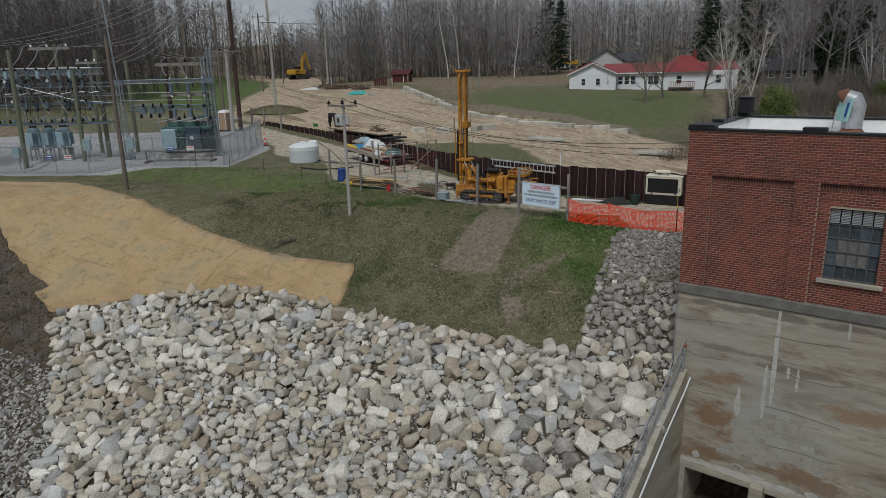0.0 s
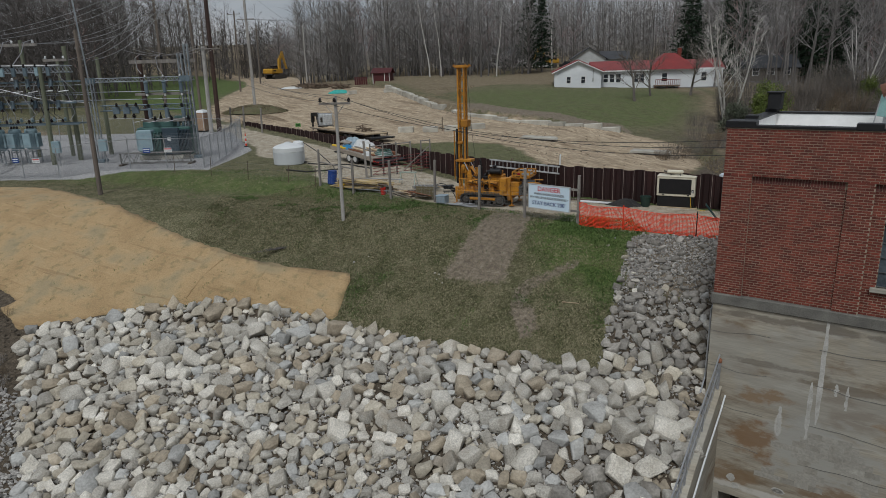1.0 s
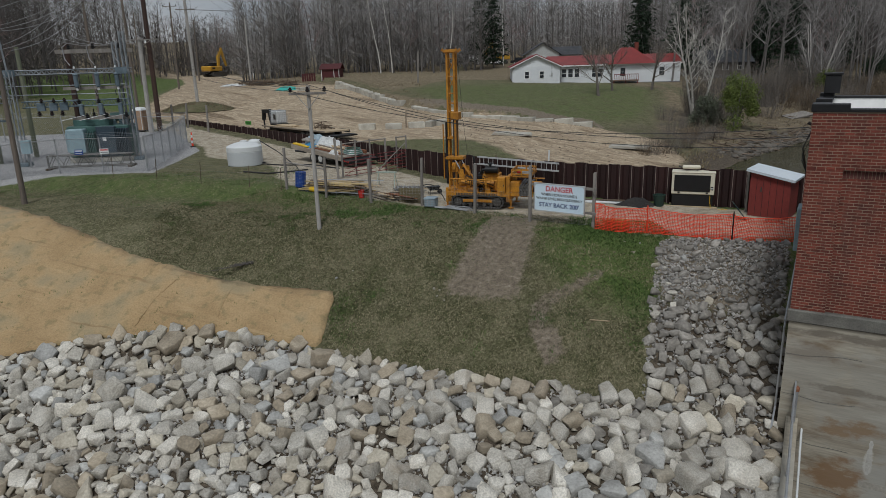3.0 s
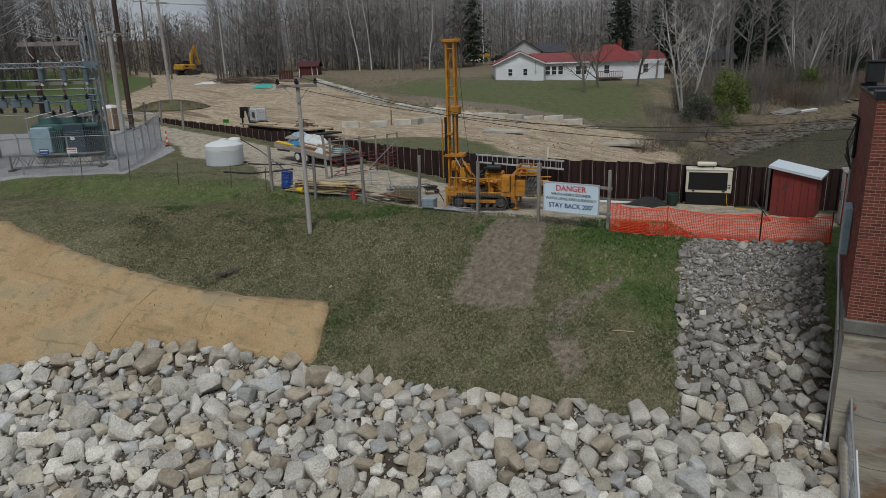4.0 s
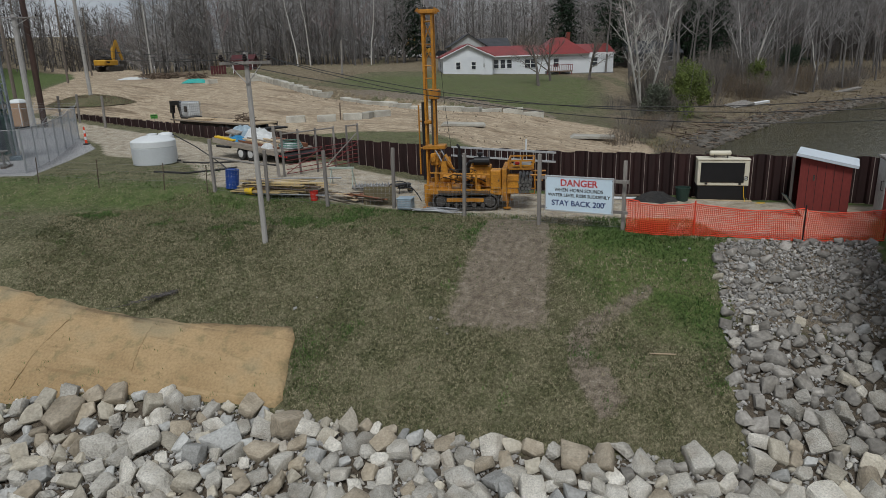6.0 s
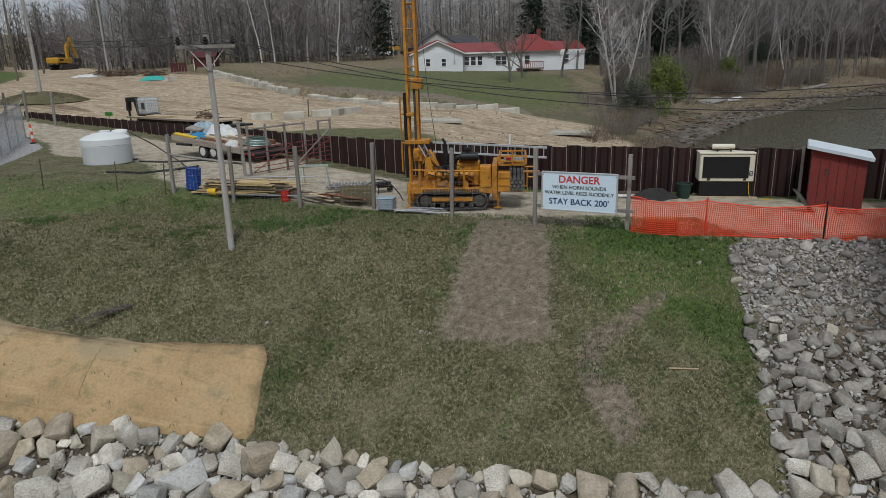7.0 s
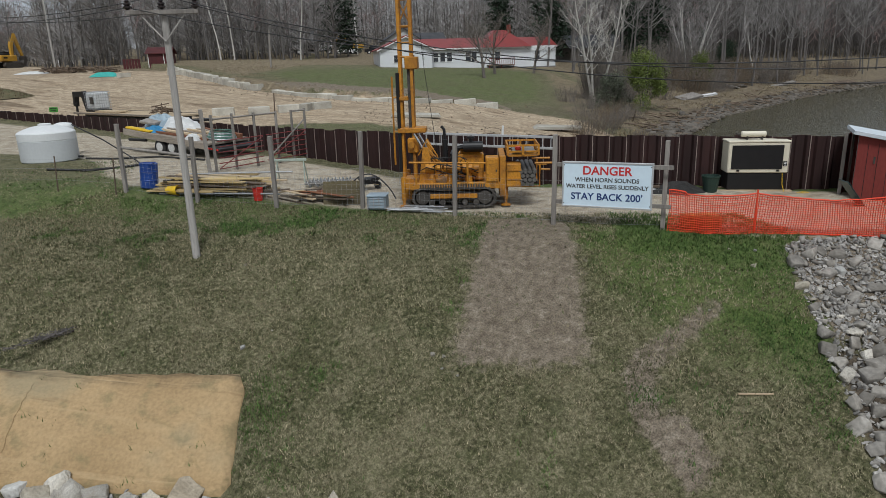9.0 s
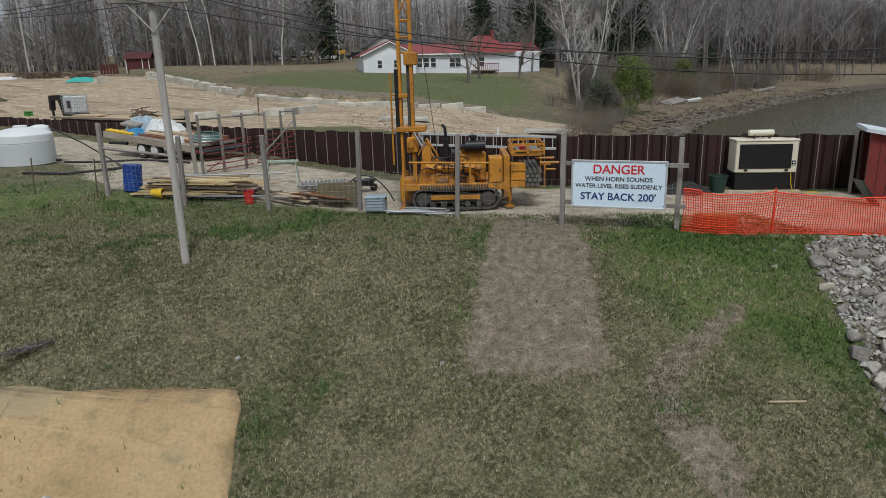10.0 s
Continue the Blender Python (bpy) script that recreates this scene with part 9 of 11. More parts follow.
def switch(x, y, z, parent):
    """A pole-top switch: base, two insulators and a blade."""
    b = part("switch", G().box(x - 0.1, x + 0.1, y - 0.5, y + 0.5, z, z + 0.12), M_SSTEELB, parent)
    for yy in (-0.4, 0.4):
        insulator(x, y + yy, z + 0.12, b, 1.3)
    part("blade", G().tube([(x, y - 0.4, z + 0.42), (x, y + 0.4, z + 0.46)], 0.025, 5), M_SBEAM, b)


def substation():
    Z = 0.0
    bay = thing("switch_structure", pose(0, 0, Z), "galvanised steel switch structure over a green transformer", "substation steelwork")
    yf = 57.0
    for x, h in ((-18.95, 8.9), (-19.5, 8.2)):
        lattice((x, yf, 0), h, 0.13, bay)
    lattice((-26.35, 56.0, 0), 6.4, 0.24, bay)
    part("column_foot", G().box(-26.8, -25.9, 55.6, 56.4, 0, 0.25, 0.03), M_SSTEELB, bay)
    part("column_foot", G().box(-19.8, -18.6, 56.6, 57.4, 0, 0.25, 0.03), M_SSTEELB, bay)
    part("mast_rod", G().tube([(-26.3, 56, 6.4), (-26.7, 56, 15.5)], 0.06, 6), M_SBEAM, bay)
    part("wood_post", G().tube([(-23.1, yf + 1.2, -0.3), (-23.1, yf + 1.2, 8.2)], [0.22, 0.18], 10), M_POLEB, bay)
    part("top_beam", G().box(-23.5, -18.4, yf + 0.1, yf + 0.32, 7.5, 7.76), M_WEATHERED, bay)
    for x in (-22.6, -21.0, -19.3):
        insulator(x, yf + 0.2, 7.76, bay, 1.5, M_BLACK)
        part("riser", G().tube([(x, yf + 0.2, 8.2), (x - 0.35, yf, 7.9), (x - 0.2, yf - 0.2, 7.1), (x + 0.1, yf - 0.3, 6.7)], 0.03, 5), M_PWIRE, bay)
    for dy in (-0.45, 0.45):
        truss((-26.6, yf + dy, 6.15), (-18.7, yf + dy, 6.15), 0.28, bay)
    for x in (-26.5, -19.2):
        part("end_plate", G().box(x - 0.35, x + 0.45, yf - 0.55, yf - 0.5, 6.05, 6.5), M_SSTEELB, bay, "blue-grey end plate")
    for x in (-22.2, -20.8, -19.5):
        insulator(x, yf - 0.5, 6.45, bay, 0.8, M_WHITE)
        ar = part("arrester", G().lathe([(0.1, 0), (0.15, 0.06), (0.15, 0.8), (0.2, 0.85), (0.06, 1.0)], 10, pose(x, yf - 0.5, 5.2)), M_SSTEELB, bay)
        insulator(x, yf - 0.5, 4.98, ar, 1.0, M_WHITE)
    for z in (5.35, 4.75):
        part("bus_pipe", G().tube([(-32, yf - 0.4, z + 0.1), (-19.0, yf - 0.4, z)], 0.035, 6), M_SBEAM, bay)
    part("cross_beam", G().box(-23.3, -18.9, yf - 0.1, yf + 0.1, 5.05, 5.25), M_WEATHERED, bay)
    truss((-26.0, yf, 3.95), (-18.9, yf, 3.95), 0.4, bay, M_SSTEELB)
    truss((-26.0, yf - 0.5, 3.95), (-18.9, yf - 0.5, 3.95), 0.4, bay, M_SSTEELB)
    for x in (-24.7, -23.9, -23.2):
        sw = part("switch_body", G().box(x - 0.26, x + 0.26, yf - 0.75, yf - 0.55, 3.7, 4.25, 0.03), M_SSTEELB, bay)
        insulator(x - 0.12, yf - 0.8, 3.35, sw, 1.6)
        insulator(x + 0.14, yf - 0.8, 4.25, sw, 1.4)
    for x in (-22.1, -20.8, -19.5):
        m_ = part("recloser", G().box(x - 0.15, x + 0.13, yf - 0.75, yf - 0.45, 3.3, 4.1, 0.05), M_SSTEELB, bay)
        insulator(x - 0.1, yf - 0.6, 4.1, m_, 1.5, M_BLACK)
        insulator(x + 0.3, yf - 0.6, 3.1, m_, 1.6, M_BLACK)
        part("drop_lead", G().tube([(x, yf - 0.5, 5.2), (x - 0.2, yf - 0.6, 4.9), (x - 0.12, yf - 0.6, 4.6)], 0.035, 5), M_WIRE, bay)
        part("tap_rod", G().tube([(x - 1.3, yf - 1.4, 3.0), (x + 0.3, yf - 0.9, 3.35)], 0.016, 5), M_GALV, bay)
    part("stay_beam", G().box(-23.0, -18.9, yf - 0.1, yf + 0.1, 2.95, 3.2), M_WEATHERED, bay)
    # transformer
    t = thing("transformer", pose(-21.3, 57.6, Z), "large green and grey power transformer with radiators and bushings", "transformer")
    part("tank", G().box(-2.2, 2.0, -0.9, 0.9, 0.35, 2.55, 0.08), M_SGREEN, t)
    part("plinth", G().box(-2.2, 2.1, -1.1, 1.1, 0.0, 0.35, 0.04), M_CONC2, t)
    part("lid", G().box(-1.7, 0.7, -0.8, 0.8, 2.551, 2.98, 0.03), M_SGREEN, t)
    part("control_box", G().box(-1.95, -0.8, -1.75, -0.92, 0.75, 2.4, 0.06), M_SGREY, t, "pale grey control cabinet")
    for x in (-1.98, -0.86):
        part("cabinet_edge", G().box(x, x + 0.1, -1.79, -1.752, 0.85, 2.2, 0.01), M_SGREY, t)
    part("dark_panel", G().box(-0.15, 1.15, -1.2, -0.91, 0.4, 2.5, 0.04), M_SDARK, t)
    for k in range(8):
        part("radiator_fin", G().box(1.22 + k * 0.11, 1.27 + k * 0.11, -1.65, -0.92, 0.55, 2.35, 0.015), M_SDARK, t)
    for k in range(5):
        part("radiator_fin", G().box(-0.72 + k * 0.11, -0.67 + k * 0.11, -1.5, -0.92, 0.75, 2.2, 0.015), M_SGREEN, t)
    part("name_plate", G().box(0.25, 0.5, -1.23, -1.205, 1.5, 1.75), M_WHITE, t)
    for k in range(3):
        part("bushing", G().lathe([(0.1, 2.98), (0.17, 3.06), (0.08, 3.13), (0.15, 3.2), (0.07, 3.28), (0.11, 3.36), (0.04, 3.45), (0.03, 3.7)], 12, pose(-1.3 + 0.75 * k, 0.2, 0)), M_BLACK, t)
        part("low_bushing", G().lathe([(0.1, 2.55), (0.14, 2.62), (0.08, 2.7), (0.12, 2.78), (0.05, 2.86), (0.03, 3.0)], 12, pose(0.9 + 0.4 * k, -0.2, 0)), M_SGREY, t)
    part("conservator", G().lathe([(0.05, 0), (0.3, 0.04), (0.3, 1.5), (0.05, 1.54)], 18, pose(0.4, 0.6, 3.05, 0, 90, 0)), M_SGREEN, t)
    for x in (0.7, 1.6):
        part("conservator_leg", G().box(x, x + 0.08, 0.5, 0.7, 2.551, 2.8), M_SGREEN, t)
    tr = thing("lattice_beam", pose(0, 0, Z), "spare galvanised lattice beam lying on the gravel", "lattice beam")
    truss((-23.7, 53.4, 0.14), (-18.2, 53.2, 0.14), 0.75, tr, M_SLAT, nm="front_frame")
    truss((-23.7, 53.9, 0.14), (-18.2, 53.7, 0.14), 0.75, tr, M_SLAT, nm="back_frame")
    for x in (-23.6, -18.4):
        part("sleeper", G().box(x - 0.12, x + 0.12, 53.0, 54.2, 0, 0.12), M_DKWOOD, tr)
        part("end_strut", G().box(x - 0.05, x + 0.05, 53.28, 53.36, 0.121, 0.95), M_SLAT, tr)
    # regulator bay
    bay2 = thing("regulator_structure", pose(0, 0, Z), "wooden pole structure with voltage regulators and dense switchgear", "substation steelwork")
    for x0, x1, y, h, rr in ((-34.1, -33.8, 54.5, 9.0, 0.2), (-29.75, -29.55, 55.5, 7.4, 0.19), (-28.87, -28.76, 58, 9.0, 0.2), (-27.9, -27.9, 61.5, 8.2, 0.18), (-33.9, -33.7, 61, 9.7, 0.18), (-31.2, -31.2, 61.5, 8.0, 0.17), (-39.5, -39.2, 55.5, 9.0, 0.19), (-44, -43.8, 56, 9.2, 0.19)):
        part("pole", G().tube([(x0, y, -0.3), (x1, y, h)], [rr, rr * 0.8], 10), M_TPOLE, bay2)
    part("platform_rail", G().tube([(-46, 55.4, 7.68), (-28.0, 55.4, 7.5)], 0.06, 6), M_GALV, bay2)
    for y in (55.5, 56.1, 56.7, 57.3):
        truss((-46, y, 7.05), (-28.0, y, 7.0), 0.5, bay2)
    for z, mm in ((6.25, M_SSTEELB), (4.65, M_SSTEELB), (3.02, M_SSTEELB)):
        for y in (55.9, 57.1):
            part("cross_beam", G().box(-44, -27.5, y, y + 0.14, z, z + 0.13), mm, bay2)
    for k in range(20):
        x = -45.3 + 0.86 * k
        bx = part("cutout_box", G().box(x - 0.14, x + 0.14, 55.36, 55.56, 6.75, 7.4, 0.03), M_SSTEELB if k % 3 else M_SGREY, bay2)
        insulator(x, 55.4, 7.4, bx, 1.2)
        for j, z in enumerate((5.75, 4.15)):
            xx = x + 0.3 * j - 0.1
            if (k * 7 + j * 3) % 5 == 0:
                continue
            s_ = part("switch_body", G().box(xx - 0.14, xx + 0.14, 55.6, 55.8, z + 0.1, z + 0.8, 0.04), M_SSTEELB if (k + j) % 3 else M_SDARK, bay2)
            insulator(xx - 0.12, 55.5, z + 0.7, s_, 1.1, M_WHITE if k % 4 == 0 else M_INS)
            insulator(xx + 0.12, 55.5, z, s_, 1.1)
        insulator(x + 0.2, 55.97, 3.22, bay2, 1.3)
        insulator(x - 0.2, 57.17, 3.22, bay2, 1.5, M_SGREY)
    for k in range(14):
        x = -43.5 + 1.15 * k
        part("fuse_tube", G().tube([(x, 55.7, 5.62 - 0.05 * (k % 3)), (x + 0.75, 55.7, 5.64)], 0.045, 6), M_WHITE, bay2)
    for z in (6.0, 5.25, 4.3):
        part("bus_pipe", G().tube([(-44, 56.2, z + 0.2), (-26.8, 57.0, z)], 0.035, 6), M_SBEAM, bay2)
    part("slant_bus", G().tube([(-34.2, 55.2, 6.3), (-29.8, 55.6, 5.0), (-26.4, 56.4, 4.6)], 0.03, 6), M_GALV, bay2)
    part("slant_bus", G().tube([(-36.5, 55.2, 4.6), (-35.0, 55.2, 6.4)], 0.03, 6), M_GALV, bay2)
    part("crossarm", G().box(-36.0, -32.4, 60.9, 61.1, 9.2, 9.42), M_WEATHERED, bay2)
    part("crossarm", G().box(-30.4, -28.6, 57.7, 57.82, 7.85, 8.05), M_WEATHERED, bay2)
    part("crossarm", G().box(-34.6, -32.4, 60.9, 61.1, 7.6, 7.75), M_WEATHERED, bay2)
    for x in (-35.8, -34.4, -32.7):
        insulator(x, 61, 9.42, bay2, 1.2, M_WHITE)
        part("riser", G().tube([(x, 61, 9.7), (x - 0.45, 60.6, 9.5), (x - 0.25, 59.5, 8.6), (x - 0.1, 57.5, 7.5)], 0.035, 5), M_PWIRE, bay2)
    for x in (-30.2, -29.5, -28.8):
        insulator(x, 57.76, 8.05, bay2, 1.0, M_WHITE)
    r = random.Random(2)
    for k in range(80):
        xa, za, zb = r.uniform(-44, -28), r.choice((7.2, 6.4, 5.7)), r.choice((5.0, 4.3, 3.5))
        xb = xa + r.gauss(0, 0.8)
        part("jumper", G().tube([(xa, 55.5 + r.random(), za), (xa + r.uniform(-0.6, 0.6), 55.3 + r.random(), za - 0.3), (xb + r.uniform(-0.6, 0.6), 55.4 + r.random(), zb + 0.4), (xb, 55.8, zb)], 0.026, 5), (M_PWIRE, M_GALV, M_WIRE)[k % 3], bay2)
    for k in range(16):
        xa = r.uniform(-43, -29)
        part("drop_lead", G().tube([(xa, 56.0, 7.0), (xa + r.gauss(0, 0.15), 56.0, 3.3)], 0.022, 5), M_GALV if k % 2 else M_WIRE, bay2)
    src = None
    for k, x in enumerate((-34.5, -33.2, -31.95)):
        m = pose(x, 57.0, Z)
        if src is None:
            src = thing("voltage_regulator", m, "pale grey cylindrical voltage regulator on a steel stand", "regulator", "voltage regulators")
            part("can", G().lathe([(0.42, 1.05), (0.46, 1.1), (0.46, 2.6), (0.4, 2.72), (0.1, 2.76)], 18), M_SGREY, src)
            part("control_cabinet", G().box(-0.3, 0.3, -0.85, -0.45, 1.3, 2.4, 0.03), M_SGREY, src)
            for a in (-0.22, 0, 0.22):
                part("bushing", G().lathe([(0.06, 2.74), (0.1, 2.84), (0.05, 2.92), (0.09, 3.02), (0.03, 3.2)], 10, pose(a, 0, 0)), M_INS, src)
            for a in (-0.35, 0.35):
                for b in (-0.35, 0.35):
                    part("leg", G().box(a - 0.04, a + 0.04, b - 0.04, b + 0.04, 0, 1.06), M_SBEAM, src)
            for z0 in (0.35, 0.9):
                part("stand_brace", G().box(-0.38, 0.38, -0.39, -0.35, z0, z0 + 0.09), M_SBEAM, src)
            for a in range(6):
                part("cooling_fin", G().box(0.44, 0.6, -0.3 + a * 0.11, -0.26 + a * 0.11, 1.3, 2.4), M_SGREY, src)
        else:
            copy_thing(src, m)
    # porta-toilet
    p = thing("portable_toilet", pose(-24.2, 76.0, ground_z(-24.2, 76), 0, 0, -20), "tan portable toilet with a white domed roof", "portable toilet")
    M_TAN = mat("tan_plastic", (0.36, 0.235, 0.15), (0.31, 0.2, 0.125), 0.55, grain=0.06)
    part("cabin", G().box(-0.55, 0.55, -0.55, 0.55, 0.1, 2.0, 0.03), M_TAN, p)
    part("skid", G().box(-0.58, 0.58, -0.58, 0.58, 0, 0.1), M_BLACK, p)
    part("roof", G().lathe([(0.78, 2.0), (0.74, 2.08), (0.5, 2.25), (0.2, 2.32)], 4, pose(0, 0, 0, 0, 0, 45)), M_POLY, p)
    part("door", G().box(-0.4, 0.4, -0.57, -0.551, 0.15, 1.9, 0.01), M_TAN, p)
    part("door_frame", G().box(-0.47, -0.41, -0.58, -0.551, 0.12, 1.95).box(0.41, 0.47, -0.58, -0.551, 0.12, 1.95), M_POLY, p)
    # chain-link fence
    f = thing("chain_link_fence", pose(0, 0, 0), "galvanised chain-link fence round the gravelled substation", "fence")
    line = [(-46, 54.6), (-36, 53.2), (-16.5, 50.4), (-17.0, 58), (-17.8, 66.5), (-24, 69.8), (-46, 74)]
    H = 2.15
    for i, ((ax, ay), (bx, by)) in enumerate(zip(line, line[1:])):
        L = math.hypot(bx - ax, by - ay)
        dx, dy = (bx - ax) / L, (by - ay) / L
        n = max(1, round(L / 2.9))

        def P(s, z):
            x, y = ax + dx * s, ay + dy * s
            return (x, y, ground_z(x, y) + z)
        for k in range(n + 1 if i == len(line) - 2 else n):
            s = L * k / n
            post = part("post", G().tube([P(s, -0.2), P(s, H + 0.05)], 0.038 if k else 0.055, 7), M_GALV, f)
            part("barb_arm", G().tube([P(s, H + 0.05), (P(s, 0)[0] + dy * 0.3, P(s, 0)[1] - dx * 0.3, P(s, H + 0.4)[2])], 0.015, 4), M_GALV, post)
        part("top_rail", G().tube([P(L * k / n, H) for k in range(n + 1)], 0.024, 6), M_GALV, f)
        part("bottom_rail", G().tube([P(L * k / n, 0.06) for k in range(n + 1)], 0.012, 4), M_GALV, f)
        g = G()
        st = 0.11 if i in (1, 2, 3) else 0.2
        c = int((L + H) / st)
        for k in range(c):
            for sg in (1, -1):
                s0 = -H + k * st if sg > 0 else k * st
                s1 = s0 + H * sg
                a, b = (s0, 0.05), (s1, H)
                pts = []
                t0, t1 = 0.0, 1.0
                for lim, side in ((0, 1), (L, -1)):
                    d0, d1 = (a[0] - lim) * side, (b[0] - lim) * side
                    if d0 < 0 and d1 < 0:
                        t0, t1 = 1, 0
                    elif d0 < 0:
                        t0 = max(t0, d0 / (d0 - d1))
                    elif d1 < 0:
                        t1 = min(t1, d0 / (d0 - d1))
                if t1 - t0 < 0.02:
                    continue
                g.tube([P(a[0] + (b[0] - a[0]) * t0, a[1] + (b[1] - a[1]) * t0), P(a[0] + (b[0] - a[0]) * t1, a[1] + (b[1] - a[1]) * t1)], 0.0045, 3, False)
        ob = part("mesh_fabric", g, M_GALV, f, "woven wire fabric")
        ob["kind"] = "stuff"
        for k in range(3):
            part("barbed_wire", G().tube([(P(L * j / n, 0)[0] + dy * 0.1 * (k + 1), P(L * j / n, 0)[1] - dx * 0.1 * (k + 1), P(L * j / n, H + 0.14 + 0.1 * k)[2]) for j in range(n + 1)], 0.006, 3, False), M_GALV, f)
    for x, y, mm, lab, w in ((-30.8, 52.35, M_BLUE, "blue safety notice on the substation fence", 0.7), (-29.2, 52.12, M_WHITE, "white and red danger notice on the substation fence", 0.8), (-19.0, 50.64, M_WHITE, "white and red danger notice on the substation fence", 0.8), (-20.6, 50.86, M_BLUE, "blue safety notice on the substation fence", 0.75)):
        s = thing("notice", pose(x, y, ground_z(x, y) + 1.2, 0, 0, -8), lab, "sign", "fence notices")
        s.scale = (0.72, 1.0, 0.72)
        part("notice_plate", G().box(-w / 2, w / 2, -0.06, -0.045, 0, 0.45, 0.004), mm, s)
        part("notice_bar", G().box(-w / 2 + 0.05, w / 2 - 0.05, -0.066, -0.061, 0.28, 0.38), M_SRED if mm is M_WHITE else M_WHITE, s)
        part("notice_bar", G().box(-w / 2 + 0.08, w / 2 - 0.08, -0.066, -0.061, 0.1, 0.14), M_SBLK if mm is M_WHITE else M_WHITE, s)
    for x, y in ((-28.9, 54.6), (-25.5, 54.9), (-35.4, 55.6)):
        b = thing("cabinet_box", pose(x, y, ground_z(x, y)), "small grey electrical cabinet on a post", "cabinet")
        part("cabinet_body", G().box(-0.3, 0.3, -0.15, 0.15, 1.0, 1.9, 0.02), M_SGREY, b)
        part("cabinet_post", G().tube([(0, 0.2, 0), (0, 0.2, 2.0)], 0.05, 6), M_GALV, b)


# ---- matting, retaining wall, roof and wall fittings ----
MAT_EDGE = [(-33.0, 49.0), (-26.1, 47.2), (-22.0, 43.6), (-16.9, 39.1), (-14.0, 37.0), (-10.6, 34.8), (-7.6, 33.5), (-4.45, 32.25), (-4.75, 31.2), (-5.1, 30.2), (-7.3, 31.1),
            (-10.6, 32.3), (-15, 32.9), (-18.8, 32.8), (-20.6, 32.6), (-22.3, 34.2), (-21.7, 34.8), (-23.7, 36.3), (-25.4, 37.7), (-28.5, 41.5), (-32, 45.5)]


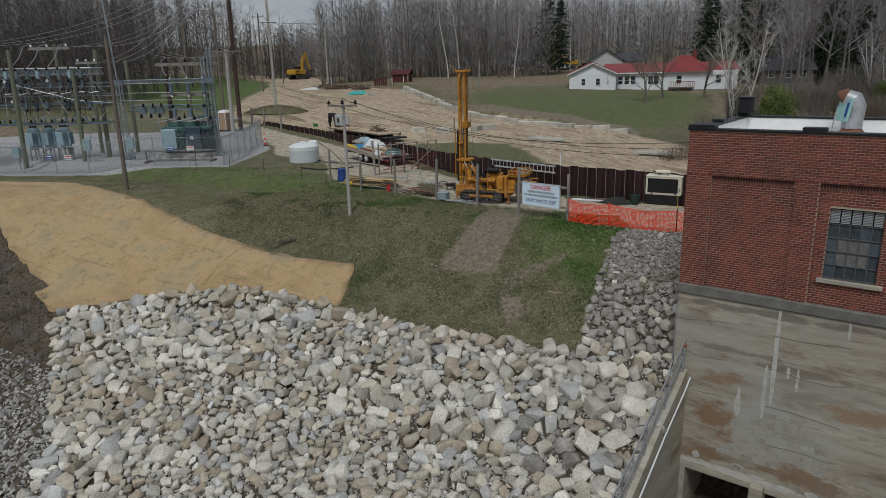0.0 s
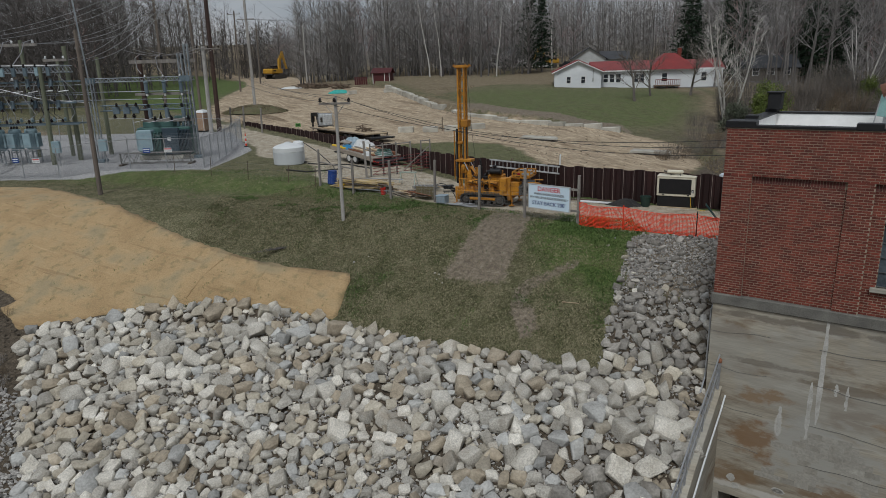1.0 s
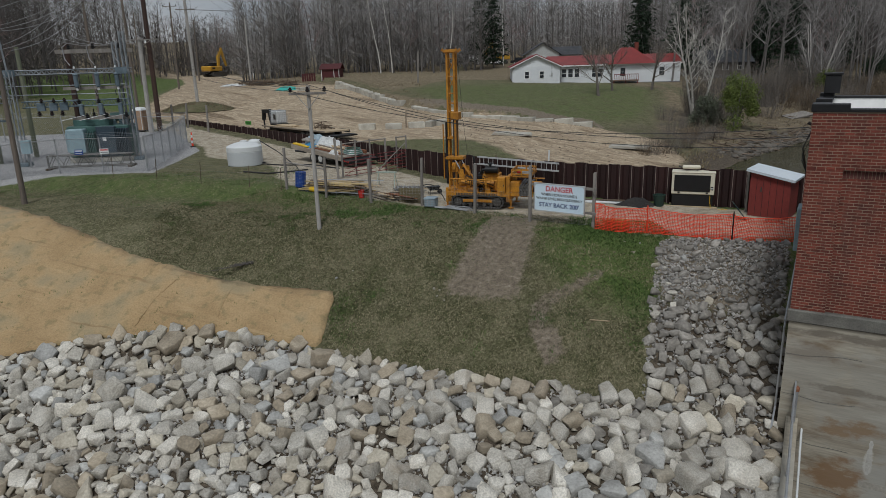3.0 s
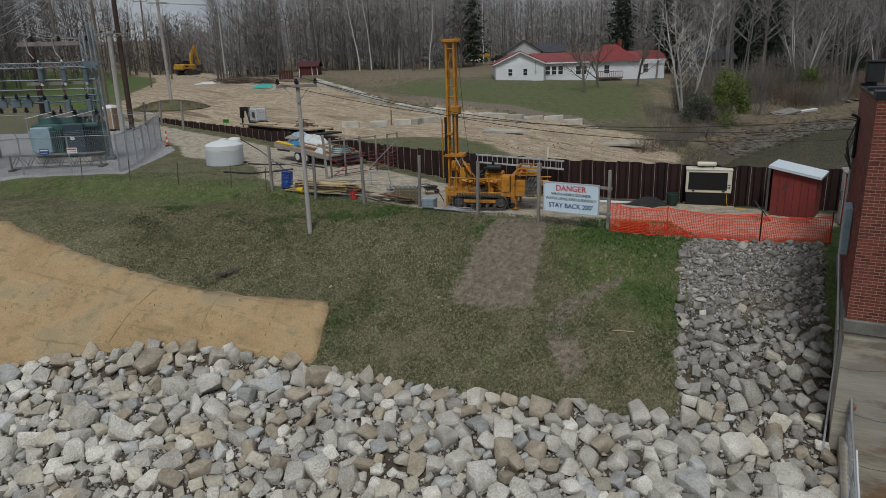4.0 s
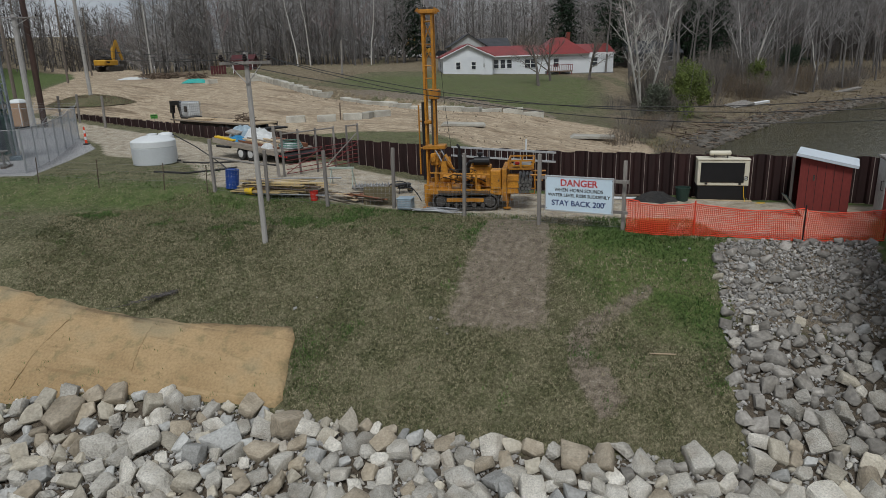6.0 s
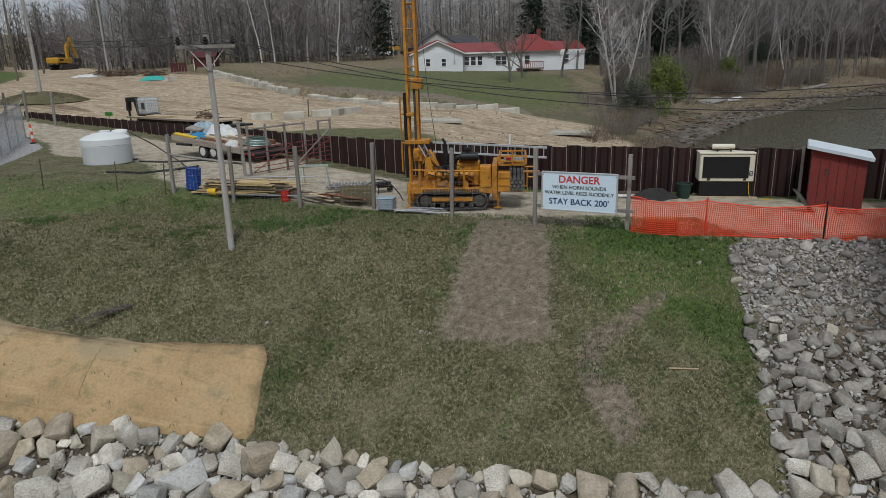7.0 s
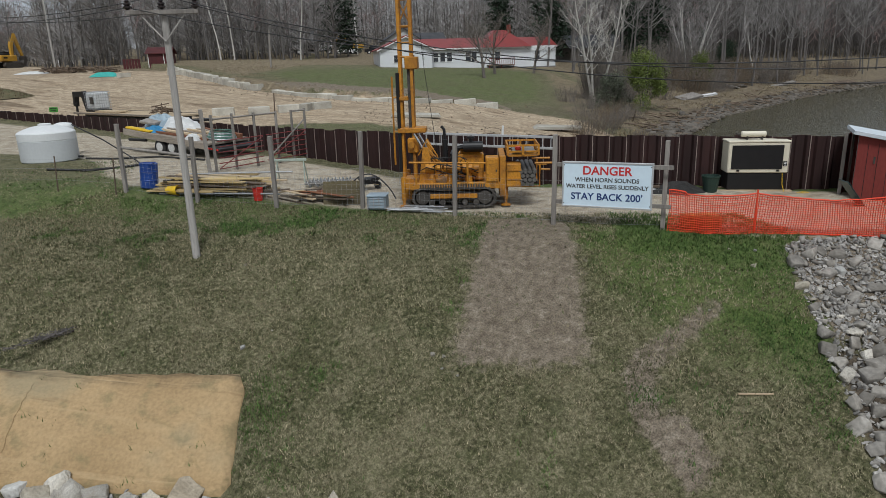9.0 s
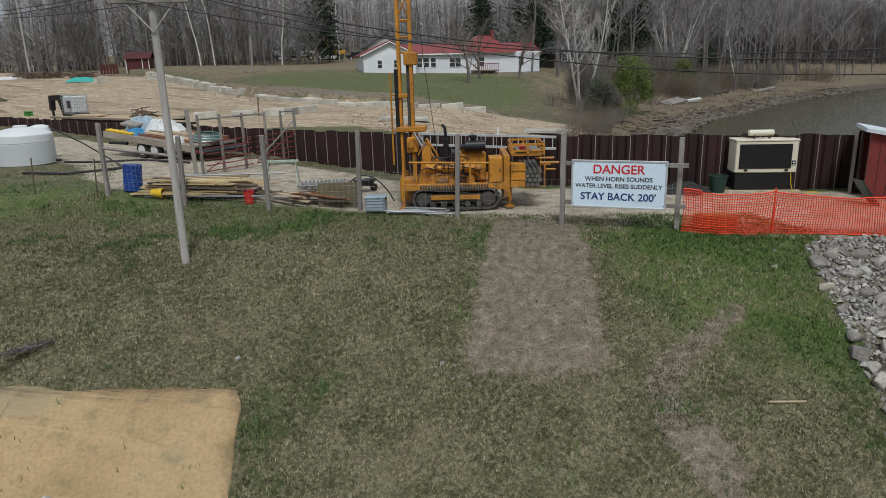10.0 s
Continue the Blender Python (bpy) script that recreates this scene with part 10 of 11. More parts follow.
def erosion_mat():
    m = bpy.data.materials.new("straw_erosion_blanket")
    m.use_nodes = True
    n, l = m.node_tree.nodes, m.node_tree.links
    b = n["Principled BSDF"]
    co = n.new("ShaderNodeTexCoord")
    a, c, d, e = (n.new("ShaderNodeTexNoise") for _ in range(4))
    for nd, sc, det in ((a, 0.5, 7), (c, 2.4, 8), (d, 14, 6), (e, 1.1, 7)):
        nd.inputs["Scale"].default_value, nd.inputs["Detail"].default_value = sc, det
        l.new(co.outputs["Object"], nd.inputs["Vector"])
    r1 = n.new("ShaderNodeValToRGB")
    r1.color_ramp.elements[0].position, r1.color_ramp.elements[1].position = 0.35, 0.65
    r1.color_ramp.elements[0].color, r1.color_ramp.elements[1].color = (0.325, 0.222, 0.112, 1), (0.43, 0.305, 0.162, 1)
    l.new(a.outputs["Fac"], r1.inputs["Fac"])
    r2 = n.new("ShaderNodeValToRGB")
    r2.color_ramp.elements[0].position, r2.color_ramp.elements[1].position = 0.54, 0.68
    r2.color_ramp.elements[0].color, r2.color_ramp.elements[1].color = (0, 0, 0, 1), (0.6, 0.6, 0.6, 1)
    l.new(c.outputs["Fac"], r2.inputs["Fac"])
    mx = n.new("ShaderNodeMix")
    mx.data_type = "RGBA"
    l.new(r2.outputs["Color"], mx.inputs["Factor"])
    l.new(r1.outputs["Color"], mx.inputs["A"])
    mx.inputs["B"].default_value = (0.20, 0.165, 0.082, 1)
    r3 = n.new("ShaderNodeValToRGB")
    r3.color_ramp.elements[0].position, r3.color_ramp.elements[1].position = 0.3, 0.7
    r3.color_ramp.elements[0].color, r3.color_ramp.elements[1].color = (0.82, 0.82, 0.82, 1), (1.12, 1.12, 1.12, 1)
    l.new(d.outputs["Fac"], r3.inputs["Fac"])
    m2 = n.new("ShaderNodeMix")
    m2.data_type, m2.blend_type = "RGBA", "MULTIPLY"
    m2.inputs["Factor"].default_value = 1.0
    l.new(mx.outputs["Result"], m2.inputs["A"])
    l.new(r3.outputs["Color"], m2.inputs["B"])
    l.new(m2.outputs["Result"], b.inputs["Base Color"])
    b.inputs["Roughness"].default_value = 0.95
    bp = n.new("ShaderNodeBump")
    bp.inputs["Strength"].default_value, bp.inputs["Distance"].default_value = 0.6, 0.15
    l.new(e.outputs["Fac"], bp.inputs["Height"])
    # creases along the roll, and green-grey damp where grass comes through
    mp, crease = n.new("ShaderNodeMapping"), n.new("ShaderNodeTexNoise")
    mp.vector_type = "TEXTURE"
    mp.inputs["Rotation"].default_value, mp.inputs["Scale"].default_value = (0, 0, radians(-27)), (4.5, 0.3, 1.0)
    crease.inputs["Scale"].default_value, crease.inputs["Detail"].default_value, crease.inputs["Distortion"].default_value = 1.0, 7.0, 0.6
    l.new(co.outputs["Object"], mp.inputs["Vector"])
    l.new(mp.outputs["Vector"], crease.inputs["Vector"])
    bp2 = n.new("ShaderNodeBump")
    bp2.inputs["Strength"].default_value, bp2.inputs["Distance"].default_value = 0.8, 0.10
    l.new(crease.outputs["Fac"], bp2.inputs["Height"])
    l.new(bp.outputs["Normal"], bp2.inputs["Normal"])
    l.new(bp2.outputs["Normal"], b.inputs["Normal"])
    # the crease tints, darker and paler, put the folds' shade and light into the colour
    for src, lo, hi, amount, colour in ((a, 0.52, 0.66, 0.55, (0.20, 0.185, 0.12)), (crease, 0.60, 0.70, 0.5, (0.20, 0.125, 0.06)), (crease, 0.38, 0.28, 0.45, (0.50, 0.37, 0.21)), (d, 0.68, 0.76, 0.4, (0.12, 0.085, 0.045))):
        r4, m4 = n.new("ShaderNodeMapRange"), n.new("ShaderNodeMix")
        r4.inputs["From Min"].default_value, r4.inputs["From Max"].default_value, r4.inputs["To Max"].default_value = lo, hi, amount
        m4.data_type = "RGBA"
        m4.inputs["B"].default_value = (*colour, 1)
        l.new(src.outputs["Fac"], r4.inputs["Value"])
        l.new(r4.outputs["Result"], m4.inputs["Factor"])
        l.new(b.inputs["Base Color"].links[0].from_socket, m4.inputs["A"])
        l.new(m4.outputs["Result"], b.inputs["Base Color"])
    bm = bmesh.new()
    xs, ys = np.arange(-34, -4, 0.3), np.arange(29.5, 49.5, 0.3)
    grid = {}

    def vert(i, j):
        if (i, j) not in grid:
            x, y = xs[i], ys[j]
            grid[(i, j)] = bm.verts.new((x, y, 0))
        return grid[(i, j)]
    for i in range(len(xs) - 1):
        for j in range(len(ys) - 1):
            cx, cy = xs[i] + 0.15, ys[j] + 0.15
            if inside(MAT_EDGE, cx, cy):
                bm.faces.new((vert(i, j), vert(i + 1, j), vert(i + 1, j + 1), vert(i, j + 1)))
    # draw the stepped rim onto the true outline
    loop = MAT_EDGE + MAT_EDGE[:1]
    for v in bm.verts:
        if v.is_boundary:
            best = None
            for (ax, ay), (bx, by) in zip(loop, loop[1:]):
                dx, dy = bx - ax, by - ay
                t = min(1, max(0, ((v.co.x - ax) * dx + (v.co.y - ay) * dy) / (dx * dx + dy * dy)))
                q = (ax + t * dx, ay + t * dy)
                dd = math.hypot(v.co.x - q[0], v.co.y - q[1])
                if best is None or dd < best[0]:
                    best = (dd, q)
            w = 0.12 * noise.noise((best[1][0] * 1.1, best[1][1] * 1.1, 4)) + 0.06 * noise.noise((best[1][0] * 4, best[1][1] * 4, 4))
            v.co.x, v.co.y = best[1][0] + w, best[1][1] + w
    for v in bm.verts:
        x, y = v.co.x, v.co.y
        fold = 0.04 * (1 - abs(noise.noise((x * 0.25 - y * 0.1, y * 1.3 + x * 0.5, 5.0)))) ** 6 + 0.10 * max(0, noise.noise((x * 0.35 + y * 0.2, y * 0.9 - x * 0.35, 2.0))) + 0.03 * noise.noise((x * 1.4, y * 1.4, 7.0))
        v.co.z = ground_z(x, y) + 0.07 + fold * (0.4 if v.is_boundary else 1)
    ext = bmesh.ops.extrude_edge_only(bm, edges=[e_ for e_ in bm.edges if e_.is_boundary])
    for v in [q for q in ext["geom"] if isinstance(q, bmesh.types.BMVert)]:
        v.co.z -= 0.14
    me = bpy.data.meshes.new("erosion_blanket")
    bm.to_mesh(me)
    bm.free()
    me.shade_smooth()
    me.materials.append(m)
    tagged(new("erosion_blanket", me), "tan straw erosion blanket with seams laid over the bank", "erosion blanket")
    # grass and seedlings pushing through
    r = random.Random(23)
    sprouts = G()
    for k in range(900):
        x, y = r.uniform(-26, -5), r.uniform(30.5, 44)
        if not inside(MAT_EDGE, x, y) or noise.noise((x * 0.5, y * 0.5, 31)) < 0.08:
            continue
        z = ground_z(x, y) + 0.09
        for _ in range(r.randint(4, 9)):
            ox, oy, q, h = x + r.gauss(0, 0.07), y + r.gauss(0, 0.07), r.uniform(0, 6.28), r.uniform(0.04, 0.12)
            dx, dy = math.cos(q), math.sin(q)
            sprouts.add([(ox - dy * 0.008, oy + dx * 0.008, z - 0.03), (ox + dy * 0.008, oy - dx * 0.008, z - 0.03), (ox + dx * h * 0.7, oy + dy * h * 0.7, z + h)], [(0, 1, 2)])
    tagged(part("seedlings", sprouts, bpy.data.materials["green_grass_blade"]), "olive grass seedlings growing through the blanket", "grass", kind="stuff")
    # overlapped seams
    for pts in (((-12.6, 32.9), (-11.9, 33.9), (-11.2, 34.6)), ((-9.2, 32.4), (-8.9, 33.2), (-8.7, 33.6))):
        g = G()
        n_ = 24
        line = []
        for k in range(n_ + 1):
            f = k / n_ * (len(pts) - 1)
            i = min(len(pts) - 2, int(f))
            x, y = pts[i][0] + (pts[i + 1][0] - pts[i][0]) * (f - i), pts[i][1] + (pts[i + 1][1] - pts[i][1]) * (f - i)
            x += 0.015 * math.sin(k * 1.3)
            line.append((x, y, ground_z(x, y) + 0.10))
        g.tube(line, 0.014, 5)
        q = part("blanket_seam", g, m)
        tagged(q, "rolled seam of the tan erosion blanket", "seam", "blanket seams")


def tailrace():
    # wing wall running down the slope from the power house
    w = thing("wing_wall", pose(0, 0, 0), "sloping concrete wing wall beside the tailrace with a pipe railing", "retaining wall", kind="structure")
    a, b = Vector((8.62, 22.0, 0)), Vector((3.3, 14.6, 0))
    n = 14
    d = (b - a).normalized()
    nrm = Vector((-d.y, d.x, 0))
    g = G()
    rows = []
    for k in range(n + 1):
        p = a.lerp(b, k / n)
        z = land(p.x - 0.6, p.y + 0.4) + 0.42 - 0.25 * (k / n)
        rows.append((p, z))
    vs, fs = [], []
    for p, z in rows:
        for s in (-0.14, 0.16):
            q = p + nrm * s
            vs += [(q.x, q.y, -10.5), (q.x, q.y, z)]
    for k in range(n):
        o, q = k * 4, (k + 1) * 4
        fs += [(o, q, q + 1, o + 1), (o + 1, q + 1, q + 3, o + 3), (o + 3, q + 3, q + 2, o + 2)]
    fs += [(0, 1, 3, 2), (n * 4, n * 4 + 2, n * 4 + 3, n * 4 + 1)]
    g.add(vs, fs)
    part("wall_body", g, M_CONC, w)
    for h in (0.55, 1.1):
        part("hand_rail", G().tube([(p.x, p.y, z + h) for p, z in rows], 0.028, 7), M_GALV, w)
    for k in range(0, n + 1, 3):
        p, z = rows[k]
        part("rail_post", G().tube([(p.x, p.y, z), (p.x, p.y, z + 1.12)], 0.028, 7), M_GALV, w)
    g = G()
    for k in range(n):
        (p, z), (q, z2) = rows[k], rows[k + 1]
        for j in range(4):
            f = j / 4
            x, y, zz = p.x + (q.x - p.x) * f, p.y + (q.y - p.y) * f, z + (z2 - z) * f
            g.tube([(x, y, zz + 0.05), (x, y, zz + 1.1)], 0.006, 3, False)
        for h in (0.2, 0.4, 0.6, 0.8, 1.0):
            g.tube([(p.x, p.y, z + h), (q.x, q.y, z2 + h)], 0.006, 3, False)
    ob = part("rail_mesh", g, M_GALV, w, "thin wire infill")
    ob["kind"] = "stuff"
    part("drain_pipe", G().tube([(p.x + 0.24, p.y - 0.15, z - 0.3) for p, z in rows], 0.03, 6), M_POLY, w)
    # old rail and streaks on the face
    p = thing("wall_pipe", bm_pose, "rusty capped steel pipe standing on the concrete face", "pipe")
    part("pipe_shaft", G().tube([(0.40, -0.12, -4.8), (0.40, -0.12, -3.15)], 0.05, 8), M_GALV, p)
    part("pipe_cap", G().lathe([(0.07, -3.15), (0.07, -3.05), (0.03, -3.0)], 10, pose(0.40, -0.12, 0)), M_RUSTBEAM, p)
    M_LIME = mat("white_lime_streak", (0.50, 0.49, 0.46), (0.33, 0.32, 0.285), 0.9, big=4, fine=20, grain=0.15)
    M_PATCH = mat("grey_mortar_patch", (0.34, 0.325, 0.285), (0.25, 0.235, 0.20), 0.9, big=1.6, fine=12, grain=0.2, rnd=0.08)
    M_OCHRE = mat("ochre_stain", (0.27, 0.175, 0.085), (0.31, 0.26, 0.19), 0.9, big=2.5, fine=10, grain=0.2, stretch=(0.5, 1, 2))
    r = random.Random(55)

    def streak(x, z0, z1, w, mm, label):
        k, n_ = 0, 9
        left, right = [], []
        for k in range(n_ + 1):
            z = z0 + (z1 - z0) * k / n_
            ww = w * (0.4 + 0.6 * math.sin(math.pi * (0.12 + 0.85 * k / n_))) * r.uniform(0.7, 1.2)
            left.append((x - ww / 2 + r.uniform(-0.02, 0.02), z))
            right.append((x + ww / 2 + r.uniform(-0.02, 0.02), z))
        poly = left + right[::-1]
        part("stain", G().prism(poly, -0.006, 0.0), mm, hall, label)
    streak(3.32, -4.6, -1.17, 0.14, M_LIME, "white lime streak")
    streak(3.1, -5.2, -3.2, 0.12, M_LIME, "white lime streak")
    streak(2.31, -5.3, -4.25, 0.13, M_LIME, "white lime streak")
    streak(4.05, -3.9, -3.1, 0.1, M_LIME, "white lime streak")
    streak(5.3, -1.75, -1.17, 0.09, M_LIME, "white lime streak")
    streak(3.75, -3.5, -3.1, 0.12, M_LIME, "white lime streak")
    # block infill, its courses showing through a thin render
    for j in range(10):
        for i in range(8):
            x0, z0 = 1.75 + i * 0.405 + (0.2 if j % 2 else 0.0), -6.95 + j * 0.205
            if noise.noise((x0 * 0.9, z0 * 0.9, 3)) + 0.35 - 0.08 * abs(i - 3.5) - 0.05 * abs(j - 4.5) < 0:
                continue
            part("block", G().box(x0, x0 + 0.395, -0.005, 0.01, z0, z0 + 0.196), M_PATCH, hall)
    for k in range(10):
        x, z = r.uniform(0.6, 6.0), r.choice((-7.6, -7.7, -7.5, -7.3))
        w, h = r.uniform(0.25, 0.7), r.uniform(0.12, 0.4)
        pl = [(x + w * 0.5 * math.cos(a * 0.7) * r.uniform(0.6, 1.1), z + h * 0.5 * math.sin(a * 0.7) * r.uniform(0.6, 1.1)) for a in range(9)]
        part("stain", G().prism(pl, -0.008, 0.0), M_LIME, hall, "flaking white deposit")
    g = G()
    for z in (-2.05, -3.35, -4.75, -6.1):
        pts = [(0.02 + k * 0.45, -0.004, z + 0.05 * math.sin(k * 0.8 + z) + r.uniform(-0.04, 0.04)) for k in range(28)]
        g.tube(pts[:5], 0.008, 4)
        g.tube(pts[7:13], 0.011, 4)
        g.tube(pts[14:], 0.006, 4)
    part("pour_joint", g, M_BAND, hall, "ragged dark pour joints")
    # gate pier in the opening
    part("gate_pier", G().box(3.0, 3.45, -0.35, 0.4, -10.4, -7.7, 0.03), M_CONC, hall)
    # roof stack with a bag tied over it
    s = thing("roof_stack", bm_pose @ pose(4.05, 5.0, 4.05), "galvanised roof vent stack with a rusty base", "vent stack")
    s.scale = (0.76, 0.76, 0.76)
    part("base_flashing", G().lathe([(0.75, 0), (0.75, 0.05), (0.5, 0.32)], 4, pose(0, 0, 0, 0, 0, 45)), mat("rusty_flashing", (0.20, 0.085, 0.05), (0.13, 0.06, 0.04), 0.85), s, "rusted square flashing")
    part("stack_pipe", G().tube([(0, 0, 0.3), (0, 0, 0.85), (0.02, 0, 1.05)], 0.44, 24), M_GALV, s)
    part("elbow", G().tube([(0.02, 0, 0.85), (0.04, 0, 1.3), (-0.08, 0, 1.6), (-0.35, 0, 1.72)], [0.44, 0.46, 0.44, 0.36], 20), M_GALV, s)
    part("hood", G().tube([(-0.1, 0, 1.62), (-0.45, 0, 1.78), (-0.62, 0, 1.72)], [0.34, 0.34, 0.28], 14), bpy.data.materials["rusty_flashing"], s, "rusty hood")
    part("sheet_cover", G().box(-0.66, -0.58, -0.48, 0.48, 0.55, 1.62, 0.03, pose(0, 0, 0, 0, 9, 38)), mat("pale_aqua_sheet", (0.30, 0.50, 0.47), (0.24, 0.42, 0.40), 0.5), s, "pale aqua printed sheet")
    part("print_bar", G().box(-0.675, -0.665, -0.36, -0.2, 0.75, 1.4, 0, pose(0, 0, 0, 0, 9, 38)), M_BLUE, s)
    part("stay", G().tube([(-0.8, -0.3, 0.0), (-0.62, -0.3, 1.3)], 0.03, 5), M_GALV, s)
    # conduits on the side wall
    c = thing("conduit", bm_pose, "galvanised conduits and meter box on the side wall", "conduit")
    part("conduit_run", G().tube([(-0.08, 4.9, 2.9), (-0.08, 4.9, 0.2), (-0.1, 4.3, -0.3), (-0.1, 0.5, -1.35)], 0.04, 7), M_GALV, c)
    part("conduit_run", G().tube([(-0.08, 4.75, 2.9), (-0.08, 4.75, 0.0), (-0.1, 4.2, -0.45), (-0.1, 0.3, -1.5), (-0.1, 0.2, -3.9), (-0.15, -0.6, -5.0)], 0.03, 7), M_GALV, c)
    part("meter_box", G().box(-0.2, -0.012, 2.4, 3.3, 0.2, 1.5, 0.02), M_SGREY, c)
    part("weather_head", G().tube([(-0.08, 4.4, 2.6), (-0.08, 4.4, 3.75), (-0.25, 4.4, 3.85)], 0.05, 8), M_BLACK, c)
    g = G()
    for k in range(3):
        g.tube([(-0.1, 4.15 + 0.12 * k, 3.7 - 0.3 * k), (-0.3, 4.0 + 0.1 * k, 3.1 - 0.2 * k), (-0.12, 4.2, 2.3)], 0.02, 5)
    part("drip_loop", g, M_WIRE, c, "black drooping service cables")


def lawn_litter():
    r = random.Random(66)
    q = part("stick", G().tube([(-0.32, 0, 0), (0.35, 0.02, 0.01)], 0.022, 6), M_PALEWOOD, None, m=pose(4.8, 27.2, ground_z(4.8, 27.2) + 0.03, 0, 0, -28))
    tagged(q, "pale stick lying on the grass", "stick")
    for x, y, s in ((-0.55, 31.0, 0.12), (-0.35, 30.85, 0.09), (-0.5, 30.6, 0.08), (-4.0, 35.3, 0.08), (-4.4, 33.0, 0.13), (-3.7, 33.2, 0.06), (7.0, 29.6, 0.14), (7.4, 30.0, 0.1), (6.9, 30.3, 0.08), (-0.25, 30.3, 0.07), (5.3, 29.1, 0.07)):
        ob = new("pebble", STONE_MESHES[int(r.uniform(0, 10))])
        ob.matrix_basis = pose(x, y, ground_z(x, y) + s * 0.15, 0, 0, r.uniform(0, 360)) @ Matrix.Scale(s * 0.9, 4)
        tagged(ob, "small pale stone lying on the grass", "stone", "stones on the lawn")
    b = G()
    for k in range(130):
        p = Vector((r.gauss(0, 0.28), r.gauss(0, 0.045), 0.0))
        b.tube([p, p + Vector((r.gauss(0, 0.15), r.gauss(0, 0.1), r.uniform(0.02, 0.12)))], [0.012, 0.004], 3, False)
    ob = part("weed_clump", b, M_DARKWOODS, None, m=pose(-8.15, 34.75, ground_z(-8.15, 34.75), 0, 0, 30) @ Matrix.Diagonal((2.5, 1.3, 0.9, 1)))
    tagged(ob, "dark scorched tuft on the lawn", "tuft")


for build in (trailers, blocks, white_house, vehicles, yard_things, poles, substation, erosion_mat, tailrace, lawn_litter):
    build()
plain_house(17.5, 174, -6, 7.5, 8, 2.9, 5.0, M_BROWNSIDE, M_SHINGLE, "small grey house with a dark shingle roof by the pines")
plain_house(30.5, 138, -10, 6.5, 9, 3.4, 5.4, M_GREYSIDE, M_SHINGLE, "grey garage with a dark roof behind the white house", "y", 1)
plain_house(36.5, 137.5, -10, 5.0, 7, 3.2, 4.6, M_GREYSIDE, M_SHINGLE, "low grey wing with a dark roof behind the white house", "x", 1)
plain_house(53, 112, -14, 8, 8, 2.4, 4.2, M_BROWNSIDE, M_SHINGLE, "dark brown house with a shallow roof among bare trees")


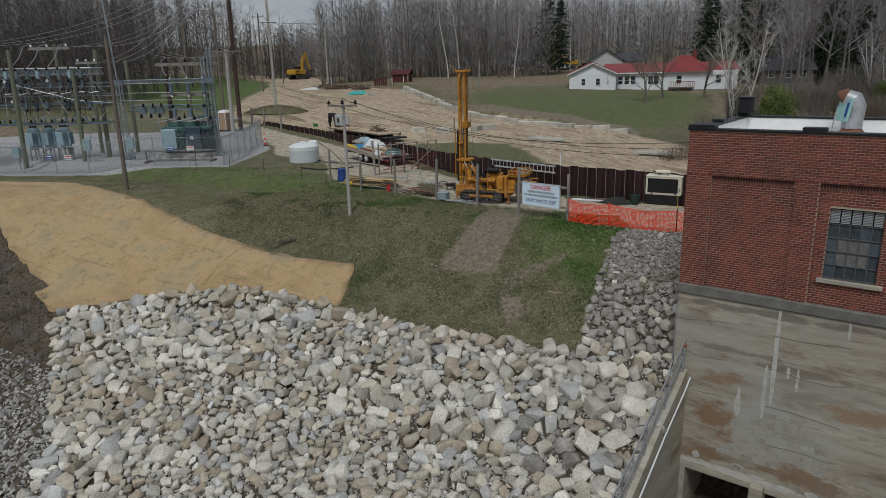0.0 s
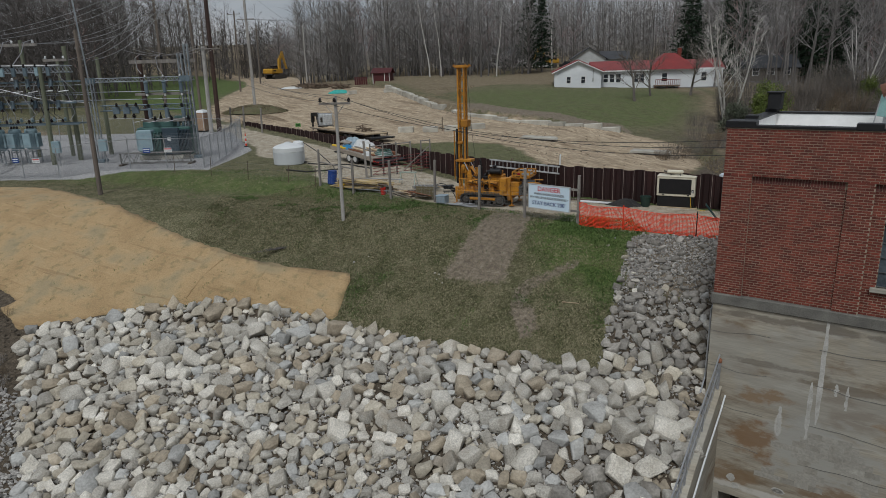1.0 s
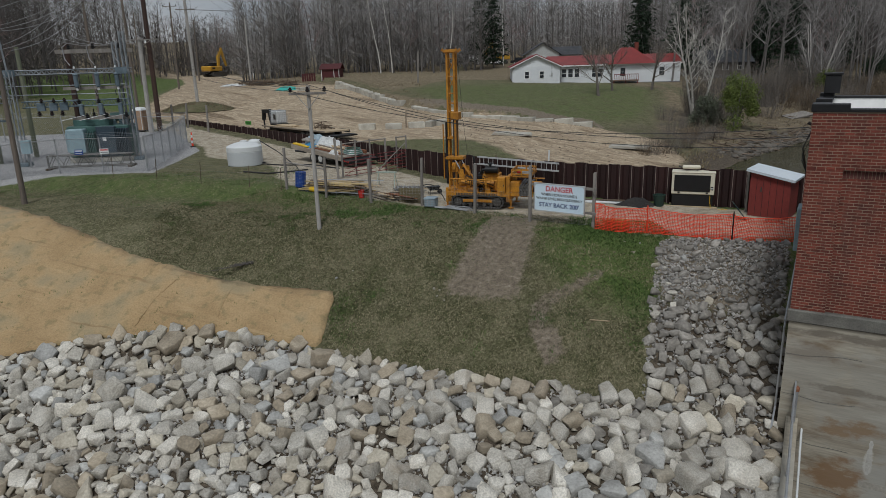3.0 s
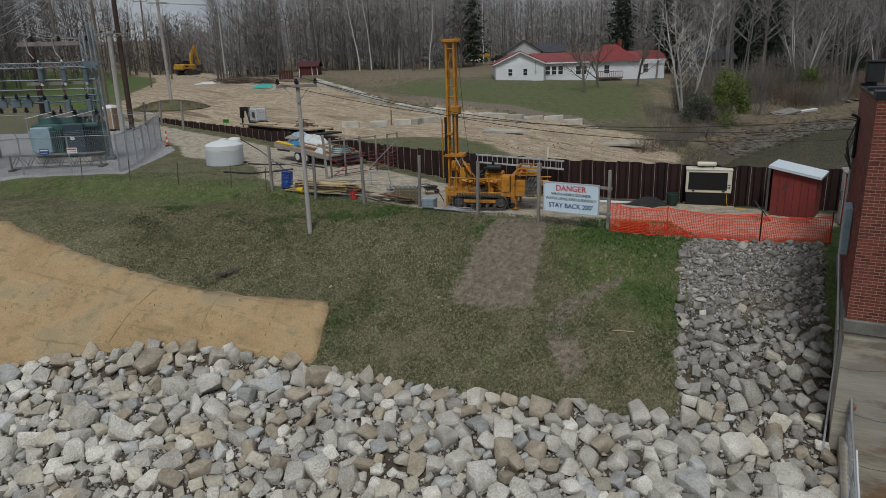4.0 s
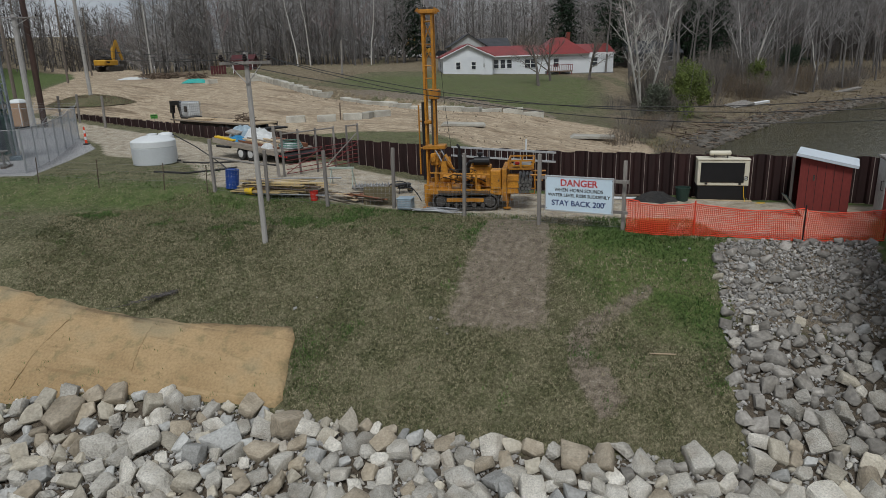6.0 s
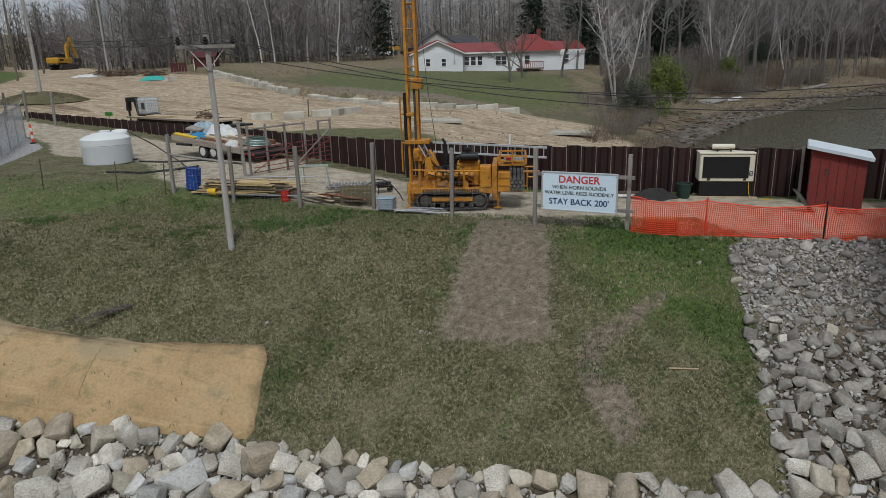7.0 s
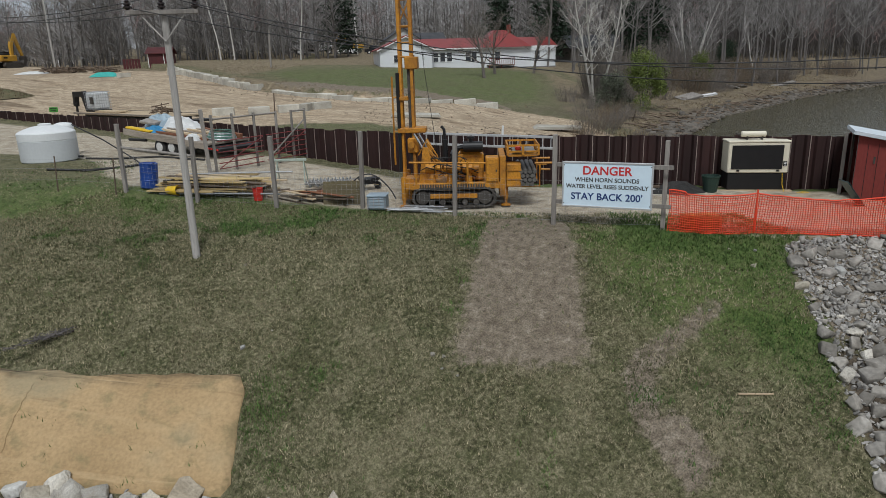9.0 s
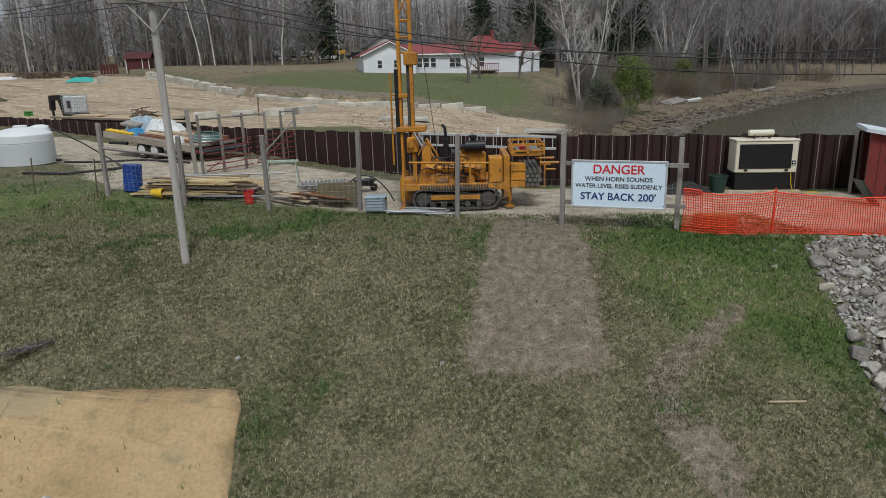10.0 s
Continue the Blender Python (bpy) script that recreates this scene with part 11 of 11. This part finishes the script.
# ---- rank growth on the banks ----
def bank_growth():
    r = random.Random(91)
    straw = mat("dry_bank_grass", (0.26, 0.21, 0.12), (0.18, 0.145, 0.085), 0.95, big=0.5, fine=6, rnd=0.35)
    g, d = G(), G()
    for k in range(9000):
        f = r.random()
        if k < 6000:
            x = 22 + 84 * f ** 1.3
            y = float(np.interp(x, [p[0] for p in SHORE], [p[1] for p in SHORE])) + r.uniform(2.0, 14)
        else:
            x, y = r.uniform(-6, 24), r.uniform(70, 112)
            if off_line(BLOCKS, x, y) < 1.0 or inside(HOUSE_LAWN, x, y) and r.random() < 0.9:
                continue
        if inside(YARD, x, y) or inside(HOUSE_LAWN, x, y) or noise.noise((x * 0.25, y * 0.25, 6)) < -0.05:
            continue
        z = ground_z(x, y)
        for _ in range(3):
            a, h = r.uniform(0, 6.28), r.uniform(0.1, 0.32)
            w = 0.018
            dx, dy = math.cos(a), math.sin(a)
            (g if k % 3 else d).add([(x - dy * w, y + dx * w, z - 0.03), (x + dy * w, y - dx * w, z - 0.03), (x + dx * h * 0.7, y + dy * h * 0.7, z + h)], [(0, 1, 2)])
    for k in range(2600):                      # mound tufts
        a, f = r.uniform(0, 6.28), math.sqrt(r.random())
        x, y = -22.2 + 4.5 * f * math.cos(a), 92 + 3.1 * f * math.sin(a)
        z = ground_z(-22.2, 92) + 0.95 * (1 - f * f) - 0.08 * f
        for _ in range(3):
            a, h, w = r.uniform(0, 6.28), r.uniform(0.05, 0.15), 0.02
            dx, dy = math.cos(a), math.sin(a)
            (g if k % 4 == 0 else d).add([(x - dy * w, y + dx * w, z - 0.05), (x + dy * w, y - dx * w, z - 0.05), (x + dx * h * 0.6, y + dy * h * 0.6, z + h)], [(0, 1, 2)])
    tagged(part("dry_grass", g, straw), "dry tan grass on the river bank and field", "grass", kind="stuff")
    tagged(part("dry_grass", d, M_DRYBRUSH), "dead brown stalks on the river bank and field", "grass", kind="stuff")
    # earth bank left of the boulders
    me = [twig_thicket(130 + i, 0.8, 0.9, 40, 0.006).mesh("weeds", M_DRYBRUSH if i else M_TWIG) for i in range(2)]
    for k in range(60):
        x, y = r.uniform(-26, -18.6), r.uniform(24, 37)
        if inside(MAT_AREA, x, y) or inside(STONES, x, y):
            continue
        ob = new("weeds", me[k % 2])
        ob.matrix_basis = pose(x, y, ground_z(x, y), 0, 0, r.uniform(0, 360)) @ Matrix.Scale(r.uniform(0.4, 1.0), 4)
        tagged(ob, "dry brown weeds on the earth bank", "weeds", "bank weeds", "stuff")
    g = G()
    for k in range(4200):
        x, y = r.uniform(-30, -18.6), r.uniform(28.8, 40)
        if inside(MAT_AREA, x, y) or inside(STONES, x, y):
            continue
        s_ = r.uniform(0.04, 0.16) * (1 if k % 12 else 2.0)
        a, b = CHIPS[k % 10]
        g.add(a, b, Matrix.LocRotScale((x, y, ground_z(x, y) + s_ * 0.1), Euler((r.uniform(-1, 1), r.uniform(-1, 1), r.uniform(0, 6))), (s_, s_, s_)))
    tagged(part("earth_clods", g, mat("dark_earth_clod", (0.12, 0.10, 0.075), (0.06, 0.05, 0.038), 0.95, big=2, fine=12, rnd=0.5)), "dark earth clods and stones on the bare bank", "clods", kind="stuff")
    # clods and rubble along the cut below the lawn
    g = G()
    for k in range(900):
        f = r.random() * (len(BLOCKS) - 1)
        i = min(len(BLOCKS) - 2, int(f))
        (ax, ay), (bx, by) = BLOCKS[i], BLOCKS[i + 1]
        x, y = ax + (bx - ax) * (f - i) + r.gauss(0, 1.6), ay + (by - ay) * (f - i) + r.gauss(0, 1.6)
        if k > 500:
            x, y = r.uniform(6, 22), r.uniform(48, 68)
        s = r.uniform(0.05, 0.17)
        a, b = CHIPS[k % 10]
        g.add(a, b, Matrix.LocRotScale((x, y, ground_z(x, y) + s * 0.15), Euler((r.uniform(-1, 1), r.uniform(-1, 1), r.uniform(0, 6))), (s, s, s)))
    tagged(part("rubble", g, mat("sandy_rubble", (0.22, 0.175, 0.128), (0.12, 0.095, 0.07), 0.95, big=2, fine=12, rnd=0.35)), "sandy clods and rubble in the yard", "rubble", kind="stuff")


bank_growth()
